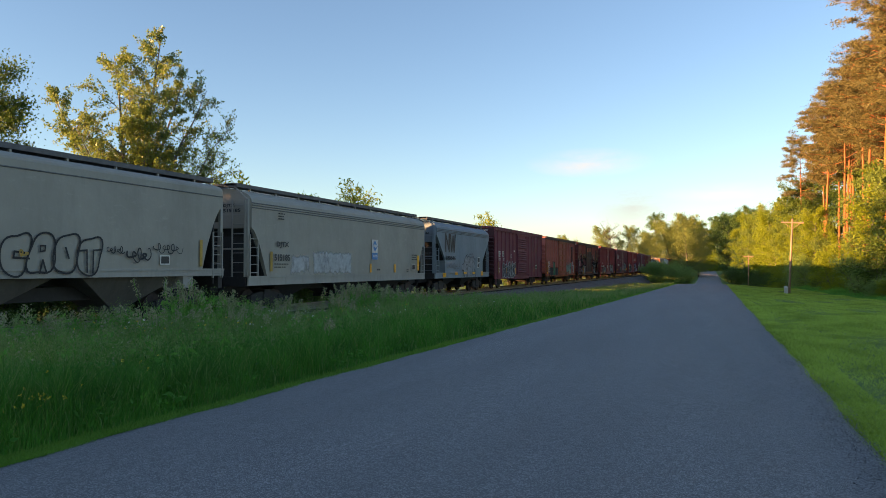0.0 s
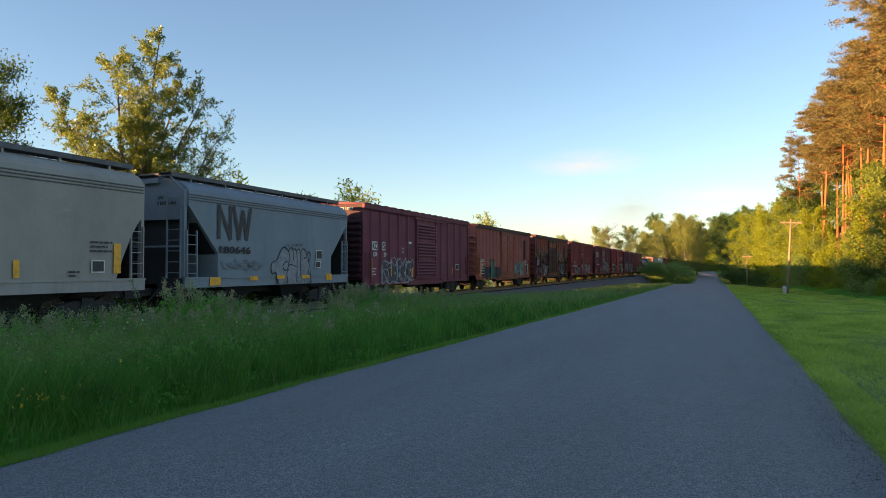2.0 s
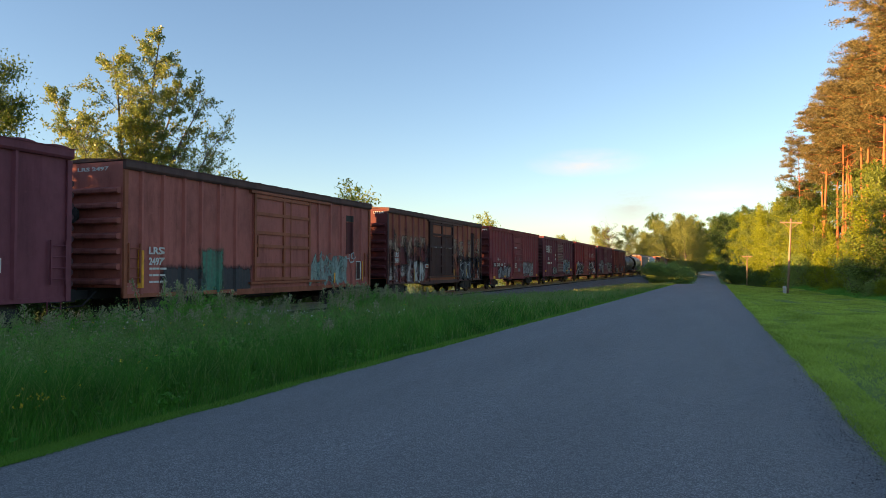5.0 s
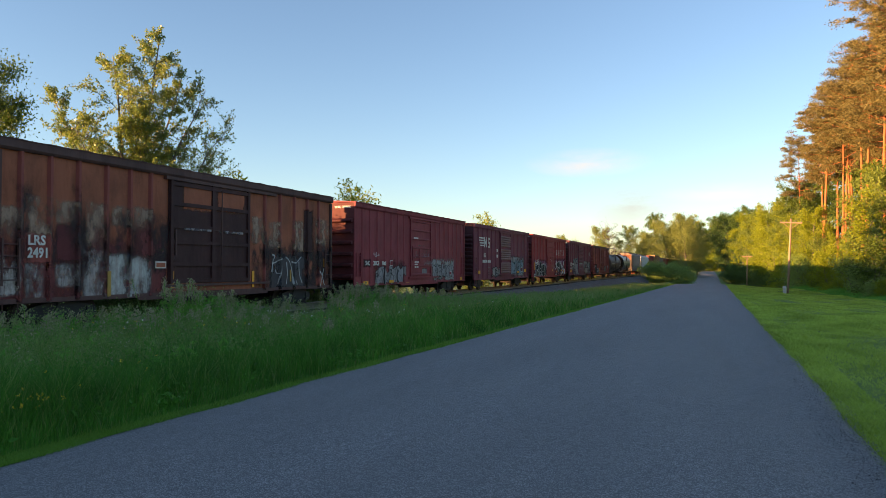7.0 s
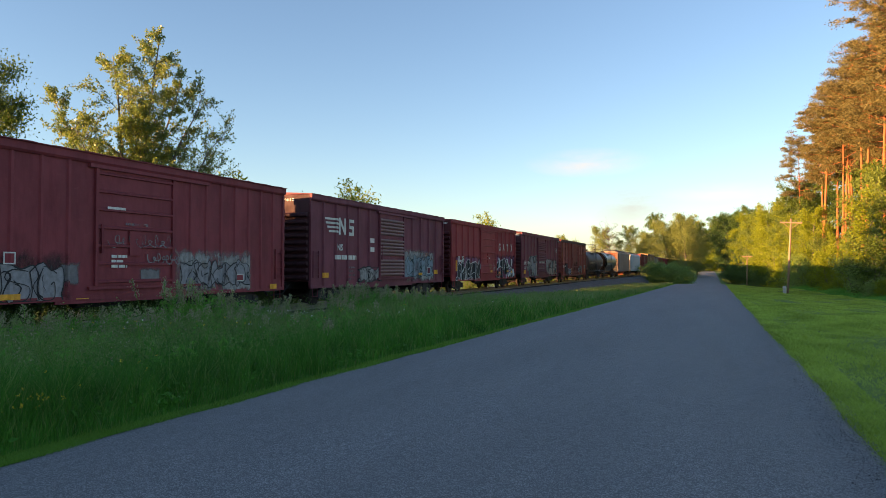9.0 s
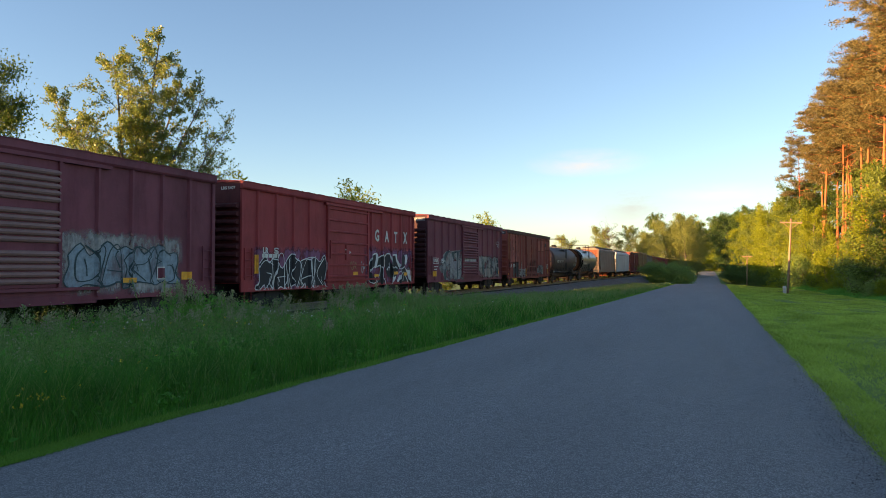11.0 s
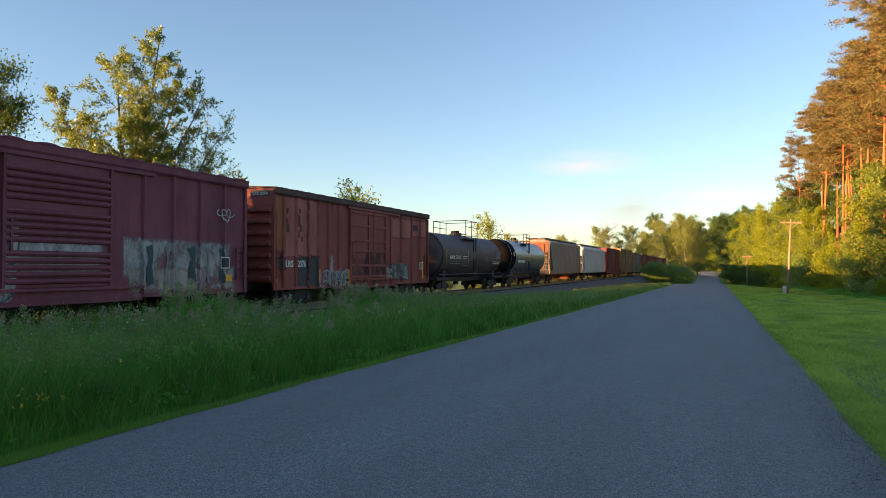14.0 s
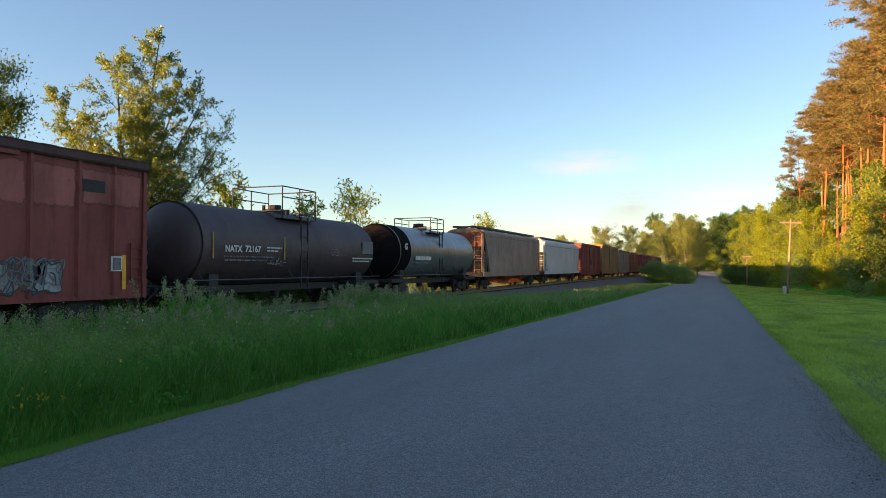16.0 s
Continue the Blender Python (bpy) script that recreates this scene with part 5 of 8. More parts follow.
def mark_cars():
    car, o, F = C["A"][:3]
    bubbles(car, 1, 0.0, o + 8.54, o + 11.41, 1.47, 2.53, 4, MAT["spray_black"], 0.05, "large outlined sprayed signs")
    scrawl(car, 2, 0.012, o + 11.63, o + 12.20, 2.02, 2.24, 7, MAT["spray_black"], 0.03)
    scrawl(car, 3, 0.012, o + 12.41, o + 13.21, 1.77, 2.23, 6, MAT["spray_black"], 0.06)
    scrawl(car, 4, 0.012, o + 13.40, o + 14.52, 2.06, 2.40, 8, MAT["spray_black"], 0.035)
    outline_box(car, 0.001, o + 13.65, o + 14.05, 1.73, 2.02, BLACK)
    decal(car, "yellow_stripe", MAT["dull_yellow"], 0.0, o + 15.41, o + 15.55, 1.68, 2.55)
    scrawl(car, 95, 0.012, o + 8.98, o + 9.22, 1.89, 2.08, 2, MAT["dull_yellow"], 0.05)
    car, o, F = C["B"][:3]
    letters(car, "DJTX", o + 1.63, o + 2.48, 2.39, 2.65, MAT["black"])
    letters(car, "515185", o + 1.49, o + 2.56, 1.90, 2.16, MAT["black"])
    bars(car, 0.002, o + 1.50, o + 2.45, 1.80, 2, BLACK, 0.04, 0.12)
    decal(car, "yellow_stripe", MAT["dull_yellow"], 0.0, o + 1.24, o + 1.40, 1.50, 2.25)
    worn_patch(car, 5, MAT["ghost"], o + 2.72, o + 4.02, 1.46, 2.08, 0.14)
    worn_patch(car, 6, MAT["ghost"], o + 4.41, o + 7.62, 1.44, 2.26, 0.14)
    graffiti(car, 7, 0.0, o + 4.64, o + 7.19, 1.54, 2.11, 3, None, MAT["spray_pale"], 0.02)
    decal(car, "decal_ground", WHITE, 0.0, o + 9.73, o + 10.35, 2.04, 3.02)
    decal(car, "decal_field", MAT["blue"], 0.006, o + 9.73, o + 10.33, 2.04, 2.37)
    outline_box(car, 0.001, o + 14.60, o + 15.05, 1.50, 1.85, BLACK)
    decal(car, "yellow_stripe", YELLOW, 0.0, o + 9.53, o + 9.69, 1.41, 1.83)
    decal(car, "yellow_stripe", YELLOW, 0.0, o + 12.31, o + 12.48, 1.39, 1.83)
    decal(car, "yellow_stripe", YELLOW, 0.0, o + 15.36, o + 15.62, 1.48, 2.32)
    bars(car, 0.002, o + 14.57, o + 15.30, 2.36, 3, BLACK, 0.05, 0.12)
    bars(car, 0.002, o + 10.29, o + 10.66, 1.58, 1, BLACK, 0.08, 0.1)
    bars(car, 0.002, o + 13.88, o + 14.22, 1.55, 2, BLACK, 0.05, 0.1)
    bars(car, 0.002, o + 1.75, o + 2.20, 3.75, 3, MAT["under"], 0.04, 0.1)
    car, o, F = C["C"][:3]
    letters(car, "180646", o + 1.60, o + 3.33, 2.13, 2.39, MAT["under"])
    scrawl(car, 8, 0.012, o + 1.88, o + 4.08, 1.55, 1.95, 8, MAT["spray_grey2"], 0.06)
    sprayed(car, o, "graffiti_ground", "overspray", 0.010, 0.0, [(5.13, 1.03), (4.97, 1.39), (4.76, 1.45), (4.67, 1.64), (4.76, 1.83), (5.05, 1.97), (5.26, 2.28), (5.48, 2.42), (5.78, 2.27), (5.97, 2.41), (6.21, 2.37), (6.49, 2.37), (6.85, 2.4), (7.11, 2.16), (7.35, 1.67), (7.45, 1.24), (7.45, 0.99)], "swollen sprayed signs outlined in black")
    sprayed(car, o, "graffiti_stroke", "spray_black", 0.018, 0.042, [(5.13, 1.0), (5.01, 1.28), (4.94, 1.45), (4.74, 1.42), (4.62, 1.59), (4.7, 1.83), (4.92, 1.9), (5.07, 2.0), (5.26, 2.28), (5.48, 2.45), (5.69, 2.38), (5.83, 2.24), (5.9, 1.99), (5.82, 1.76)])
    sprayed(car, o, "graffiti_stroke", "spray_black", 0.018, 0.042, [(5.81, 2.27), (5.94, 2.42), (6.07, 2.41), (6.14, 2.25), (6.15, 1.92)])
    sprayed(car, o, "graffiti_stroke", "spray_black", 0.018, 0.042, [(6.11, 2.31), (6.24, 2.4), (6.37, 2.29), (6.43, 2.0), (6.43, 1.55), (6.41, 1.03)])
    sprayed(car, o, "graffiti_stroke", "spray_black", 0.018, 0.042, [(6.35, 2.29), (6.51, 2.39), (6.65, 2.27), (6.69, 1.85), (6.65, 1.3)])
    sprayed(car, o, "graffiti_stroke", "spray_black", 0.018, 0.042, [(6.67, 2.24), (6.85, 2.41), (7.03, 2.34), (7.15, 2.13), (7.08, 2.05), (6.91, 2.02)])
    sprayed(car, o, "graffiti_stroke", "spray_black", 0.018, 0.042, [(7.15, 2.13), (7.28, 2.29), (7.42, 2.2), (7.38, 1.98), (7.29, 1.92), (7.25, 2.06)])
    sprayed(car, o, "graffiti_stroke", "spray_black", 0.018, 0.042, [(7.27, 1.93), (7.39, 1.62), (7.47, 1.23), (7.47, 1.0)])
    sprayed(car, o, "graffiti_stroke", "spray_black", 0.018, 0.042, [(5.43, 1.72), (5.52, 1.84), (5.75, 1.87), (5.82, 1.76), (5.72, 1.58), (5.56, 1.54), (5.43, 1.63), (5.43, 1.75)])
    sprayed(car, o, "graffiti_stroke", "spray_black", 0.018, 0.042, [(5.82, 1.73), (6.03, 1.76), (6.38, 1.68)])
    sprayed(car, o, "graffiti_stroke", "spray_black", 0.018, 0.042, [(5.82, 1.58), (5.69, 1.41), (5.76, 1.2), (5.73, 1.05)])
    sprayed(car, o, "graffiti_stroke", "spray_black", 0.018, 0.03, [(5.67, 2.47), (5.72, 2.57)])
    sprayed(car, o, "graffiti_stroke", "spray_black", 0.018, 0.03, [(5.81, 2.47), (5.85, 2.58)])
    sprayed(car, o, "graffiti_stroke", "spray_black", 0.018, 0.03, [(6.07, 2.49), (6.12, 2.59)])
    sprayed(car, o, "graffiti_stroke", "spray_black", 0.018, 0.03, [(6.21, 2.49), (6.26, 2.6)])
    sprayed(car, o, "graffiti_stroke", "spray_black", 0.018, 0.03, [(6.35, 2.5), (6.4, 2.6)])
    sprayed(car, o, "graffiti_stroke", "spray_black", 0.018, 0.03, [(6.45, 2.5), (6.5, 2.61)])
    sprayed(car, o, "graffiti_stroke", "spray_black", 0.018, 0.03, [(6.63, 2.51), (6.68, 2.62)])
    sprayed(car, o, "graffiti_stroke", "spray_black", 0.018, 0.03, [(6.76, 2.52), (6.81, 2.62)])
    outline_box(car, 0.001, o + 7.87, o + 8.36, 1.99, 2.38, BLACK)
    outline_box(car, 0.001, o + 7.82, o + 8.24, 1.62, 1.93, BLACK)
    decal(car, "yellow_reflector", YELLOW, -0.024, o + 1.16, o + 1.71, 1.04, 1.31)
    decal(car, "yellow_reflector", YELLOW, -0.024, o + 3.36, o + 3.84, 1.17, 1.33)
    decal(car, "yellow_reflector", YELLOW, 0.0, o + 5.00, o + 5.55, 1.21, 1.35)
    decal(car, "yellow_reflector", YELLOW, 0.0, o + 6.79, o + 7.35, 1.20, 1.34)
    decal(car, "yellow_reflector", YELLOW, -0.024, o + 8.76, o + 9.24, 1.09, 1.38)
    car, o, F = C["D"][:3]
    decal(car, "letter_ground", WHITE, 0.0, o + 0.99, o + 1.59, 2.51, 2.95)
    decal(car, "letter_ground", WHITE, 0.0, o + 2.16, o + 2.50, 2.52, 2.96)
    letters(car, "KC", o + 1.05, o + 1.52, 2.56, 2.90, MAT["black"])
    letters(car, "S", o + 2.20, o + 2.45, 2.57, 2.91, MAT["black"])
    letters(car, "139", o + 1.09, o + 1.55, 2.19, 2.42, MAT["white"])
    letters(car, "29", o + 2.27, o + 2.61, 2.20, 2.42, MAT["white"])
    bars(car, 0.002, o + 1.05, o + 1.44, 1.62, 3, WHITE, 0.06, 0.14)
    graffiti(car, 10, 0.0, o + 2.13, o + 5.99, 0.80, 2.15, 4, MAT["darkfill"], MAT["spray_pale"], 0.05)
    outline_box(car, 0.001, o + 4.56, o + 4.84, 2.46, 2.72, P["plum"])
    decal(car, "paint_mark", WHITE, 0.0, o + 5.48, o + 5.90, 2.96, 3.08)
    outline_box(car, 0.001, o + 13.12, o + 13.67, 1.51, 1.87, BLACK)
    scrawl(car, 11, 0.012, o + 10.90, o + 11.88, 1.26, 2.09, 6, MAT["spray_thin"], 0.05)
    decal(car, "yellow_stripe", MAT["dull_yellow"], 0.0, o + 0.81, o + 0.91, 1.15, 2.10)
    decal(car, "yellow_stripe", YELLOW, 0.03, o + 3.12, o + 3.24, 1.18, 1.71)
    decal(car, "yellow_stripe", YELLOW, 0.03, o + 5.83, o + 6.05, 1.13, 1.62)
    decal(car, "yellow_stripe", YELLOW, 0.0, o + 12.49, o + 12.57, 1.20, 1.68)
    outline_box(car, 0.001, o + 13.01, o + 13.49, 1.52, 1.85, BLACK)
    car, o, F = C["E"][:3]
    letters(car, "LRS", o + 0.98, o + 1.55, 2.04, 2.27, MAT["white"])
    letters(car, "2497", o + 0.98, o + 1.55, 1.71, 1.95, MAT["white"])
    worn_patch(car, 13, MAT["darkpatch"], o + 1.51, o + 6.03, 0.78, 1.64, 0.18)
    worn_patch(car, 14, MAT["green"], o + 3.29, o + 4.42, 0.78, 2.22, 0.14)
    bars(car, 0.002, o + 1.02, o + 1.73, 1.64, 3, WHITE, 0.06, 0.2)
    graffiti(car, 15, 0.0, o + 10.17, o + 13.14, 0.90, 2.28, 5, MAT["teal"], MAT["teal_pale"], 0.04, "faded teal sprayed signs")
    scrawl(car, 16, 0.012, o + 13.24, o + 13.94, 1.86, 2.37, 14, MAT["spray_white"], 0.05)
    # flat black decal paints the dark top of the recessed panel
    decal(car, "opening_shade", MAT["under"], -0.02, o + 13.18, o + 13.90, 3.77, 4.05)
    worn_patch(car, 12, P["maroon_end"], o + 13.20, o + 13.88, 2.3, 3.74, 0.08)
    decal(car, "yellow_stripe", YELLOW, 0.0, o + 14.59, o + 14.72, 1.01, 1.96)
    outline_box(car, 0.001, o + 14.11, o + 14.54, 1.08, 1.94, P["darkdoor"])
    decal(car, "yellow_stripe", YELLOW, 0.02, o + 12.01, o + 12.13, 0.96, 1.40)
    decal(car, "yellow_stripe", YELLOW, 0.0, o + 0.56, o + 0.72, 1.04, 2.15)
    car, o, F = C["F"][:3]
    worn_patch(car, 90, MAT["old_maroon"], o + 0.13, o + 5.71, 0.54, 2.44, 0.38)
    worn_patch(car, 96, MAT["old_maroon"], o + 0.13, o + 5.71, 0.54, 1.93, 0.38)
    worn_patch(car, 97, MAT["old_soot"], o + 1.50, o + 5.71, 1.70, 2.95, 0.38)
    worn_patch(car, 91, MAT["old_soot"], o + 10.03, o + 15.81, 0.59, 2.42, 0.38)
    worn_patch(car, 98, MAT["old_soot"], o + 11.47, o + 15.81, 0.56, 2.16, 0.38)
    letters(car, "LRS", o + 0.88, o + 1.37, 2.20, 2.46, MAT["white"])
    letters(car, "2491", o + 0.86, o + 1.42, 1.88, 2.15, MAT["white"])
    worn_patch(car, 92, P["rusty"], o + 6.33, o + 7.69, 3.53, 4.30)
    worn_patch(car, 93, P["rusty"], o + 8.01, o + 9.43, 3.58, 4.33)
    worn_patch(car, 19, P["rustmaroon"], o + 0.79, o + 1.50, 1.75, 2.54)
    worn_patch(car, 40, P["maroon_end"], o + 1.72, o + 2.40, 1.82, 2.74)
    worn_patch(car, 20, MAT["cream"], o + 0.13, o + 0.71, 2.40, 3.11)
    worn_patch(car, 21, MAT["cream"], o + 0.90, o + 1.50, 2.49, 3.40)
    worn_patch(car, 22, MAT["cream"], o + 1.72, o + 2.36, 2.85, 3.37)
    worn_patch(car, 23, MAT["cream"], o + 2.63, o + 3.24, 2.20, 3.40)
    worn_patch(car, 24, MAT["cream"], o + 3.54, o + 4.16, 2.83, 3.35)
    worn_patch(car, 25, MAT["cream"], o + 4.33, o + 4.95, 2.74, 3.38)
    worn_patch(car, 26, MAT["greyblue"], o + 0.13, o + 0.62, 0.99, 1.94)
    worn_patch(car, 27, MAT["greyblue"], o + 0.86, o + 1.34, 0.91, 1.70)
    worn_patch(car, 28, MAT["greyblue"], o + 1.72, o + 2.36, 1.18, 1.70)
    worn_patch(car, 29, MAT["greyblue"], o + 2.54, o + 3.24, 0.62, 2.13)
    worn_patch(car, 30, MAT["greywhite"], o + 3.38, o + 4.07, 0.58, 1.99, 0.14)
    worn_patch(car, 31, MAT["greywhite"], o + 4.11, o + 4.86, 0.58, 1.94, 0.14)
    for y0, y1, z0, z1 in ((0.10, 0.75, 1.95, 2.6), (1.70, 2.40, 2.5, 3.1), (2.60, 3.30, 2.0, 2.75), (3.50, 4.20, 2.1, 3.05), (4.30, 5.00, 2.0, 2.95), (4.95, 5.70, 1.6, 3.2), (0.66, 0.92, 1.0, 3.6), (2.30, 2.60, 1.0, 3.7)):
        worn_patch(car, 41, MAT["old_soot" if z1 > 3.0 else "old_maroon"], o + y0, o + y1, z0, z1, 0.26)
    for y0, y1, z0, z1 in ((11.0, 11.75, 2.0, 2.75), (12.6, 13.45, 2.0, 2.7), (13.45, 14.2, 1.0, 3.6), (14.4, 15.5, 2.2, 2.9), (9.9, 10.7, 2.0, 2.9)):
        worn_patch(car, 42, MAT["old_soot"], o + y0, o + y1, z0, z1, 0.26)
    worn_patch(car, 33, MAT["darkpatch"], o + 11.15, o + 13.46, 0.85, 2.09, 0.2)
    sprayed(car, o, "graffiti_stroke", "spray_white", 0.03, 0.05, [(11.21, 1.47), (11.27, 1.86), (11.4, 2.08), (11.23, 2.14)])
    sprayed(car, o, "graffiti_stroke", "spray_white", 0.03, 0.05, [(11.21, 1.8), (11.51, 1.87), (11.87, 2.03)])
    sprayed(car, o, "graffiti_stroke", "spray_white", 0.03, 0.05, [(11.87, 1.99), (11.76, 1.56), (11.61, 1.01)])
    sprayed(car, o, "graffiti_stroke", "spray_white", 0.03, 0.05, [(12.14, 2.06), (12.38, 1.92), (12.57, 1.56), (12.67, 0.97)])
    sprayed(car, o, "graffiti_stroke", "spray_white", 0.03, 0.05, [(12.56, 1.88), (12.87, 1.83), (13.27, 2.09)])
    sprayed(car, o, "graffiti_stroke", "spray_white", 0.03, 0.05, [(13.09, 1.89), (13.13, 1.39), (13.34, 1.01)])
    sprayed(car, o, "graffiti_stroke", "spray_white", 0.03, 0.05, [(12.2, 1.87), (12.26, 1.4), (12.19, 0.99)])
    sprayed(car, o, "graffiti_stroke", "spray_white", 0.03, 0.05, [(12.87, 1.77), (12.79, 1.34), (12.98, 0.96)])
    sprayed(car, o, "graffiti_stroke", "spray_white", 0.03, 0.05, [(11.41, 1.56), (11.57, 1.41), (11.83, 1.46)])
    sprayed(car, o, "graffiti_stroke", "spray_white", 0.03, 0.05, [(14.68, 1.55), (14.91, 1.31), (15.11, 0.89)])
    sprayed(car, o, "graffiti_stroke", "spray_white", 0.03, 0.05, [(15.06, 1.61), (14.91, 1.19), (14.77, 0.84)])
    decal(car, "yellow_stripe", MAT["dull_yellow"], 0.004, o + 12.43, o + 12.54, 1.09, 1.56)
    decal(car, "yellow_stripe", YELLOW, 0.004, o + 15.03, o + 15.14, 1.67, 2.03)
    worn_patch(car, 43, P["darkdoor"], o + 13.48, o + 14.12, 2.3, 4.0, 0.12)
    worn_patch(car, 34, MAT["cream"], o + 11.03, o + 11.70, 2.42, 3.36)
    worn_patch(car, 35, MAT["cream"], o + 12.65, o + 13.40, 2.37, 3.52)
    worn_patch(car, 36, MAT["cream"], o + 14.38, o + 15.51, 2.66, 3.69)
    worn_patch(car, 37, MAT["cream"], o + 9.97, o + 10.66, 2.56, 3.50)
    # shade of a recess painted as a flat decal, nothing is cut
    decal(car, "opening_shade", MAT["under"], -0.02, o + 13.53, o + 14.06, 3.62, 3.99)
    outline_box(car, 0.001, o + 5.16, o + 5.61, 1.62, 1.83, P["rusty"])
    decal(car, "yellow_stripe", YELLOW, 0.0, o + 5.78, o + 5.90, 1.01, 1.53)
    decal(car, "yellow_stripe", YELLOW, 0.0, o + 9.97, o + 10.10, 0.93, 1.52)
    decal(car, "yellow_stripe", MAT["dull_yellow"], 0.02, o + 3.26, o + 3.46, 0.84, 1.55)
    decal(car, "door_streak", MAT["spray_thin"], 0.04, o + 6.25, o + 7.60, 2.84, 2.91)
    decal(car, "door_streak", MAT["spray_thin"], 0.04, o + 7.98, o + 9.30, 2.82, 2.90)
    car, o, F = C["G"][:3]
    worn_patch(car, 60, P["darkdoor"], o + 1.00, o + 1.61, 1.68, 2.02)
    letters(car, "SNC", o + 1.10, o + 1.56, 1.75, 1.98, MAT["white"])
    letters(car, "203", o + 1.93, o + 2.53, 1.75, 1.98, MAT["white"])
    letters(car, "06", o + 2.94, o + 3.35, 1.76, 1.99, MAT["white"])
    graffiti(car, 41, 0.0, o + 2.31, o + 5.50, 0.69, 1.76, 4, MAT["spray_silver"], MAT["spray_black"], 0.032, "", MAT["old_soot"])
    graffiti(car, 43, 0.0, o + 9.98, o + 13.31, 0.97, 1.92, 5, MAT["spray_silver"], MAT["spray_black"], 0.03, "", MAT["pale"])
    scrawl(car, 44, 0.012, o + 7.10, o + 9.42, 2.19, 2.61, 10, MAT["spray_thin"], 0.04)
    bars(car, 0.002, o + 7.13, o + 7.70, 2.00, 3, WHITE, 0.08, 0.14)
    scrawl(car, 45, 0.012, o + 8.54, o + 9.79, 1.74, 2.09, 8, MAT["spray_thin"], 0.05)
    scrawl(car, 46, 0.012, o + 1.98, o + 2.53, 2.16, 2.42, 8, WHITE, 0.025)
    decal(car, "yellow_reflector", YELLOW, 0.005, o + 0.92, o + 1.43, 0.77, 0.98)
    decal(car, "yellow_reflector", YELLOW, 0.02, o + 3.78, o + 4.35, 0.86, 1.00)
    decal(car, "yellow_reflector", YELLOW, 0.02, o + 5.96, o + 6.37, 0.69, 0.82)
    decal(car, "yellow_reflector", YELLOW, 0.005, o + 14.74, o + 15.18, 0.83, 1.02)
    outline_box(car, 0.001, o + 3.90, o + 4.22, 1.72, 2.02, P["maroon"])
    outline_box(car, 0.001, o + 12.71, o + 13.13, 1.16, 1.42, P["maroon"])
    decal(car, "door_streak", WHITE, 0.02, o + 6.96, o + 7.61, 3.28, 3.35)
    decal(car, "door_streak", MAT["spray_thin"], 0.02, o + 7.61, o + 8.48, 2.86, 2.93)
    worn_patch(car, 47, MAT["greypatch"], o + 5.53, o + 6.06, 1.25, 1.73)
    worn_patch(car, 48, MAT["greypatch"], o + 8.25, o + 9.01, 1.27, 1.57)
    car, o, F = C["H"][:3]
    letters(car, "NS", o + 2.22, o + 2.79, 2.41, 2.71, MAT["white"])
    bars(car, 0.002, o + 2.07, o + 4.10, 2.21, 1, WHITE, 0.2, 0.2)
    decal(car, "white_label", WHITE, 0.0, o + 5.51, o + 6.01, 2.87, 3.09)
    decal(car, "white_label", WHITE, 0.0, o + 5.57, o + 6.01, 2.42, 2.65)
    graffiti(car, 49, 0.0, o + 4.39, o + 6.52, 0.92, 1.75, 2, MAT["pale"], MAT["spray_black"], 0.04)
    graffiti(car, 50, 0.0, o + 9.81, o + 13.72, 1.06, 2.35, 4, MAT["spray_blue"], MAT["teal_dark"], 0.04, "pale blue sprayed signs", MAT["pale"], 0.24)
    bars(car, 0.002, o + 3.22, o + 3.99, 1.69, 4, MAT["spray_thin"], 0.08, 0.18)
    decal(car, "yellow_reflector", YELLOW, 0.005, o + 1.00, o + 1.53, 1.20, 1.42)
    outline_box(car, 0.001, o + 12.94, o + 13.26, 1.28, 1.67, P["plum"])
    decal(car, "yellow_reflector", YELLOW, 0.005, o + 13.99, o + 14.44, 1.26, 1.51)
    decal(car, "yellow_reflector", YELLOW, 0.02, o + 11.60, o + 12.11, 1.21, 1.35)
    car, o, F = C["I"][:3]
    letters(car, "LR", o + 1.32, o + 1.68, 2.17, 2.41, MAT["white"])
    letters(car, "S", o + 2.03, o + 2.21, 2.18, 2.41, MAT["white"])
    bars(car, 0.002, o + 1.29, o + 2.33, 2.16, 1, WHITE, 0.14, 0.1)
    letters(car, "G", o + 10.68, o + 11.16, 2.95, 3.56, MAT["white"])
    letters(car, "A", o + 11.81, o + 12.29, 2.95, 3.54, MAT["white"])
    letters(car, "T", o + 12.94, o + 13.34, 2.96, 3.54, MAT["white"])
    letters(car, "X", o + 14.11, o + 14.61, 2.95, 3.57, MAT["white"])
    painted(car, "graffiti_halo", [rect(o + 9.5, o + 15.55, 0.7, 2.75)], feathered(MAT["purple_haze"], 0.3), 0.006, extent=(o + 9.5, o + 15.55, 0.7, 2.75))
    sprayed(car, o, "graffiti_sign", "spray_black", 0.016, 0.0, [(12.7, 2.27), (13.22, 2.32), (13.61, 1.77), (13.39, 1.28), (13.01, 1.01), (12.73, 0.96), (12.55, 1.29), (12.57, 1.83)], "black sprayed signs with white edges")
    sprayed(car, o, "graffiti_highlight", "spray_bright", 0.022, 0.0, [(12.73, 2.33), (13.32, 2.35), (13.39, 2.09), (13.74, 1.81), (13.61, 1.64), (13.24, 2.03), (13.11, 2.27), (12.73, 2.26)])
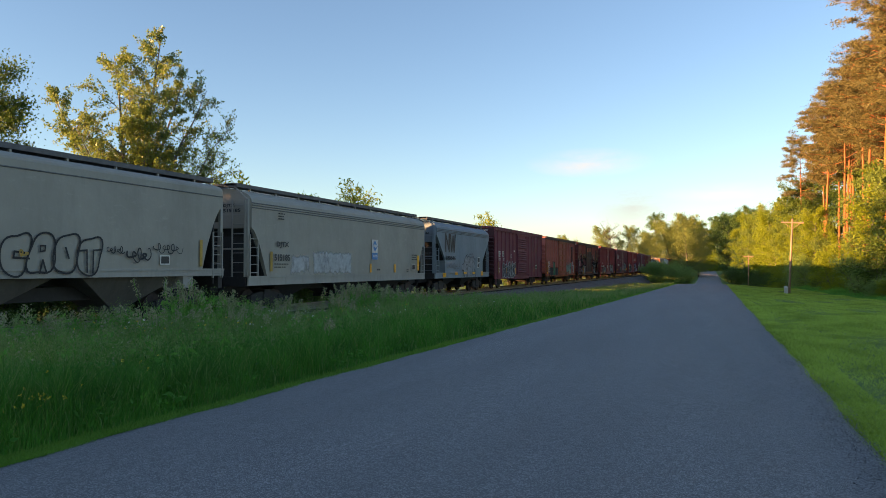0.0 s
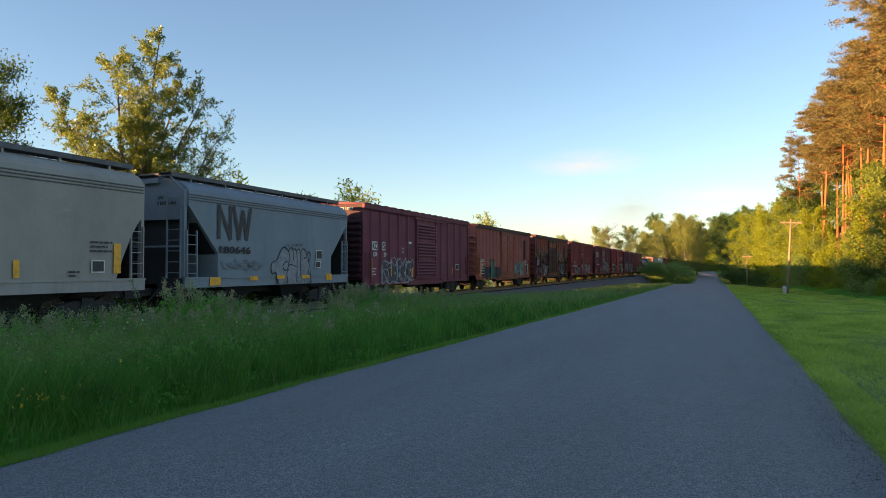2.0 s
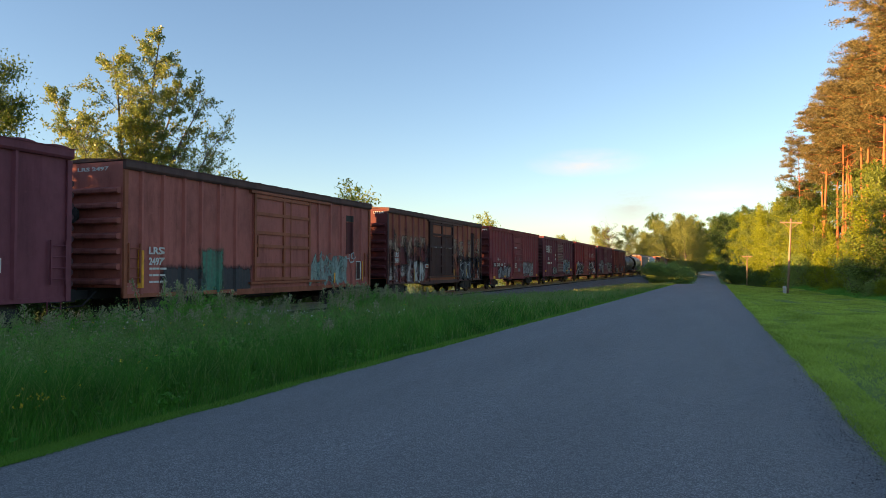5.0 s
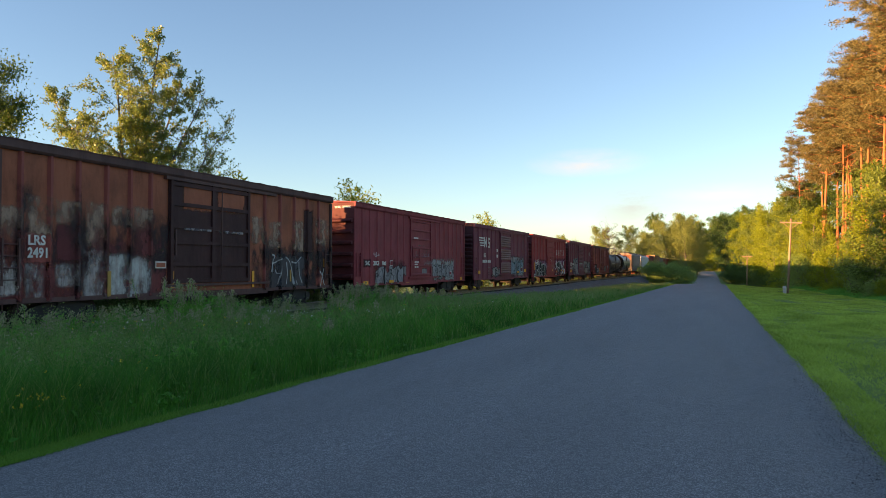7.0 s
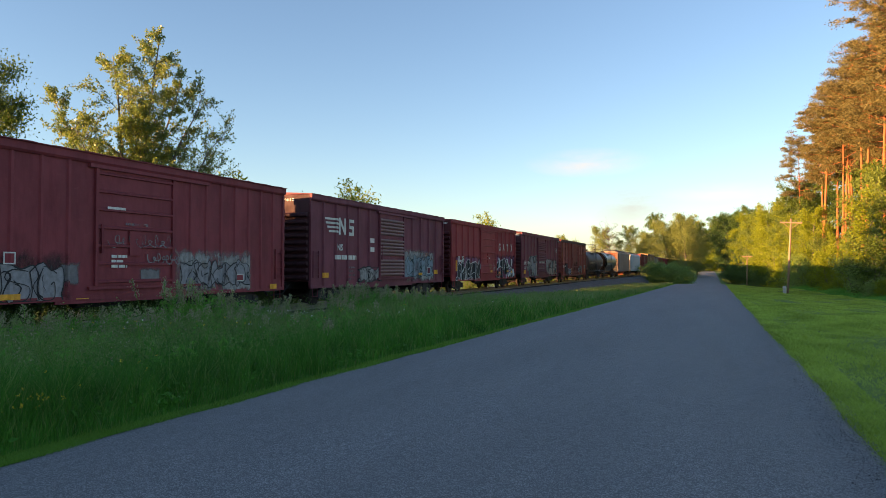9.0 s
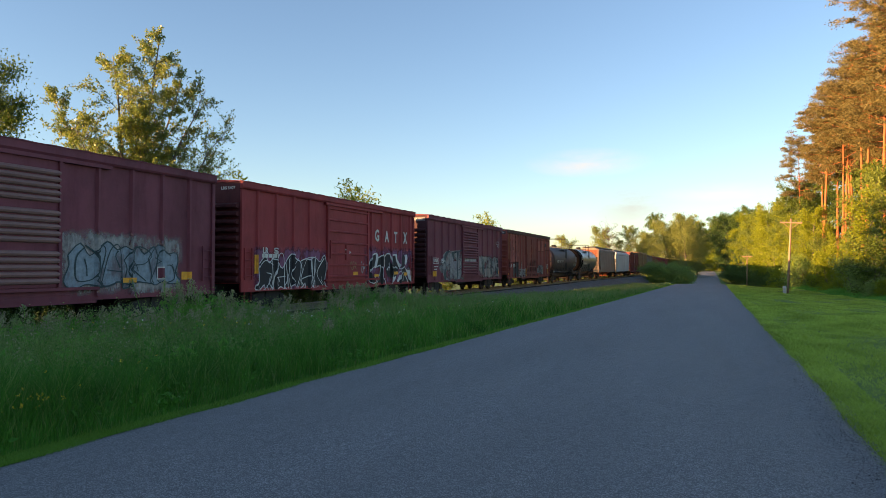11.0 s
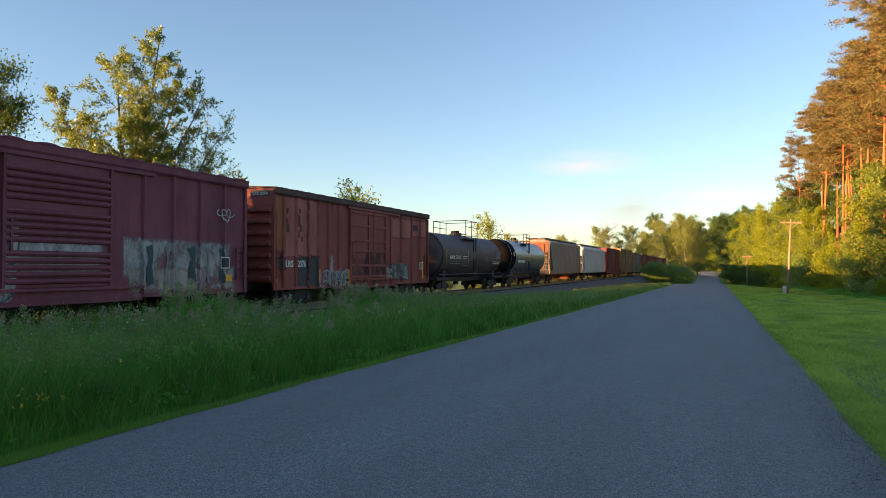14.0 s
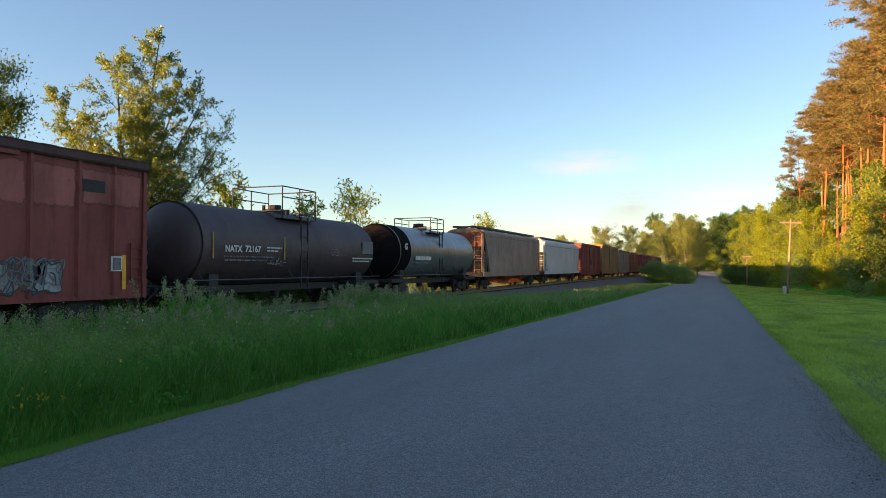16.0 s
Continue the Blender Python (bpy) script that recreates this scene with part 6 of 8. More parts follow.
    sprayed(car, o, "graffiti_sign", "spray_black", 0.016, 0.0, [(13.74, 1.73), (14.08, 2.28), (14.39, 2.32), (14.33, 1.73), (14.47, 1.52), (14.65, 1.18), (14.97, 0.86), (14.44, 0.79), (13.63, 0.82), (13.44, 1.05), (13.81, 1.27)])
    sprayed(car, o, "graffiti_highlight", "spray_bright", 0.022, 0.0, [(14.32, 2.33), (14.63, 2.35), (14.72, 2.15), (14.57, 1.85), (14.36, 1.82), (14.42, 2.11)])
    sprayed(car, o, "graffiti_highlight", "spray_bright", 0.022, 0.0, [(14.36, 1.67), (14.75, 1.49), (15.0, 1.49), (15.15, 1.17), (15.26, 0.91), (15.08, 0.79), (14.82, 1.13), (14.68, 1.33)])
    sprayed(car, o, "graffiti_highlight", "spray_bright", 0.022, 0.0, [(13.62, 1.2), (13.86, 1.3), (13.81, 1.1), (13.55, 0.88), (13.38, 0.95)])
    sprayed(car, o, "graffiti_highlight", "spray_bright", 0.022, 0.0, [(12.72, 1.29), (12.92, 1.12), (13.22, 1.21), (13.16, 1.04), (12.87, 0.86), (12.67, 0.97)])
    sprayed(car, o, "graffiti_sign", "spray_black", 0.016, 0.0, [(9.85, 1.41), (10.14, 1.84), (10.46, 2.21), (10.84, 2.28), (10.69, 1.71), (10.36, 1.62), (10.19, 1.43), (10.54, 1.21), (10.77, 0.92), (10.28, 0.93), (9.98, 1.14)])
    sprayed(car, o, "graffiti_highlight", "spray_bright", 0.022, 0.0, [(10.84, 2.32), (11.02, 2.31), (11.12, 2.12), (10.89, 1.67), (10.67, 1.67), (10.84, 2.08)])
    sprayed(car, o, "graffiti_sign", "spray_black", 0.016, 0.0, [(11.12, 2.1), (11.71, 2.27), (11.74, 1.71), (11.46, 1.22), (11.8, 1.04), (11.88, 0.79), (10.9, 0.86), (11.27, 1.19), (11.36, 1.64), (10.98, 1.64)])
    sprayed(car, o, "graffiti_sign", "spray_black", 0.016, 0.0, [(11.83, 2.15), (12.03, 2.32), (12.44, 2.31), (12.6, 1.71), (12.77, 1.16), (12.2, 1.21), (11.89, 1.71)])
    sprayed(car, o, "graffiti_stroke", "spray_bright", 0.028, 0.055, [(10.86, 0.9), (10.37, 0.86), (9.98, 1.09), (9.81, 1.38), (10.1, 1.84), (10.44, 2.24), (10.93, 2.34), (11.12, 2.15), (11.68, 2.32), (11.81, 2.19), (12.06, 2.35), (12.49, 2.35)])
    sprayed(car, o, "graffiti_stroke", "spray_bright", 0.028, 0.055, [(11.81, 2.19), (11.79, 1.71), (11.51, 1.24), (11.85, 1.04), (12.0, 0.75)])
    sprayed(car, o, "graffiti_stroke", "spray_bright", 0.028, 0.055, [(10.19, 1.44), (10.36, 1.64), (10.85, 1.67), (11.17, 1.74), (11.36, 1.71), (11.22, 1.23), (10.91, 0.83)])
    sprayed(car, o, "graffiti_stroke", "spray_bright", 0.028, 0.055, [(12.49, 2.35), (12.71, 1.71), (12.88, 1.07), (12.51, 0.73)])
    worn_patch(car, 52, MAT["orange_spray"], o + 14.85, o + 15.45, 0.85, 1.55, 0.16)
    worn_patch(car, 53, MAT["purple_haze"], o + 14.2, o + 15.3, 1.4, 2.5, 0.3)
    for path in ([(12.75, 1.75), (12.95, 1.62), (13.15, 1.68), (13.4, 1.6)], [(13.62, 1.62), (13.9, 1.55), (14.1, 1.62), (14.35, 1.7)], [(13.55, 1.3), (13.75, 1.45), (14.0, 1.38), (14.15, 1.18), (14.1, 0.92)],
                 [(14.2, 1.42), (14.4, 1.2), (14.6, 1.05), (14.75, 0.85)], [(13.05, 1.25), (13.25, 1.42), (13.45, 1.38)], [(12.1, 1.5), (12.3, 1.68), (12.45, 1.62)], [(12.35, 1.9), (12.38, 1.72), (12.33, 1.5)],
                 [(10.72, 1.2), (10.85, 1.05), (10.95, 0.9)], [(11.45, 1.7), (11.55, 1.5), (11.5, 1.25)]):
        sprayed(car, o, "graffiti_stroke", "spray_bright", 0.030, 0.06, path)
    graffiti(car, 54, 0.0, o + 1.07, o + 5.82, 0.66, 2.15, 5, MAT["spray_black"], MAT["spray_bright"], 0.036, "", MAT["purple_haze"], 0.22)
    decal(car, "yellow_reflector", YELLOW, 0.02, o + 8.32, o + 8.80, 1.29, 1.45)
    decal(car, "yellow_reflector", YELLOW, 0.03, o + 10.60, o + 11.09, 1.19, 1.32)
    decal(car, "yellow_reflector", YELLOW, 0.03, o + 12.89, o + 13.42, 1.28, 1.43)
    decal(car, "yellow_reflector", YELLOW, 0.03, o + 14.16, o + 14.61, 1.21, 1.38)
    scrawl(car, 56, 0.012, o + 8.11, o + 8.69, 1.55, 1.98, 9, MAT["spray_tan"], 0.06)
    worn_patch(car, 59, MAT["pale"], o + 14.75, o + 15.07, 0.95, 1.56, 0.14)
    scrawl(car, 57, 0.012, o + 9.16, o + 9.46, 1.37, 1.97, 8, MAT["spray_pale"], 0.06)
    decal(car, "door_streak", WHITE, 0.02, o + 7.55, o + 8.05, 2.44, 2.50)
    scrawl(car, 58, 0.012, o + 7.64, o + 8.05, 2.28, 2.42, 9, WHITE, 0.04)
    decal(car, "yellow_stripe", YELLOW, 0.0, o + 0.82, o + 0.96, 1.42, 2.12)
    car, o, F = C["J"][:3]
    outline_box(car, 0.001, o + 0.90, o + 1.83, 1.88, 2.24, P["plum"])
    letters(car, "IANR", o + 0.97, o + 1.75, 1.95, 2.17, MAT["white"])
    letters(car, "15214", o + 2.20, o + 2.93, 1.95, 2.20, MAT["white"])
    decal(car, "yellow_reflector", YELLOW, 0.005, o + 0.86, o + 1.32, 1.11, 1.42)
    sprayed(car, o, "graffiti_ground", "pale", 0.014, 0.0, [(1.87, 1.75), (2.33, 2.28), (2.84, 2.52), (3.37, 2.74), (4.06, 2.72), (5.22, 2.77), (6.49, 2.8), (6.54, 1.73), (6.47, 1.07), (6.14, 0.75), (4.74, 0.74), (3.46, 0.7), (3.01, 0.75), (2.71, 1.14), (2.15, 1.44)], "pale grey sprayed signs with teal edges")
    sprayed(car, o, "graffiti_shade", "teal_dark", 0.022, 0.0, [(2.93, 2.45), (3.19, 2.65), (3.68, 2.67), (3.38, 2.5), (3.14, 2.2), (3.03, 1.72), (3.15, 1.23), (3.1, 0.75), (2.92, 0.76), (2.8, 1.33), (2.94, 1.72), (2.76, 2.1)])
    sprayed(car, o, "graffiti_shade", "teal_dark", 0.022, 0.0, [(4.32, 2.65), (5.05, 2.72), (4.71, 2.55), (4.49, 2.17), (4.32, 2.33), (4.12, 2.57)])
    sprayed(car, o, "graffiti_shade", "teal_dark", 0.022, 0.0, [(5.12, 2.68), (5.47, 2.72), (5.4, 2.36), (5.34, 1.72), (5.42, 1.09), (5.24, 0.89), (5.17, 1.51), (5.23, 2.14)])
    sprayed(car, o, "graffiti_shade", "spray_silver", 0.018, 0.0, [(3.87, 2.56), (4.32, 2.53), (4.45, 2.13), (4.33, 1.62), (4.07, 1.72), (3.87, 2.22)])
    sprayed(car, o, "graffiti_shade", "spray_silver", 0.018, 0.0, [(4.49, 2.03), (5.13, 2.04), (5.06, 1.52), (4.46, 1.52)])
    sprayed(car, o, "graffiti_stroke", "teal_dark", 0.026, 0.05, [(3.29, 1.72), (3.6, 1.82), (3.91, 1.72), (4.01, 1.42), (3.76, 1.12), (3.64, 0.73)])
    sprayed(car, o, "graffiti_stroke", "teal_dark", 0.026, 0.05, [(3.21, 1.56), (3.51, 1.48), (3.88, 1.52)])
    sprayed(car, o, "graffiti_stroke", "teal_dark", 0.026, 0.05, [(5.47, 2.19), (5.94, 2.11), (5.98, 1.83), (5.62, 1.64), (5.48, 1.47), (6.5, 1.77)])
    sprayed(car, o, "graffiti_stroke", "teal_dark", 0.026, 0.05, [(5.58, 2.7), (6.49, 2.76), (6.54, 2.06)])
    sprayed(car, o, "graffiti_stroke", "teal_dark", 0.026, 0.05, [(4.3, 1.11), (4.73, 0.86), (5.42, 0.71), (6.14, 0.82), (6.51, 1.07)])
    worn_patch(car, 63, MAT["pale"], o + 6.51, o + 9.16, 1.48, 2.29, 0.14)
    worn_patch(car, 64, MAT["pale"], o + 9.9, o + 14.6, 1.35, 2.45, 0.16)
    worn_patch(car, 65, MAT["beige"], o + 10.1, o + 14.9, 0.95, 1.60, 0.16)
    for y, w, mat in ((10.55, 0.12, "teal_pale"), (10.9, 0.22, "teal_dark"), (11.6, 0.10, "greypatch"), (12.0, 0.12, "teal_pale"), (12.75, 0.26, "teal_dark"), (13.5, 0.10, "greypatch"), (14.2, 0.14, "teal_dark")):
        sprayed(car, o, "graffiti_stroke", mat, 0.028, w, [(y - 0.05, 2.30), (y + 0.04, 1.95), (y - 0.03, 1.55), (y + 0.05, 1.12)], "faded upright sprayed stroke")
    scrawl(car, 66, 0.012, o + 13.97, o + 14.74, 3.21, 3.75, 8, MAT["spray_white"], 0.045)
    outline_box(car, 0.001, o + 14.15, o + 14.62, 1.61, 2.01, BLACK)
    decal(car, "yellow_reflector", YELLOW, 0.005, o + 14.32, o + 14.74, 1.17, 1.39)
    bars(car, 0.002, o + 1.05, o + 1.71, 1.73, 2, WHITE, 0.06, 0.16)
    car, o, F = C["K"][:3]
    worn_patch(car, 92, MAT["old_soot"], o + 6.28, o + 10.04, 0.91, 2.21, 0.38)
    letters(car, "LRS", o + 0.82, o + 1.36, 1.66, 1.93, MAT["white"])
    letters(car, "2376", o + 1.69, o + 2.30, 1.66, 1.94, MAT["white"])
    worn_patch(car, 67, MAT["darkpatch"], o + 0.23, o + 0.80, 1.64, 2.03, 0.18)
    worn_patch(car, 68, MAT["darkpatch"], o + 1.75, o + 2.45, 0.72, 2.06, 0.18)
    worn_patch(car, 69, MAT["darkpatch"], o + 2.60, o + 3.31, 0.73, 2.07, 0.18)
    worn_patch(car, 70, P["rusty"], o + 0.13, o + 0.77, 2.25, 4.43)
    worn_patch(car, 71, P["pink"], o + 0.85, o + 1.58, 2.08, 4.45)
    worn_patch(car, 72, P["pink"], o + 1.72, o + 2.42, 2.14, 4.47)
    worn_patch(car, 73, P["pink"], o + 2.57, o + 3.25, 2.15, 4.48)
    worn_patch(car, 74, P["pink"], o + 10.65, o + 11.71, 3.24, 4.28)
    worn_patch(car, 75, P["pink"], o + 11.93, o + 13.20, 3.25, 4.28)
    worn_patch(car, 76, P["pink"], o + 13.44, o + 15.48, 3.40, 4.30)
    graffiti(car, 77, 0.0, o + 3.60, o + 5.90, 0.72, 1.60, 4, MAT["spray_thin"], MAT["pale"], 0.05)
    worn_patch(car, 82, MAT["pale"], o + 4.30, o + 4.62, 1.35, 2.13, 0.10)
    graffiti(car, 79, 0.0, o + 10.04, o + 12.73, 0.96, 1.87, 4, MAT["pale"], MAT["teal_dark"], 0.04)
    decal(car, "yellow_stripe", YELLOW, 0.004, o + 0.13, o + 0.26, 1.07, 1.60)
    decal(car, "yellow_stripe", YELLOW, 0.004, o + 3.34, o + 3.47, 1.00, 1.56)
    decal(car, "yellow_stripe", YELLOW, 0.004, o + 5.93, o + 6.09, 0.93, 1.55)
    for y, z, r in ((0.98, 3.9, 0.10), (1.02, 3.2, 0.12), (1.78, 3.55, 0.22), (1.95, 3.25, 0.12), (1.88, 3.95, 0.10), (2.05, 2.8, 0.08), (0.95, 3.5, 0.08), (1.8, 3.0, 0.10)):
        worn_patch(car, 80, P["grimydoor"], o + y - r * 0.6, o + y + r * 0.6, z - r, z + r, 0.06)
    # painted dark of a recess, flat on the side
    decal(car, "opening_shade", MAT["under"], -0.02, o + 13.43, o + 14.20, 3.70, 4.04)
    outline_box(car, 0.001, o + 14.40, o + 14.80, 1.54, 1.96, MAT["greypatch"])
    decal(car, "yellow_stripe", YELLOW, 0.004, o + 14.80, o + 14.95, 1.02, 2.00)
    graffiti(car, 81, 0.0, o + 11.21, o + 12.78, 1.20, 1.91, 3, MAT["pale"], MAT["greypatch"], 0.04)
    # decal with a diamond
    car, o, F = C["B"][:3]
    cy, cz = o + 10.04, 2.71
    painted(car, "decal_diamond", [[(cy - 0.28, cz), (cy, cz - 0.29), (cy + 0.28, cz), (cy, cz + 0.29)]], MAT["blue"], 0.04)
    painted(car, "decal_bars", [rect(cy - 0.19 + 0.10 * i, cy - 0.115 + 0.10 * i, cz - 0.08 + 0.02 * (i % 2), cz + 0.07) for i in range(4)], WHITE, 0.045)
    painted(car, "decal_bars", [rect(cy - 0.24, cy + 0.24, cz - 0.47 - 0.08 * i, cz - 0.44 - 0.08 * i) for i in range(2)], WHITE, 0.045)
    car, o, F = C["C"][:3]
    zigzag_sign(car, o + 1.54, o + 3.36, 2.67, 3.74)
    car, o, F = C["H"][:3]
    striped_sign(car, o + 1.14, o + 3.88, 3.12, 3.88)
    for key, words, back, x0, x1 in (("D", "KCS 13929", None, 0.12, 0.95), ("E", "LRS 2497", None, -0.3, 0.9), ("F", "LRS 2491", None, 0.66, 1.26), ("G", "SNC 20306", None, 0.40, 1.26), ("H", "NS 407412", None, -0.6, 0.7),
                             ("I", "LRS 5407", None, 0.6, 1.22), ("J", "IANR 15214", MAT["greypatch"], 0.5, 1.2), ("K", "LRS 2376", BLACK, 0.5, 1.2)):
        end_letters(C[key][0], C[key][1], words, x0, x1, 4.46, 4.58, back)
    # tank lettering
    car, o, F = C["L"][:3]
    letters(car, "NATX", o + 2.0, o + 2.94, 2.19, 2.43, WHITE)
    letters(car, "72167", o + 3.11, o + 4.06, 2.20, 2.45, WHITE)
    bars(car, 0.0, o + 4.45, o + 5.42, 2.42, 2, WHITE, 0.05, 0.12)
    bars(car, 0.0, o + 1.95, o + 5.0, 2.06, 2, MAT["spray_thin"], 0.05, 0.13)
    bars(car, 0.0, o + 9.2, o + 10.5, 2.48, 3, MAT["spray_thin"], 0.05, 0.13)
    decal(car, "grey_patch", MAT["greypatch"], 0.0, o + 12.2, o + 13.3, 2.3, 2.9)
    bars(car, 0.0, o + 11.2, o + 13.3, 2.1, 2, WHITE, 0.05, 0.13)
    for y in (1.35, 5.6):
        decal(car, "yellow_stripe", MAT["dull_yellow"], 0.0, o + y, o + y + 0.07, 1.95, 2.85)
    scrawl(car, 90, 0.006, o + 4.5, o + 5.6, 1.7, 2.05, 9, MAT["spray_thin"], 0.04)
    car, o, F = C["M"][:3]
    letters(car, "G", o + 1.35, o + 1.75, 2.62, 2.98, WHITE)
    bars(car, 0.0, o + 2.9, o + 5.2, 2.3, 1, WHITE, 0.22, 0.3)
    bars(car, 0.0, o + 2.9, o + 5.0, 1.95, 1, MAT["spray_thin"], 0.07, 0.2)
    # small marks on the hopper ends
    for key in ("A", "B", "C"):
        car, o, F = C[key][:3]
        rows = {"B": ("DJTX", "515185"), "C": ("NW", "180646")}.get(key)
        if rows:
            for words, z in zip(rows, (3.86, 3.68)):
                end_letters(car, o + 0.115, words, 0.25, 0.25 + 0.13 * len(words), z, z + 0.13, None, BLACK)


mark_cars()
# ---------------------------------------------------------------- trees


def leaf_quads(rng, centres, length, width, droop=0.0, flat=0.0):
    n = len(centres)
    d = rng.normal(size=(n, 3))
    d[:, 2] = d[:, 2] * (1 - flat) - droop
    d /= np.linalg.norm(d, axis=1)[:, None]
    s = np.cross(d, rng.normal(size=(n, 3)))
    s /= np.linalg.norm(s, axis=1)[:, None] + 1e-9
    l = length * rng.uniform(0.6, 1.25, (n, 1))
    w = width * rng.uniform(0.6, 1.25, (n, 1))
    V = np.stack([centres - d * l / 2, centres + s * w / 2 + d * l * 0.05, centres + d * l / 2, centres - s * w / 2 + d * l * 0.05], 1).reshape(-1, 3)
    return V, np.arange(4 * n).reshape(-1, 4)


def bent(rng, p, d, length, n, wobble, lift=0.0):
    pts = [np.array(p, float)]
    d = np.array(d, float)
    d /= np.linalg.norm(d)
    for _ in range(n):
        d = d + rng.normal(0, wobble, 3) + np.array([0, 0, lift])
        d /= np.linalg.norm(d)
        pts.append(pts[-1] + d * length / n)
    return pts


def broadleaf(seed, H, R, base=0.2, limbs=18, twigs=6, leaves=9000, size=0.17, spread=0.42, trunk_r=0.2, droop=0.5, bark="bark", leaf="leaf",
              top=0.35, rise=0.75, stems=1, narrow=0.55, leans=None, heights=None):
    """Trunk and crown meshes of a broad-leaved tree."""
    rng = np.random.RandomState(seed)
    wood = Shape()
    ends = []
    for k in range(stems):
        lean = rng.normal(0, 0.05 + 0.16 * (stems > 1), 2)
        if leans:
            lean = leans[k]
        tr = bent(rng, (0.25 * k, 0.2 * k, -0.3), (lean[0], lean[1], 1), H * (heights[k] if heights else 0.98 - 0.13 * k), 8, 0.02 if leans else 0.05)
        rad = [trunk_r * (1 - 0.88 * i / 8) for i in range(9)]
        wood.tube(tr, rad, 8)
        for i in range(limbs // stems):
            h = base + (0.97 - base) * ((i + rng.uniform(0, 1)) / (limbs // stems)) ** 0.9
            j = min(7, int(h * 8))
            p = tr[j] + (tr[j + 1] - tr[j]) * (h * 8 - j)
            prof = (1 - ((h - top) / (1.05 - top)) ** 2) ** 0.5 if h > top else 0.72 + 0.28 * (h - base) / max(0.05, top - base)
            ln = R * max(0.2, prof) * rng.uniform(0.7, 1.12)
            az = i * 2.4 + rng.uniform(-0.5, 0.5)
            up = rise * (0.55 + 0.9 * h)
            b = bent(rng, p, (math.cos(az), math.sin(az), up), ln, 5, 0.16, -0.03)
            r0 = max(0.02, rad[j] * 0.5)
            wood.tube(b, [r0 * (1 - 0.85 * q / 5) for q in range(6)], 5, False)
            for t in range(twigs):
                f = 1.2 + 3.8 * (t + rng.uniform(0, 1)) / twigs
                q = min(4, int(f))
                s = b[q] + (b[q + 1] - b[q]) * (f - q)
                dd = (b[q + 1] - b[q]) / np.linalg.norm(b[q + 1] - b[q]) + rng.normal(0, 0.75, 3)
                tw = bent(rng, s, dd, ln * rng.uniform(0.2, 0.42), 3, 0.25, -0.12 * droop)
                wood.tube(tw, [0.02, 0.014, 0.01, 0.006], 3, False)
                ends.append(tw)
    per = max(4, leaves // len(ends))
    cs = []
    for tw in ends:
        a = rng.uniform(0.1, 1.15, per) * 3
        q = np.clip(a.astype(int), 0, 2)
        tw = np.array(tw)
        c = tw[q] + (tw[q + 1] - tw[q]) * (a - q)[:, None]
        cs.append(c + rng.normal(0, spread * rng.uniform(0.5, 1.2), (per, 3)) * np.array([1, 1, 0.8]))
    V, Q = leaf_quads(rng, np.concatenate(cs), size, size * narrow, droop)
    return wood.mesh("trunk", MAT[bark], True), quads_mesh("crown", V, Q, [MAT[leaf]])


def many_stemmed(seed, tips, limbs, twigs, leaves, size, spread, leaf, side):
    """Trunk and crown of a tree whose stems part near the ground. tips: for each stem its reach along side and across it, its height, its limbs' length and how leafy it is."""
    rng = np.random.RandomState(seed)
    wood, ends = Shape(), []
    side = np.array([side[0], side[1], 0.0])
    across = np.array([-side[1], side[0], 0.0])
    for u, v, H, R, thick in tips:
        k = np.linspace(0, 1, 9)
        tr = [(side * u + across * v) * (q ** 1.5) + np.array([0, 0, -0.3 + (H + 0.3) * q]) + rng.normal(0, 0.06, 3) * (0 < q) for q in k]
        rad = [float(0.20 * (H / 15) * (1 - 0.9 * q)) for q in k]
        wood.tube(tr, rad, 7)
        for i in range(limbs):
            h = 0.30 + 0.69 * ((i + rng.uniform(0, 1)) / limbs) ** 0.9
            j = min(7, int(h * 8))
            p = tr[j] + (tr[j + 1] - tr[j]) * (h * 8 - j)
            ln = R * (1.15 - 0.75 * max(0.0, (h - 0.45) / 0.55) ** 1.6) * rng.uniform(0.55, 1.15)
            az = i * 2.4 + rng.uniform(-0.6, 0.6)
            b = bent(rng, p, (math.cos(az), math.sin(az), 0.75 + 0.5 * h), ln, 5, 0.16, -0.03)
            wood.tube(b, [max(0.02, rad[j] * 0.45) * (1 - 0.85 * q / 5) for q in range(6)], 5, False)
            for t in range(twigs):
                f = 1.0 + 4.0 * (t + rng.uniform(0, 1)) / twigs
                q = min(4, int(f))
                d = b[q + 1] - b[q]
                tw = bent(rng, b[q] + d * (f - q), d / np.linalg.norm(d) + rng.normal(0, 0.45, 3), (0.35 + 0.25 * ln) * rng.uniform(0.7, 1.6), 4, 0.14, -0.05)
                wood.tube(tw, [0.016, 0.013, 0.010, 0.007, 0.004], 3, False)
                ends.append((np.array(tw), thick))
    share = leaves / sum(k for _, k in ends)
    cs = []
    for tw, thick in ends:
        per = max(3, int(share * thick))
        a = rng.uniform(0.0, 1.05, per) * 4
        q = np.clip(a.astype(int), 0, 3)
        cs.append(tw[q] + (tw[q + 1] - tw[q]) * (a - q)[:, None] + rng.normal(0, 1, (per, 3)) * spread * (1.3 - 0.22 * a)[:, None])
    V, Q = leaf_quads(rng, np.concatenate(cs), size, size * 0.6, 0.55)
    return wood.mesh("trunk", MAT["bark"], True), quads_mesh("crown", V, Q, [MAT[leaf]])


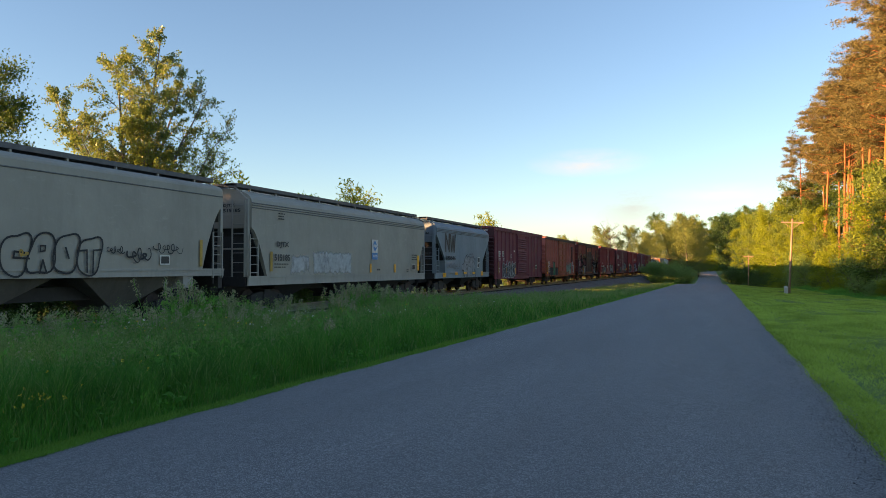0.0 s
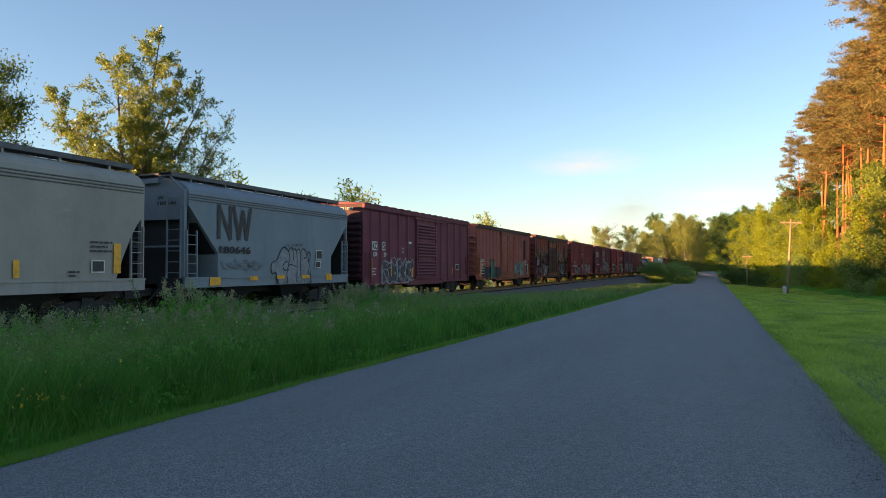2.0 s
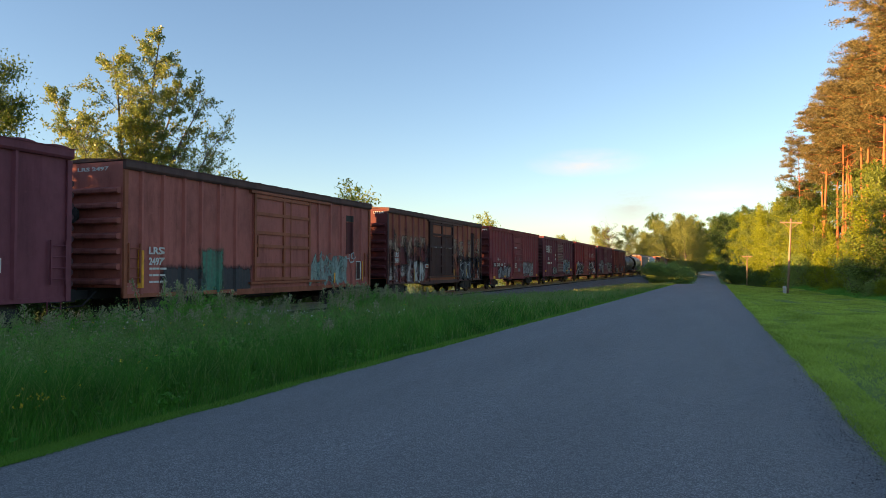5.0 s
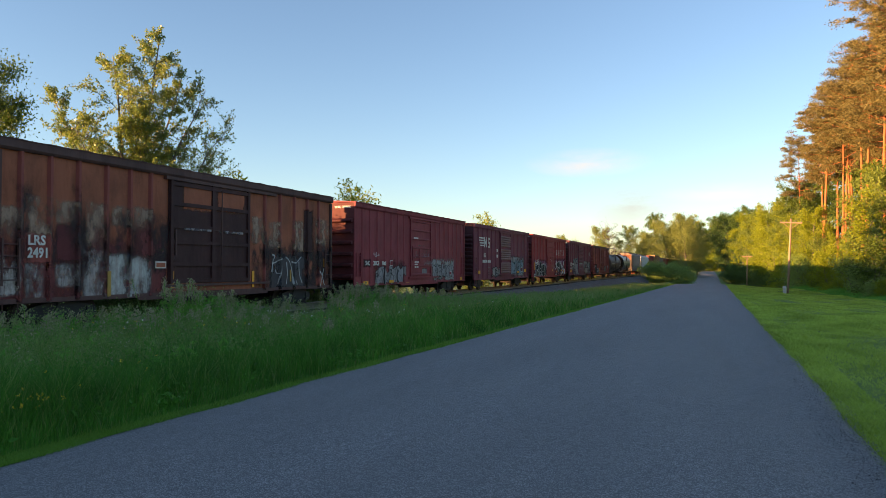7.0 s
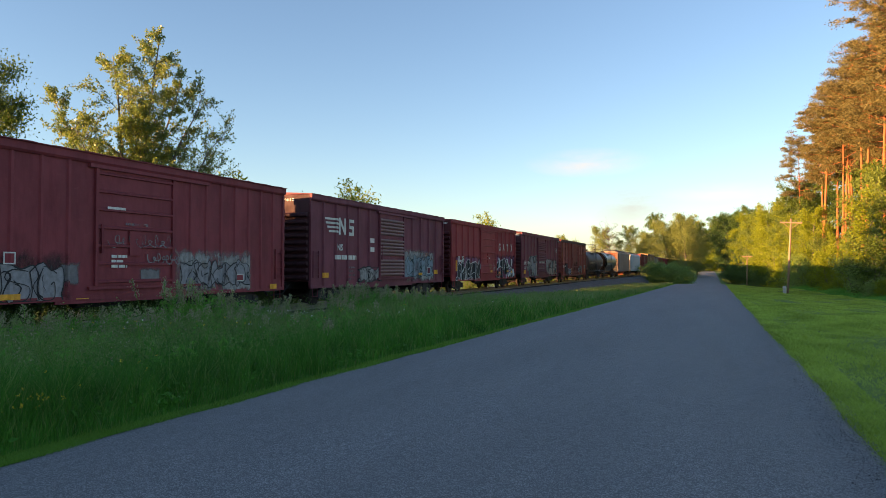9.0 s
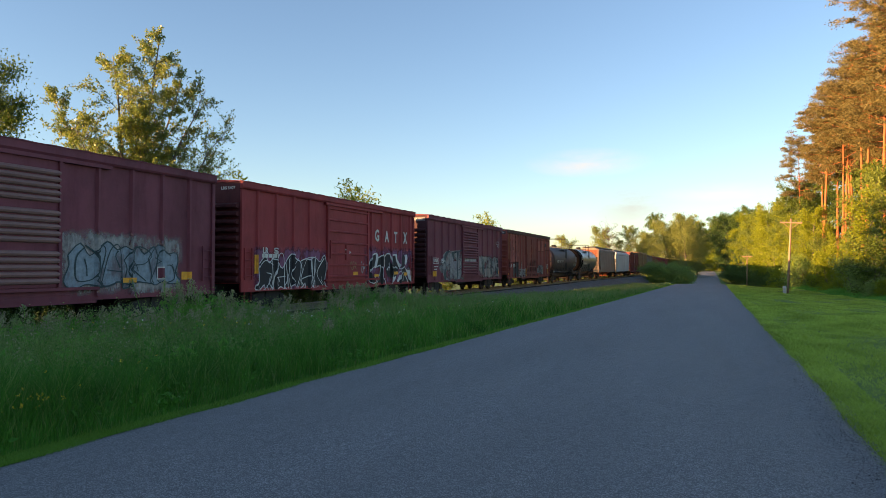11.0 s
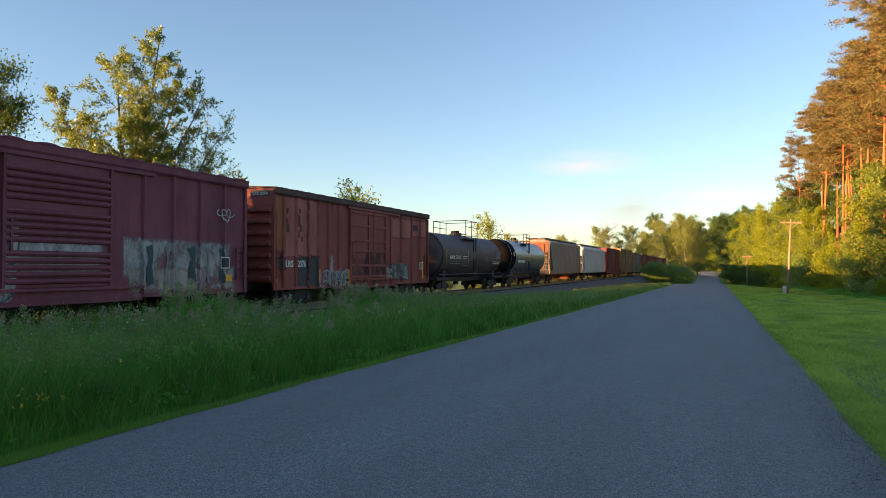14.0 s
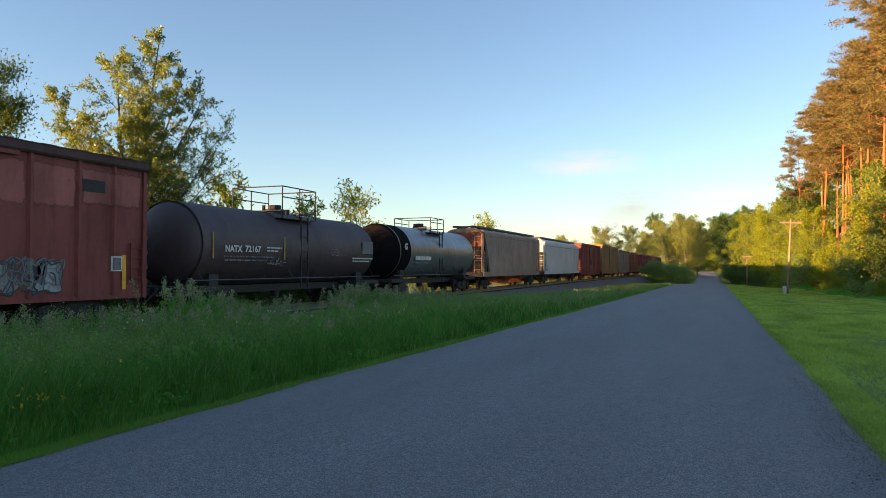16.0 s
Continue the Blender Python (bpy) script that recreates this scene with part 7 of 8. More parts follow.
def pine(seed, H, R, bare=0.5, limbs=34, tufts=9000, trunk_r=0.27):
    """A tall pine: bare reddish trunk, dead stubs, flat tufted branches above."""
    rng = np.random.RandomState(seed)
    wood = Shape()
    tr = bent(rng, (0, 0, -0.3), (rng.normal(0, 0.025), rng.normal(0, 0.025), 1), H, 10, 0.018)
    rad = [trunk_r * (1 - 0.9 * i / 10) for i in range(11)]
    wood.tube(tr, rad, 9)

    def on(h):
        j = min(9, int(h * 10))
        return tr[j] + (tr[j + 1] - tr[j]) * (h * 10 - j), rad[j]
    for i in range(9):          # dead stubs on the bare trunk
        p, r = on(rng.uniform(0.22, bare + 0.08))
        az = rng.uniform(0, 6.28)
        wood.tube(bent(rng, p, (math.cos(az), math.sin(az), -0.1), rng.uniform(0.5, 1.6), 2, 0.2), [0.025, 0.016, 0.008], 4, False)
    clumps = []
    for i in range(limbs):
        h = bare + (0.985 - bare) * (i + rng.uniform(0, 1)) / limbs
        p, r = on(h)
        f = (h - bare) / (1 - bare)
        ln = R * (0.55 + 0.75 * f if f < 0.45 else 0.9 * (1.02 - f) ** 0.6 + 0.22) * rng.uniform(0.65, 1.15)
        az = i * 2.4 + rng.uniform(-0.6, 0.6)
        b = bent(rng, p, (math.cos(az), math.sin(az), 0.05 + 0.55 * f), ln, 5, 0.13, 0.04)
        wood.tube(b, [max(0.03, r * 0.4) * (1 - 0.8 * q / 5) for q in range(6)], 5, False)
        for t in range(5):
            q = 2 + t % 4
            s = b[min(q, 5)]
            tw = bent(rng, s, np.array([math.cos(az), math.sin(az), 0.25]) + rng.normal(0, 0.7, 3) * np.array([1, 1, 0.4]), ln * rng.uniform(0.15, 0.38), 2, 0.2, 0.08)
            wood.tube(tw, [0.025, 0.018, 0.01], 3, False)
            clumps.append((tw[-1], rng.uniform(0.55, 1.1)))
        clumps.append((b[-1], 1.0))
    per = tufts // len(clumps)
    cs = [c + rng.normal(0, 1, (per, 3)) * np.array([0.42, 0.42, 0.16]) * k for c, k in clumps]
    V, Q = leaf_quads(rng, np.concatenate(cs), 0.30, 0.085, -0.15, 0.45)
    return wood.mesh("trunk", MAT["pine_bark"], True), quads_mesh("crown", V, Q, [MAT["needle"]])


def plant(meshes, name, label, category, x, y, turn=0.0, size=1.0, group="", sink=0.0, tall=1.0):
    """One tree standing on the ground, from ready meshes."""
    z = float(ground_z(x, y)) - sink
    ob = thing(name, label, category, group)
    part("trunk", meshes[0], None, ob)
    part("crown", meshes[1], None, ob)
    ob.matrix_basis = Matrix.Translation((x, y, z)) @ pose(0, 0, 0, 0, 0, turn)
    ob.scale = (size, size, size * tall)
    return ob


def build_trees():
    # beyond the railway
    tall = many_stemmed(11, [(1.2, 0.0, 15.3, 2.6, 0.9), (-1.2, 0.4, 14.2, 3.0, 0.9), (2.5, 1.0, 13.4, 1.8, 0.6), (3.7, 0.2, 12.5, 1.9, 0.45), (5.0, -0.4, 10.4, 1.9, 0.33), (4.6, 0.8, 8.2, 2.2, 0.28),
                             (-4.1, 0.3, 11.6, 2.0, 0.6), (-3.0, -0.8, 9.8, 2.6, 0.6), (0.6, -2.0, 10.6, 2.7, 1.1), (1.4, 1.6, 9.0, 2.6, 0.6), (-1.6, 1.5, 8.0, 2.7, 0.8)], 19, 9, 84000, 0.135, 0.115, "leaf_poplar", (0.707, 0.707))
    plant(tall, "poplar_tree", "tall loose-crowned broadleaf tree, sunlit gold, beyond the railway", "tree", -30.25, 30.7, 0)
    left = broadleaf(12, 14.0, 3.3, 0.2, 34, 7, 34000, 0.17, 0.4, 0.22, 0.8, leaf="leaf", stems=2)
    plant(left, "broadleaf_tree", "thin-topped broadleaf tree in evening sun", "tree", -43.0, 31.9, 10, 1.1)
    bush = broadleaf(21, 5.0, 2.6, 0.05, 22, 6, 8000, 0.14, 0.36, 0.08, 0.4, leaf="leaf", stems=3, rise=0.9)
    young = broadleaf(31, 8.8, 2.7, 0.35, 18, 5, 2300, 0.32, 0.30, 0.09, 0.5, leaf="leaf_young", narrow=0.34, top=0.7, rise=1.3)
    plant(young, "young_tree", "young tree with long feathered leaves behind the railway", "tree", -23.2, 45.0, 0, 0.88, "young feathered trees")
    slim = broadleaf(32, 7.0, 1.5, 0.4, 12, 5, 1600, 0.28, 0.26, 0.07, 0.5, leaf="leaf_young", narrow=0.34, top=0.7, rise=1.3)
    plant(slim, "young_tree", "slim young tree with feathered leaves", "tree", -24.4, 37.8, 0, 0.98, "young feathered trees")
    plant(slim, "young_tree", "slim young tree with feathered leaves", "tree", -27.5, 36.5, 130, 1.16, "young feathered trees")
    plant(young, "young_tree", "broad young tree with feathered leaves behind the railway", "tree", -25.7, 80.2, 80, 0.94, "young feathered trees")
    plant(slim, "young_tree", "slim young tree with feathered leaves", "tree", -24.2, 87.1, 200, 0.98, "young feathered trees")
    # unseen bushes added out of view to shade the car ends
    for i in range(40):
        y = 13 - i * 1.9
        plant(bush, "bush", "leafy bush added west of the railway", "bush", -25.0 - 2.2 * (i % 4), y, i * 67, 1.15 + 0.15 * (i % 3), "wild bushes")
    for i in range(12):
        plant(bush, "bush", "leafy bush added west of the railway", "bush", -26.5 - 1.7 * (i % 4), 11 + i * 1.6, i * 59, 1.12, "wild bushes")
    for i in range(12):
        plant(bush, "bush", "leafy wild bush close behind the railway", "bush", -23.2 - 1.2 * (i % 3), 15 + i * 3.0, i * 83, 0.72 + 0.06 * (i % 3), "wild bushes")
    # added bushes, hidden by the train, that stop low sun passing under cars
    for i in range(46):
        plant(bush, "bush", "low bush added behind the train to block low sun", "bush", -22.4 - 0.9 * (i % 3) - (0.8 if 43 < 16 + i * 4 < 47 else 0), 16 + i * 4.2, i * 71, 0.55 + 0.05 * (i % 4), "wild bushes")
    # dark-leaved bushes added so that the view under the cars stays dark
    gloom = broadleaf(22, 3.0, 1.8, 0.03, 20, 6, 6000, 0.15, 0.3, 0.05, 0.3, leaf="leaf_dark", stems=3, rise=0.8)
    for i in range(26):
        plant(gloom, "bush", "low dark bush added as a backdrop behind the track", "bush", -21.9 - 0.5 * (i % 2), 8 + i * 1.5, i * 77, 0.62 + 0.06 * (i % 3), "dark bushes behind the track")
    # more bushes added out of view, shading the growth behind the track
    for x, y in ((-34, 3), (-37, 0), (-35, 8), (-39, 5), (-41, -3), (-33, -2), (-43, 1), (-38, 10)):
        plant(bush, "bush", "leafy bush added west of the railway", "bush", x, y, x * 31 + y * 7, 1.3, "wild bushes")
    for x, y, k in ((-29.9, 34.4, 1.25), (-33.5, 30.0, 1.1), (-27.0, 29.0, 0.9), (-36, 36, 1.2), (-30, 45, 0.8), (-27, 58, 0.75), (-30, 70, 0.8), (-28, 98, 0.9), (-27, 112, 0.9)):
        plant(bush, "bush", "leafy wild bush behind the railway", "bush", x, y, x * 37, k, "wild bushes")
    # beside and behind the viewer, west of the line: unseen trees added for shade
    oak = broadleaf(41, 16.0, 5.6, 0.12, 32, 5, 14000, 0.30, 0.45, 0.28, 0.5, leaf="leaf_dark")
    ash = broadleaf(42, 19.0, 5.2, 0.22, 32, 5, 14000, 0.32, 0.42, 0.26, 0.4, leaf="leaf", top=0.5)
    # leaves of this tree have aerial haze painted into their colour
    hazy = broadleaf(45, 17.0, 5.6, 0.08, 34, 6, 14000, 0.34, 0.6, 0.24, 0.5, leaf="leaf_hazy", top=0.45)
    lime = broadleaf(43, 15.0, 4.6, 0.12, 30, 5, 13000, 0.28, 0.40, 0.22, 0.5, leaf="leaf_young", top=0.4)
    shrub = broadleaf(44, 3.6, 2.4, 0.03, 24, 6, 7000, 0.19, 0.38, 0.06, 0.3, leaf="leaf_under", stems=3, rise=0.9)
    west = "trees along the west side of the railway"
    # all out of view, placed to keep low sun off road and verge
    for i, (x, y) in enumerate(((-28, 5), (-27.5, -2), (-37, -1), (-33, -7), (-40, -10), (-29, -12), (-34, -19), (-30, -27), (-38, -28), (-31, -37), (-40, -40), (-34, -47), (-44, -52), (-38, -58), (-48, -34), (-36, -68))):
        plant((oak, ash)[i % 2], "broadleaf_tree", "unseen shade tree added west of the railway", "tree", x, y, i * 77, 0.9 + 0.05 * (i % 4), west)
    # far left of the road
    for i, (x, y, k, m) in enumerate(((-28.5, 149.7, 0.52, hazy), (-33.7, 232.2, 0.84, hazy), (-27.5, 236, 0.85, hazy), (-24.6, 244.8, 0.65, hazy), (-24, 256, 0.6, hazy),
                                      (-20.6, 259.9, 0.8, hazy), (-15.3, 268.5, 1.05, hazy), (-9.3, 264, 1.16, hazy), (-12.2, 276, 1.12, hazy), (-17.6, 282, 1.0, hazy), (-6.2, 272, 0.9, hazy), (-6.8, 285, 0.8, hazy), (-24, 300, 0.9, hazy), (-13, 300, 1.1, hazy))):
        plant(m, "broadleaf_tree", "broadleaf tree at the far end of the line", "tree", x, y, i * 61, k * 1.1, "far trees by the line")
    dead = bent(np.random.RandomState(5), (0, 0, 0), (0, 0, 1), 14.5, 6, 0.05)
    wood = Shape().tube(dead, [0.22 * (1 - 0.8 * i / 6) for i in range(7)], 6)
    rng = np.random.RandomState(6)
    for i in range(46):
        p = dead[2 + i % 5]
        az = i * 2.4
        b = bent(rng, p, (math.cos(az), math.sin(az), 0.8), rng.uniform(2, 4.6), 4, 0.2, 0.05)
        wood.tube(b, [0.08, 0.06, 0.05, 0.035, 0.02], 4, False)
        for j in range(4):
            wood.tube(bent(rng, b[1 + j], (math.cos(az + j), math.sin(az + j), 0.9), rng.uniform(0.8, 2.0), 2, 0.2), [0.03, 0.025, 0.015], 3, False)
    ob = thing("dead_tree", "bare leafless tree among far green trees", "tree", m=pose(-31.2, 229.3, float(ground_z(-31.2, 229.3))))
    part("trunk", wood, MAT["bark"], ob)
    for i, (x, y, k) in enumerate(((-11.2, 148, 1.0), (-9.6, 156, 1.05), (-8.4, 163, 1.0), (-12.6, 160, 1.0), (-10.4, 172, 1.15), (-8.0, 178, 1.0), (-6.9, 171, 0.8), (-13, 175, 0.9), (-7.2, 190, 1.0))):
        plant(shrub, "bush", "dark shaded bush between road and railway", "bush", x, y, i * 53, k * 1.25, "bushes between road and railway")
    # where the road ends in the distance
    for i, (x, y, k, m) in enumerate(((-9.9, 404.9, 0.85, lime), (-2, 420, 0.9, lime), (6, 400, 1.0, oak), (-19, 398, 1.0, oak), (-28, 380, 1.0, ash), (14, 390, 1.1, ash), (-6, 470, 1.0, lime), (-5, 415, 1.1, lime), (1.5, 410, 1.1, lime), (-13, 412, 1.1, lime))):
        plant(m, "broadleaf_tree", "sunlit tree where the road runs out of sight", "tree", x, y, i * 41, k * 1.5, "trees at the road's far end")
    brush = broadleaf(61, 6.5, 4.2, 0.03, 26, 6, 6000, 0.34, 0.5, 0.08, 0.4, leaf="leaf_young", stems=3, rise=0.9)
    for i, (x, y, k) in enumerate(((-9.5, 352, 1.0), (-5.6, 362, 1.1), (-2.0, 358, 0.9), (1.4, 366, 1.2), (4.6, 356, 1.0), (-13, 360, 1.1), (-4, 376, 1.4), (0.5, 380, 1.3))):
        plant(brush, "bush", "sunlit yellow-green bush where the road runs out of sight", "bush", x, y, i * 57, k, "bushes at the road's far end")
    # woods on the right
    woods = "edge of the woods"
    rng = random.Random(9)
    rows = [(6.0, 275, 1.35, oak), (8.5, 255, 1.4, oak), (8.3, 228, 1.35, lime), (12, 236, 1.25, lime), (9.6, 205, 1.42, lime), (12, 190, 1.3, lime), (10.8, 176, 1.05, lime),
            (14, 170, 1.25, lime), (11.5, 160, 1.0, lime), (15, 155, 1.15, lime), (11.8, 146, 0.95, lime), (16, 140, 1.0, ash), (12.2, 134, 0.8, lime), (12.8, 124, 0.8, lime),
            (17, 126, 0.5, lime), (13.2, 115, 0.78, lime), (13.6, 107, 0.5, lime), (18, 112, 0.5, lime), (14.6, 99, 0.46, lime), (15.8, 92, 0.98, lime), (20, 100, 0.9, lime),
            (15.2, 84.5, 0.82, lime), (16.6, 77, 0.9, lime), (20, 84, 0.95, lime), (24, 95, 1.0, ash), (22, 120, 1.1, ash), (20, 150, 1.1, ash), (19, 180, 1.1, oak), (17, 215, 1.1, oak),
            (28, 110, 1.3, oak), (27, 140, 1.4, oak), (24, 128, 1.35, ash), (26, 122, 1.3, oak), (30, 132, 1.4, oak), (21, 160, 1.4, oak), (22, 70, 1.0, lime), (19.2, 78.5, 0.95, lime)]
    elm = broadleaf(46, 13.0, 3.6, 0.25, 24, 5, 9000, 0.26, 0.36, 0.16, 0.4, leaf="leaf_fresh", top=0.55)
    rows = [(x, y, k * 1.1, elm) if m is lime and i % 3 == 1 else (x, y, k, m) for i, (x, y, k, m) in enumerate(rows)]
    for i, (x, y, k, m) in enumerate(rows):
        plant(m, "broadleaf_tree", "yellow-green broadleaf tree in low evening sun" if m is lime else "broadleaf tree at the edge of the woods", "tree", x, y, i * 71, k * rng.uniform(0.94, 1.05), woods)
    thicket = broadleaf(50, 3.8, 2.6, 0.03, 24, 6, 5200, 0.24, 0.38, 0.06, 0.3, leaf="leaf_dark", stems=3, rise=0.9)
    for i, (x, y, k) in enumerate(((3.9, 192, 0.8), (4.4, 207, 1.0), (4.0, 222, 1.1), (5.4, 196, 1.0), (5.2, 236, 1.2), (7.6, 182, 0.9), (8.9, 168, 0.9), (9.6, 157, 0.8), (10.4, 149, 0.9), (10.9, 140, 0.7), (8.2, 196, 1.1), (3.8, 250, 1.2))):
        plant(thicket, "bush", "dark bush in the shade of the woods", "bush", x, y, i * 67, k, "dark bushes by the far road")
    for i, (x, y, k) in enumerate(((2.9, 300, 1.45), (3.2, 335, 1.5), (5.6, 318, 1.5))):
        plant(oak, "broadleaf_tree", "dark broadleaf tree leaning over the far road", "tree", x + 1.5, y, i * 83, k, woods)
    pines = [pine(51, 31, 5.0, 0.60, 34, 24000), pine(52, 32, 5.4, 0.57, 34, 24000), pine(53, 30, 4.8, 0.56, 34, 24000)]
    for i, (x, y, k) in enumerate(((14.0, 139, 0.86), (16.6, 132, 0.95), (15.8, 124, 0.98), (18.8, 120, 1.0), (17.0, 114, 1.0), (19.8, 108, 1.03), (17.8, 104, 1.0), (21.5, 99, 1.05), (18.9, 96, 1.0),
                                   (17.4, 89.5, 1.0), (20.4, 90, 1.03), (18.2, 82, 1.0), (22.0, 84, 1.05), (16.9, 75, 1.05), (19.4, 73, 1.05), (24, 104, 1.0), (25, 118, 1.0), (16.2, 110, 0.95), (18.6, 117, 0.97), (17.2, 100, 0.98), (19.2, 102, 0.97), (20.6, 113, 1.0), (15.0, 118, 0.92), (17.8, 124, 0.95))):
        plant(pines[i % 3], "pine_tree", "tall pine with a bare orange trunk in sunset light", "tree", x, y, i * 97, k, "pines of the woods")
    scrub = broadleaf(47, 4.2, 2.2, 0.06, 20, 6, 5200, 0.20, 0.36, 0.05, 0.3, leaf="leaf_young", stems=3, rise=1.0)
    shrub = broadleaf(48, 3.6, 2.4, 0.03, 24, 6, 6000, 0.20, 0.38, 0.06, 0.3, leaf="leaf_under", stems=3, rise=0.9)
    bush = broadleaf(49, 5.0, 2.4, 0.05, 20, 6, 5200, 0.20, 0.36, 0.07, 0.4, leaf="leaf", stems=3, rise=1.1)
    for i in range(70):
        y = 62 + i * 2.5 + rng.uniform(-1.5, 1.5)
        x = 12.8 + rng.uniform(-0.6, 2.6) - max(0, y - 95) * 0.022 + max(0, 90 - y) * 0.05
        m = (shrub, scrub, bush, scrub, shrub, bush, scrub)[i % 7]
        ob = plant(m, "bush", "leafy undergrowth bush at the wood's edge", "bush", x, y, i * 47, rng.choice((0.35, 0.5, 0.7, 0.9, 1.2)) * rng.uniform(0.85, 1.15), "undergrowth at the wood's edge", tall=rng.uniform(0.8, 1.25))


build_trees()
# ---------------------------------------------------------------- grass, weeds and flowers


def blades(rng, x, y, z, h, w, lean=0.35):
    """Bent grass blades, two quads each."""
    n = len(x)
    az = rng.uniform(0, 2 * np.pi, n)
    b = np.stack([x, y, z - 0.03], 1)
    side = np.stack([np.cos(az), np.sin(az), np.zeros(n)], 1) * (w / 2)[:, None]
    la = rng.uniform(0, 2 * np.pi, n)
    k = lean * rng.uniform(0.3, 1.6, n) * h
    out = np.stack([np.cos(la) * k, np.sin(la) * k, np.zeros(n)], 1)
    up = np.stack([np.zeros(n), np.zeros(n), h], 1)
    m = b + up * 0.58 + out * 0.3
    t = b + up * (1 - 0.12 * rng.uniform(0, 1, n))[:, None] + out
    V = np.stack([b - side, b + side, m - side * 0.8, m + side * 0.8, t - side * 0.12, t + side * 0.12], 1).reshape(-1, 3)
    a = np.arange(n)[:, None] * 6
    Q = np.concatenate([a + np.array([[0, 1, 3, 2]]), a + np.array([[2, 3, 5, 4]])], 0)
    return V, Q


def scatter(rng, n, x0, x1, y0, y1, power):
    """Places that thin out with the distance along the road."""
    u = rng.uniform(0, 1, n)
    a, b = y0 ** (1 - power), y1 ** (1 - power)
    y = (a + (b - a) * u) ** (1 / (1 - power))
    return rng.uniform(x0, x1, n), y


def seen(x, y):
    return (y > -0.70 * x - 2.0) & (x < 0.215 * y + 1.5)


def build_grass():
    rng = np.random.RandomState(77)
    # tall verge between road and railway
    x, y = scatter(rng, 330000, -14.3, -5.80, 2.5, 150, 1.75)
    ok = seen(x, y)
    x, y = x[ok], y[ok]
    z = ground_z(x, y)
    inn = np.clip((-5.80 - x + 0.06 * np.sin(y * 2.7) + 0.05 * np.sin(y * 7.1)) / 0.55, 0, 1)
    patch = 0.5 + 0.5 * np.sin(x * 1.3 + 1.7 * np.sin(y * 0.35)) * np.sin(y * 0.6 + x * 0.4)
    tuft = 0.5 + 0.5 * np.sin(x * 5.1 + 2.0 * np.sin(y * 2.3)) * np.sin(y * 4.3 + 1.5 * np.sin(x * 3.1))
    back = np.clip((-9.5 - x) / 3.2, 0, 1)
    h = (0.15 + 0.50 * inn + 0.14 * patch * inn + 0.22 * back * np.clip((52 - y) / 20, 0.3, 1)) * (0.72 + 0.42 * tuft) * rng.uniform(0.5, 1.25, len(x)) * np.clip(1.35 - y / 75, 0.40, 1)
    # the growth stays low where the rails can be seen
    low = np.exp(-((y - 21.3) / 2.2) ** 2) * np.clip((-11.3 - x) / 1.0, 0, 1) + 0.45 * np.exp(-((y - 12.6) / 2.6) ** 2) * np.clip((-11.8 - x) / 1.0, 0, 1)
    h = h * (1 - 0.55 * np.clip(low, 0, 1))
    far = (x < -13.0 + 2.8 * np.clip((y - 36) / 25, 0, 1) + rng.normal(0, 0.45, len(x)) - 3.2 * np.clip((y - 92) / 22, 0, 1) + 0.7 * np.sin(y * 0.31) * np.sin(y * 0.13 + 1)) & (y > 36)
    h = np.where(far, h * np.where(tuft > 0.86, 0.75, 0.12), h)
    w = np.maximum(0.006, 0.0007 * y) * rng.uniform(0.8, 1.5, len(x))
    V, Q = blades(rng, x, y, z, h, w, 0.33)
    # pale blades grow commoner towards the railway and with distance
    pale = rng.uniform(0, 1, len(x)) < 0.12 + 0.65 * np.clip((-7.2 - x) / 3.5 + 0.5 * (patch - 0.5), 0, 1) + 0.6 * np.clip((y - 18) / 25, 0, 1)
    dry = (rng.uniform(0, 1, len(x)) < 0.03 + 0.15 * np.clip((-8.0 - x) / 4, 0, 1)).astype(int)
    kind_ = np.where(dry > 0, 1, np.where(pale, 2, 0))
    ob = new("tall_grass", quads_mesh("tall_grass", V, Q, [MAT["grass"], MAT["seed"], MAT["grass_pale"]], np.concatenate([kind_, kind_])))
    tagged(ob, "tall uncut green grass on the verge", "grass", kind="stuff")
    # low fringe along both edges of the asphalt, and the mown side
    xs, ys, hs = [], [], []
    fx, fy = scatter(rng, 70000, 0, 1, 3, 150, 1.6)
    xs.append(ROAD_L + 0.06 + 0.04 * np.sin(fy * 1.9) + 0.03 * np.sin(fy * 5.3 + 1) - 0.30 * fx), ys.append(fy), hs.append(rng.uniform(0.03, 0.11, len(fx)))
    fx, fy = scatter(rng, 40000, 0, 1, 5, 150, 1.6)
    xs.append(ROAD_R - 0.05 + 0.6 * fx ** 1.5), ys.append(fy), hs.append(rng.uniform(0.03, 0.09, len(fx)))
    fx, fy = scatter(rng, 330000, ROAD_R + 0.1, 13.0, 6, 200, 1.45)
    ok = seen(fx, fy)
    xs.append(fx[ok]), ys.append(fy[ok]), hs.append(rng.uniform(0.04, 0.11, ok.sum()) * (1 + 0.5 * np.sin(fx[ok] * 1.1) * np.sin(fy[ok] * 0.4)))
    # rank growth at the foot of the woods
    fx, fy = scatter(rng, 26000, 0, 1, 60, 200, 1.4)
    edge = 12.4 - np.maximum(0, fy - 95) * 0.022 + np.maximum(0, 90 - fy) * 0.05
    clump = 0.5 + 0.5 * np.sin(fy * 0.9) * np.sin(fy * 0.37 + 1)
    xs.append(edge - 1.6 + 2.6 * fx), ys.append(fy), hs.append(0.18 + rng.uniform(0.1, 0.9, len(fx)) * fx * (0.3 + 0.9 * clump))
    x, y, h = np.concatenate(xs), np.concatenate(ys), np.concatenate(hs)
    w = np.maximum(0.008, 0.0011 * y) * rng.uniform(0.8, 1.5, len(x))
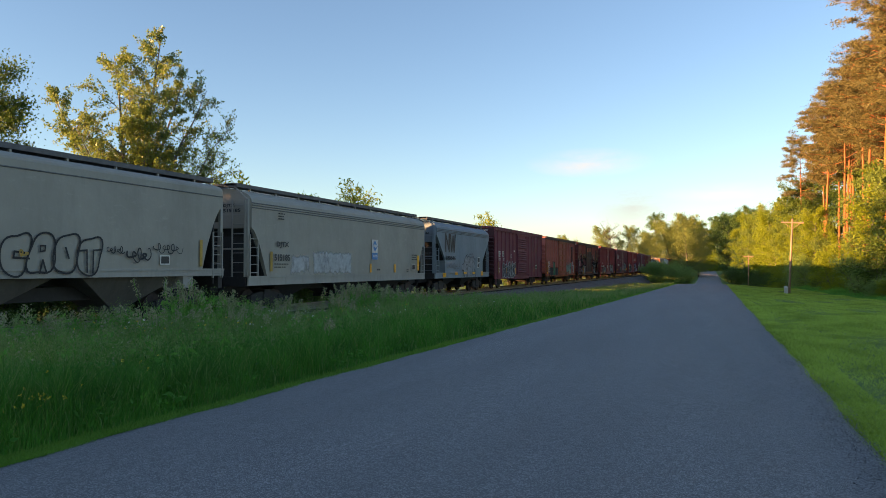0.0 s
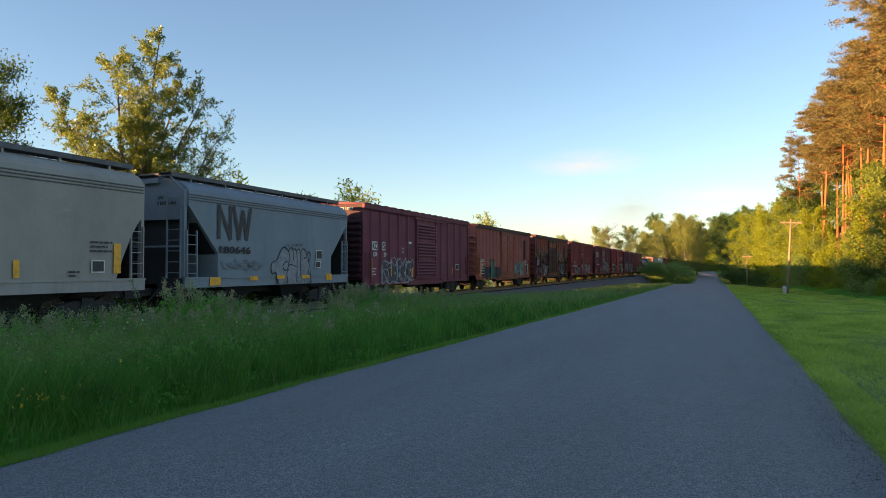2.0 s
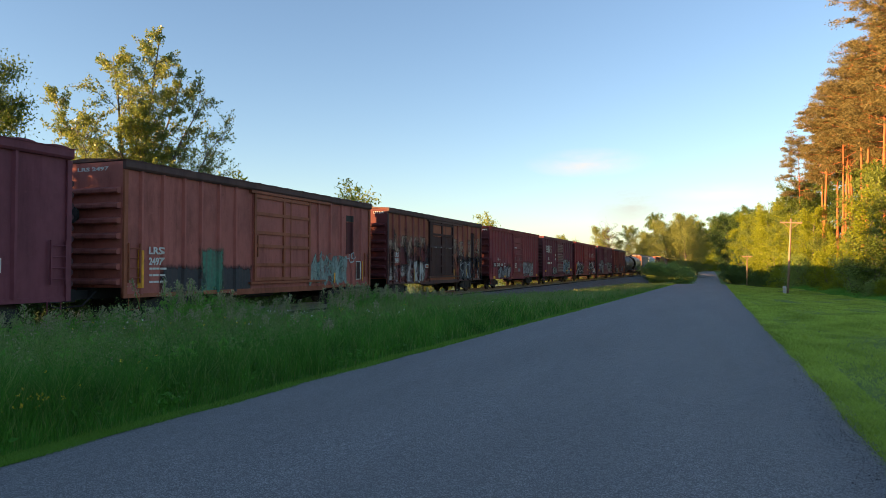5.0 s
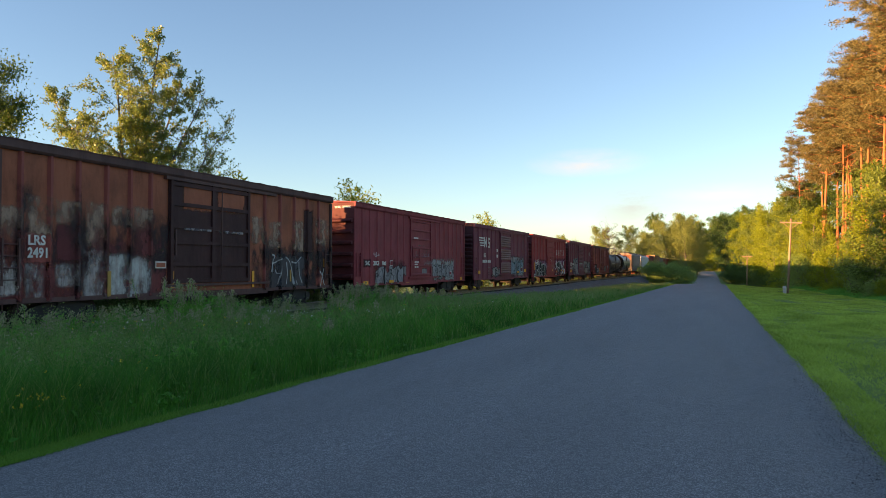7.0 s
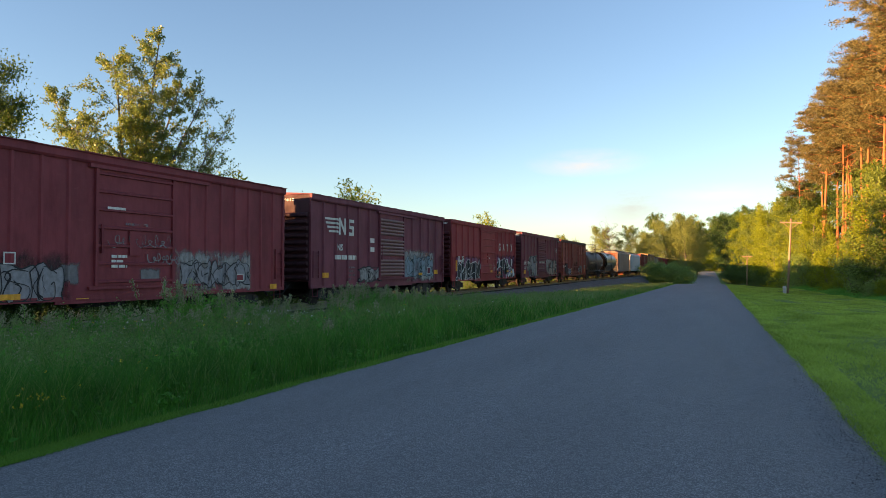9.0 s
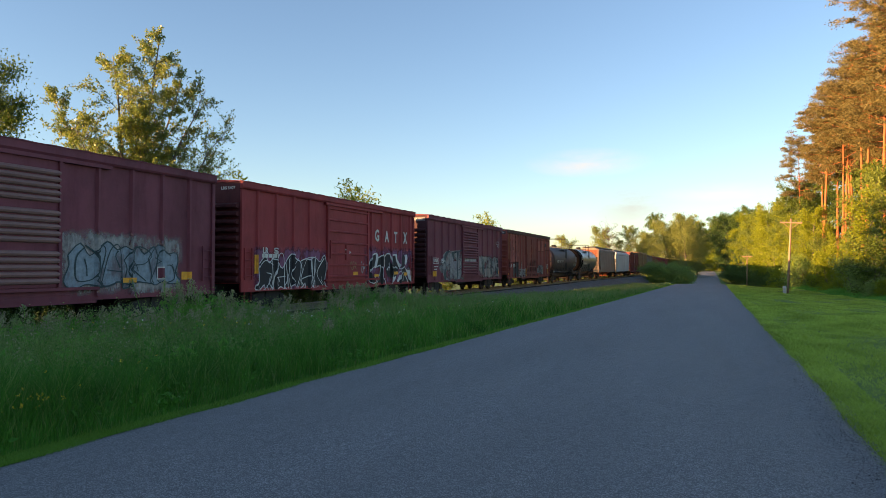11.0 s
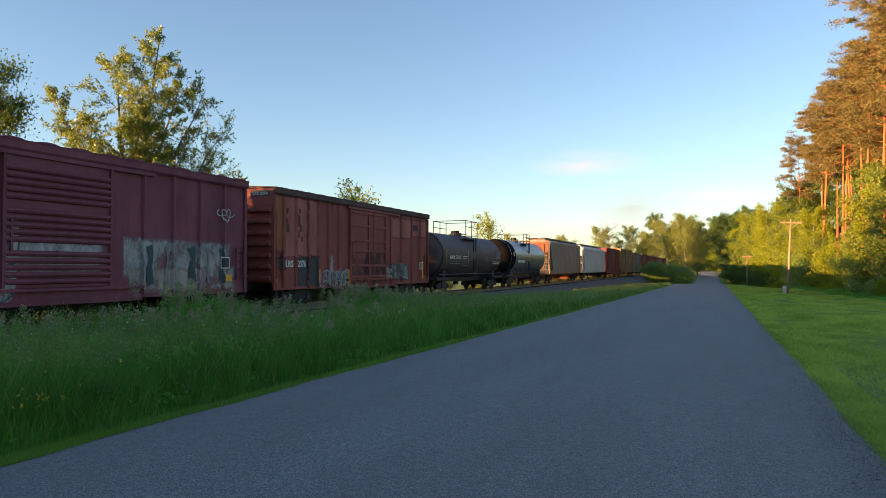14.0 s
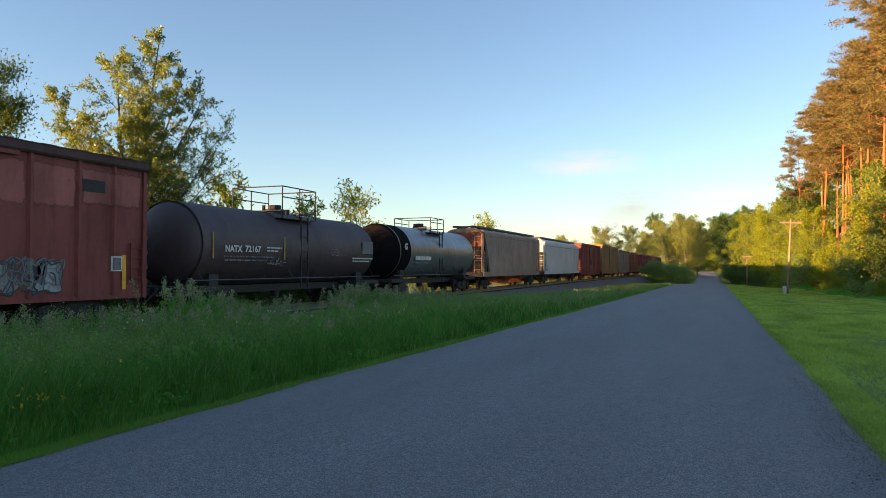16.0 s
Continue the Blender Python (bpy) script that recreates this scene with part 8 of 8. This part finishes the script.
    V, Q = blades(rng, x, y, ground_z(x, y), h, w, 0.6)
    side = np.where(x < 0, 1, np.where(h > 0.17, 2, 0))
    ob = new("short_grass", quads_mesh("short_grass", V, Q, [MAT["lawn"], MAT["edge"], MAT["weed"]], np.concatenate([side, side])))
    tagged(ob, "short bright green grass beside the road", "grass", kind="stuff")
    # broad leaves of docks, clover and vetch between the grass
    n = 30000
    cx, cy = scatter(rng, 1500, -12.6, -5.95, 3.2, 60, 1.5)
    pick = rng.randint(0, len(cx), n)
    x, y = cx[pick] + rng.normal(0, 0.13, n), cy[pick] + rng.normal(0, 0.13, n)
    top = 0.22 + 0.42 * np.clip((-5.9 - x) / 1.2, 0, 1)
    V, Q = leaf_quads(rng, np.stack([x, y, ground_z(x, y) + top * rng.uniform(0.15, 1.0, n)], 1), 0.095, 0.042, 0.15, 0.35)
    ok = np.repeat(x < -5.8, 4).reshape(-1, 4)[:, 0]
    broad = new("broad_weeds", quads_mesh("broad_weeds", V, Q[ok], [MAT["grass"]]))
    tagged(broad, "broad green weed leaves low in the verge", "weeds", kind="stuff")
    # seed heads on tall stems
    n = 3000
    x, y = scatter(rng, n, -14.4, -7.2, 6, 46, 1.5)
    x2, y2 = scatter(rng, 7000, -12.6, -6.2, 26, 120, 1.5)
    x, y = np.concatenate([x, x2]), np.concatenate([y, y2])
    ok = seen(x, y)
    x, y = x[ok], y[ok]
    z = ground_z(x, y)
    h = rng.uniform(0.75, 1.15, len(x)) * (0.85 + 0.35 * np.clip((-9 - x) / 3, 0, 1)) * np.clip(1.25 - y / 70, 0.42, 1)
    V, Q = blades(rng, x, y, z, h, np.maximum(0.004, 0.0003 * y), 0.16)
    tips = V.reshape(-1, 6, 3)[:, 4:].mean(1)
    cs = np.repeat(tips, 9, 0) + rng.normal(0, 1, (len(x) * 9, 3)) * np.array([0.03, 0.03, 0.075]) - np.array([0, 0, 0.06])
    far_ = np.repeat(np.clip(y / 26, 1, 2.6), 9)[:, None]
    V2, Q2 = leaf_quads(rng, cs, 0.045 * far_, 0.016 * far_, -0.8)
    ob = new("seeding_grass", quads_mesh("seeding_grass", np.concatenate([V, V2]), np.concatenate([Q, Q2 + len(V)]), [MAT["seed"], MAT["plume"]], np.concatenate([np.zeros(len(Q)), np.repeat(rng.uniform(0, 1, len(x)) < 0.10, 9)])))
    tagged(ob, "tan grass seed heads above the verge", "grass", kind="stuff")
    # leafy weeds in loose stands near the railway
    stands = [(-13.2, 15.0, 0.6, 46, 1.38), (-13.3, 16.0, 0.6, 34, 1.25), (-13.3, 9.0, 1.2, 80, 1.05), (-13.0, 11.2, 1.0, 60, 1.0), (-13.4, 13.2, 0.7, 34, 1.05),
              (-13.1, 17.4, 0.6, 40, 1.15), (-13.3, 18.8, 0.5, 26, 1.0), (-13.2, 24.6, 0.9, 90, 1.22), (-13.4, 26.4, 0.9, 80, 1.15), (-13.1, 28.6, 0.9, 60, 1.0),
              (-13.3, 31.0, 0.9, 60, 1.0), (-13.2, 34.0, 1.0, 40, 0.9), (-13.0, 37.5, 1.0, 30, 0.85), (-12.2, 8.6, 1.2, 50, 0.85), (-11.6, 12.4, 1.6, 50, 0.75), (-11.4, 17.0, 1.8, 50, 0.75)]
    stands += [(rng.uniform(-12.4, -7.4), y, 0.7, 7, rng.uniform(0.55, 0.85)) for y in rng.uniform(4, 34, 60)]
    V, Q, k = [], [], 0
    cl, cs = [], []
    for sx, sy, r, n, hh in stands:
        for _ in range(n):
            px, py = sx + rng.normal(0, r * 0.5), sy + rng.normal(0, r * 0.6)
            px = min(max(px, -14.6), -6.5)
            h = hh * rng.uniform(0.65, 1.1)
            b = np.array(bent(rng, (px, py, float(ground_z(px, py))), (rng.normal(0, 0.12), rng.normal(0, 0.12), 1), h, 4, 0.06))
            for a, c in zip(b, b[1:]):
                s = np.array([0.005, 0.004, 0])
                V += [a - s, a + s, c + s, c - s]
            m = 26
            f = rng.uniform(0.6, 4, m)
            i = np.clip(f.astype(int), 0, 3)
            cl.append(b[i] + (b[i + 1] - b[i]) * (f - i)[:, None] + rng.normal(0, 0.06, (m, 3)))
            if rng.uniform() < 0.6:
                cs.append(b[4] + rng.normal(0, 1, (30, 3)) * np.array([0.05, 0.05, 0.10]))
    V = np.array(V)
    Q = np.arange(len(V)).reshape(-1, 4)
    V2, Q2 = leaf_quads(rng, np.concatenate(cl), 0.16, 0.06, 0.3)
    V3, Q3 = leaf_quads(rng, np.concatenate(cs), 0.05, 0.03, -0.5)
    allq = np.concatenate([Q, Q2 + len(V), Q3 + len(V) + len(V2)])
    idx = np.concatenate([np.zeros(len(Q) + len(Q2)), np.ones(len(Q3))])
    ob = new("tall_weeds", quads_mesh("tall_weeds", np.concatenate([V, V2, V3]), allq, [MAT["weed"], MAT["seed"]], idx))
    tagged(ob, "tall leafy weeds with pale tops beside the track", "weeds", kind="stuff")
    # fuzzy plumes standing above the weeds
    V, cs = [], []
    for sx, sy, r, n, hh in ((-13.0, 15.0, 0.5, 26, 1.30), (-12.9, 16.4, 0.4, 14, 1.02), (-13.0, 18.9, 0.4, 14, 0.95), (-13.0, 22.6, 0.35, 16, 1.02), (-13.0, 24.2, 0.5, 46, 1.14),
                             (-13.1, 25.6, 0.6, 46, 1.12), (-13.1, 27.4, 0.7, 34, 1.02), (-13.1, 29.8, 0.7, 34, 1.0), (-13.2, 33.5, 1.2, 26, 0.9), (-13.0, 11.4, 1.2, 26, 0.95), (-13.0, 9.2, 0.8, 14, 0.95),
                             (-11.2, 13.0, 2.4, 34, 0.80), (-11.2, 18.0, 2.4, 34, 0.80)):
        for _ in range(n * 3 // 5):
            px, py = sx + rng.normal(0, r * 0.5), sy + rng.normal(0, r * 0.7)
            b = np.array(bent(rng, (px, py, float(ground_z(px, py))), (rng.normal(0, 0.09), rng.normal(0, 0.09), 1), hh * 1.42 * rng.uniform(0.72, 1.06), 4, 0.05))
            for a, c in zip(b, b[1:]):
                s = np.array([0.005, 0.004, 0])
                V += [a - s, a + s, c + s, c - s]
            m = 80
            f = rng.uniform(0, 1, m)[:, None]
            cs.append(b[4] - (b[4] - b[2]) * f * 0.45 + rng.normal(0, 1, (m, 3)) * (np.array([0.028, 0.028, 0.02]) + 0.045 * f * np.array([1, 1, 0.5])))
    V = np.array(V)
    V2, Q2 = leaf_quads(rng, np.concatenate(cs), 0.068, 0.030, -0.6)
    ob = new("plume_grass", quads_mesh("plume_grass", np.concatenate([V, V2]), np.concatenate([np.arange(len(V)).reshape(-1, 4), Q2 + len(V)]), [MAT["weed"], MAT["plume"]], np.concatenate([np.zeros(len(V) // 4), np.ones(len(Q2))])))
    tagged(ob, "fuzzy tan plumes rising above the weeds", "weeds", kind="stuff")
    # flowers
    for name, mat, label, spots in (("yellow_flowers", "petal_yellow", "small yellow wildflowers in the verge",
                                     [(-6.3, 5.2, 0.35, 12, 0.44), (-6.3, 4.8, 0.3, 5, 0.42), (-7.0, 6.6, 0.8, 5, 0.6), (-10.6, 10.6, 1.0, 12, 0.9), (-10.8, 19.5, 0.8, 16, 0.85), (-10, 13, 2, 14, 0.85), (-9, 24, 3, 24, 0.75)]),
                                    ("white_flowers", "petal_white", "small white wildflowers in the verge",
                                     [(-11.8, 17.4, 0.5, 30, 0.78), (-12.0, 19.4, 0.6, 16, 0.72), (-12.2, 12.0, 0.5, 12, 0.82), (-10.4, 15.0, 1.6, 16, 0.72), (-9.2, 18.8, 0.5, 8, 0.70), (-9.4, 27.0, 1.5, 10, 0.62)])):
        cs = []
        for sx, sy, r, n, hh in spots:
            x, y = sx + rng.normal(0, r * 0.5, n), sy + rng.normal(0, r * 0.8, n)
            x = np.clip(x, -14, -6.1)
            cs.append(np.stack([x, y, ground_z(x, y) + hh * rng.uniform(0.8, 1.15, n)], 1))
        c = np.concatenate(cs)
        c = np.repeat(c, 5, 0) + rng.normal(0, 0.009, (len(c) * 5, 3))
        V, Q = leaf_quads(rng, c, 0.042 if name[0] == "w" else 0.024, 0.036 if name[0] == "w" else 0.02)
        ob = new(name, quads_mesh(name, V, Q, [MAT[mat]]))
        tagged(ob, label, "flowers", kind="stuff")


def build_gravel():
    """Loose crumbs of stone along the right edge of the asphalt."""
    rng = np.random.RandomState(12)
    x, y = scatter(rng, 5200, 0, 1, 3.5, 45, 1.7)
    x = ROAD_R - 0.45 + 0.55 * x ** 0.5 + 0.05 * np.sin(y * 2.1)
    r = rng.uniform(0.002, 0.0055, len(x))
    c = np.stack([x, y, np.where(x < ROAD_R - 0.02, road_z(y), ground_z(x, y) + 0.02) + r * 0.3], 1)
    k = np.array([[a, b, d] for a in (-1, 1) for b in (-1, 1) for d in (-0.7, 0.7)], float)
    V = c[:, None] + (k[None] + rng.normal(0, 0.28, (len(x), 8, 3))) * r[:, None, None] * rng.uniform(0.7, 1.3, (len(x), 1, 3))
    f = np.array([(0, 1, 3, 2), (4, 6, 7, 5), (0, 4, 5, 1), (2, 3, 7, 6), (0, 2, 6, 4), (1, 5, 7, 3)])
    ob = new("road_gravel", quads_mesh("road_gravel", V.reshape(-1, 3), (np.arange(len(x))[:, None, None] * 8 + f[None]).reshape(-1, 4), [MAT["asphalt"]]))
    tagged(ob, "loose grey gravel crumbs along the road's edge", "gravel", kind="stuff")


build_gravel()
build_grass()
# ---------------------------------------------------------------- poles by the lawn


def utility_pole(x, y, h, lean, label):
    z = float(ground_z(x, y))
    ob = thing("utility_pole", label, "utility pole", "utility poles", m=pose(x, y, z, 0, lean, 0))
    part("post", Shape().tube([(0, 0, -0.5), (0, 0, h * 0.5), (0, 0, h)], [0.125, 0.11, 0.09], 12), MAT["pole"], ob, smooth=True)
    part("crossarm", Shape().box(-1.05, 1.05, -0.17, -0.06, h - 0.42, h - 0.28), MAT["pole"], ob)
    for sg in (-1, 1):
        part("brace", Shape().tube([(sg * 0.75, -0.12, h - 0.42), (0, -0.13, h - 1.0)], 0.03, 5), MAT["pole"], ob)
    ins = Shape().tube([(0, 0, 0), (0, 0, 0.08)], 0.02, 6).tube([(0, 0, 0.07), (0, 0, 0.12), (0, 0, 0.18)], [0.055, 0.065, 0.03], 8).mesh("insulator", MAT["grate"])
    for xx in (-0.95, -0.45, 0.45, 0.95):
        part("insulator", ins, None, ob).location = (xx, -0.115, h - 0.28)
    part("insulator", ins, None, ob).location = (0, 0, h)
    return ob


utility_pole(7.02, 81.9, 7.75, 2.9, "weathered wooden utility pole with a crossarm on the lawn")
utility_pole(6.6, 174.0, 7.4, 1.0, "distant wooden utility pole with a crossarm")
_z = float(ground_z(6.66, 81.2))
box = thing("utility_pedestal", "small pale grey utility pedestal beside the pole", "utility box", m=pose(6.66, 81.2, _z))
part("housing", Shape().loft([[(-0.16, -0.12, -0.1), (0.16, -0.12, -0.1), (0.16, 0.12, -0.1), (-0.16, 0.12, -0.1)], [(-0.15, -0.11, 0.74), (0.15, -0.11, 0.74), (0.15, 0.11, 0.74), (-0.15, 0.11, 0.74)],
                              [(-0.10, -0.06, 0.80), (0.10, -0.06, 0.80), (0.10, 0.06, 0.80), (-0.10, 0.06, 0.80)]]), MAT["pedestal"], box)
part("lid", Shape().box(-0.18, 0.18, -0.14, 0.14, 0.64, 0.69), MAT["white"], box)


# a wisp of evening cloud, far off
def cloud_mat(name, col, strength, rx, rz, cover, k):
    n = Net(name)
    f = n.noise(n.coords((0.0028, 0.0028, 0.010)), 1.0, 7, 0.62)
    d = n.nt.nodes.new("ShaderNodeVectorMath")
    d.operation = "LENGTH"
    n.put(d.inputs[0], n.coords((1 / rx, 1 / rx, 1 / rz)))
    fac = n.mul(n.mul(n.ramp(f, cover, cover + 0.34), n.ramp(d.outputs["Value"], 1.0, 0.1)), k)
    em = n.add("Emission", Color=col, Strength=strength)
    mx = n.add("MixShader", Fac=fac)
    n.nt.links.new(n.add("BsdfTransparent").outputs[0], mx.inputs[1])
    n.nt.links.new(em.outputs[0], mx.inputs[2])
    n.nt.links.new(mx.outputs[0], n.out.inputs["Surface"])
    return n.mat


def wisp(label, place, turn, rx, rz, mat):
    sh = Shape()
    sh.face([(-rx, 0, -rz), (rx, 0, -rz), (rx, 0, rz), (-rx, 0, rz)])
    ob = new("cloud", sh.mesh("cloud", mat))
    ob.matrix_basis = pose(*place, 0, 0, turn)
    ob.visible_shadow = False
    tagged(ob, label, "cloud", kind="structure")


wisp("thin wisp of evening cloud in a clear sky", (-470, 2819, 418), 8, 260, 62, cloud_mat("thin_cloud", (1.0, 0.92, 0.84), 0.25, 260, 62, 0.34, 0.9))
wisp("faint brown exhaust haze low in the sky", (-290, 2840, 245), 6, 190, 120, cloud_mat("exhaust_haze", (1.0, 0.84, 0.70), 0.165, 190, 120, 0.25, 0.5))
wisp("faint streak of high cloud low in the sky", (40, 2850, 285), 0, 260, 40, cloud_mat("faint_cloud", (1.0, 0.90, 0.80), 0.30, 260, 40, 0.36, 0.5))


def travel(t):
    """How far the train has gone after t seconds."""
    return 10.8034 * t - 0.018442 * t ** 2 + 0.0012862 * t ** 3


def motions():
    for car, s in CARS:
        walk(car, [(t, pose(TRACK_X, s - 6.06 - travel(t), RAIL_Z)) for t in range(0, 17, 2)])
    for w, y in WHEELS:
        walk(w, [(i / FPS, pose(0, y, WHEEL_R, math.degrees(travel(i / FPS) / WHEEL_R))) for i in range(16 * FPS + 1)])


motions()
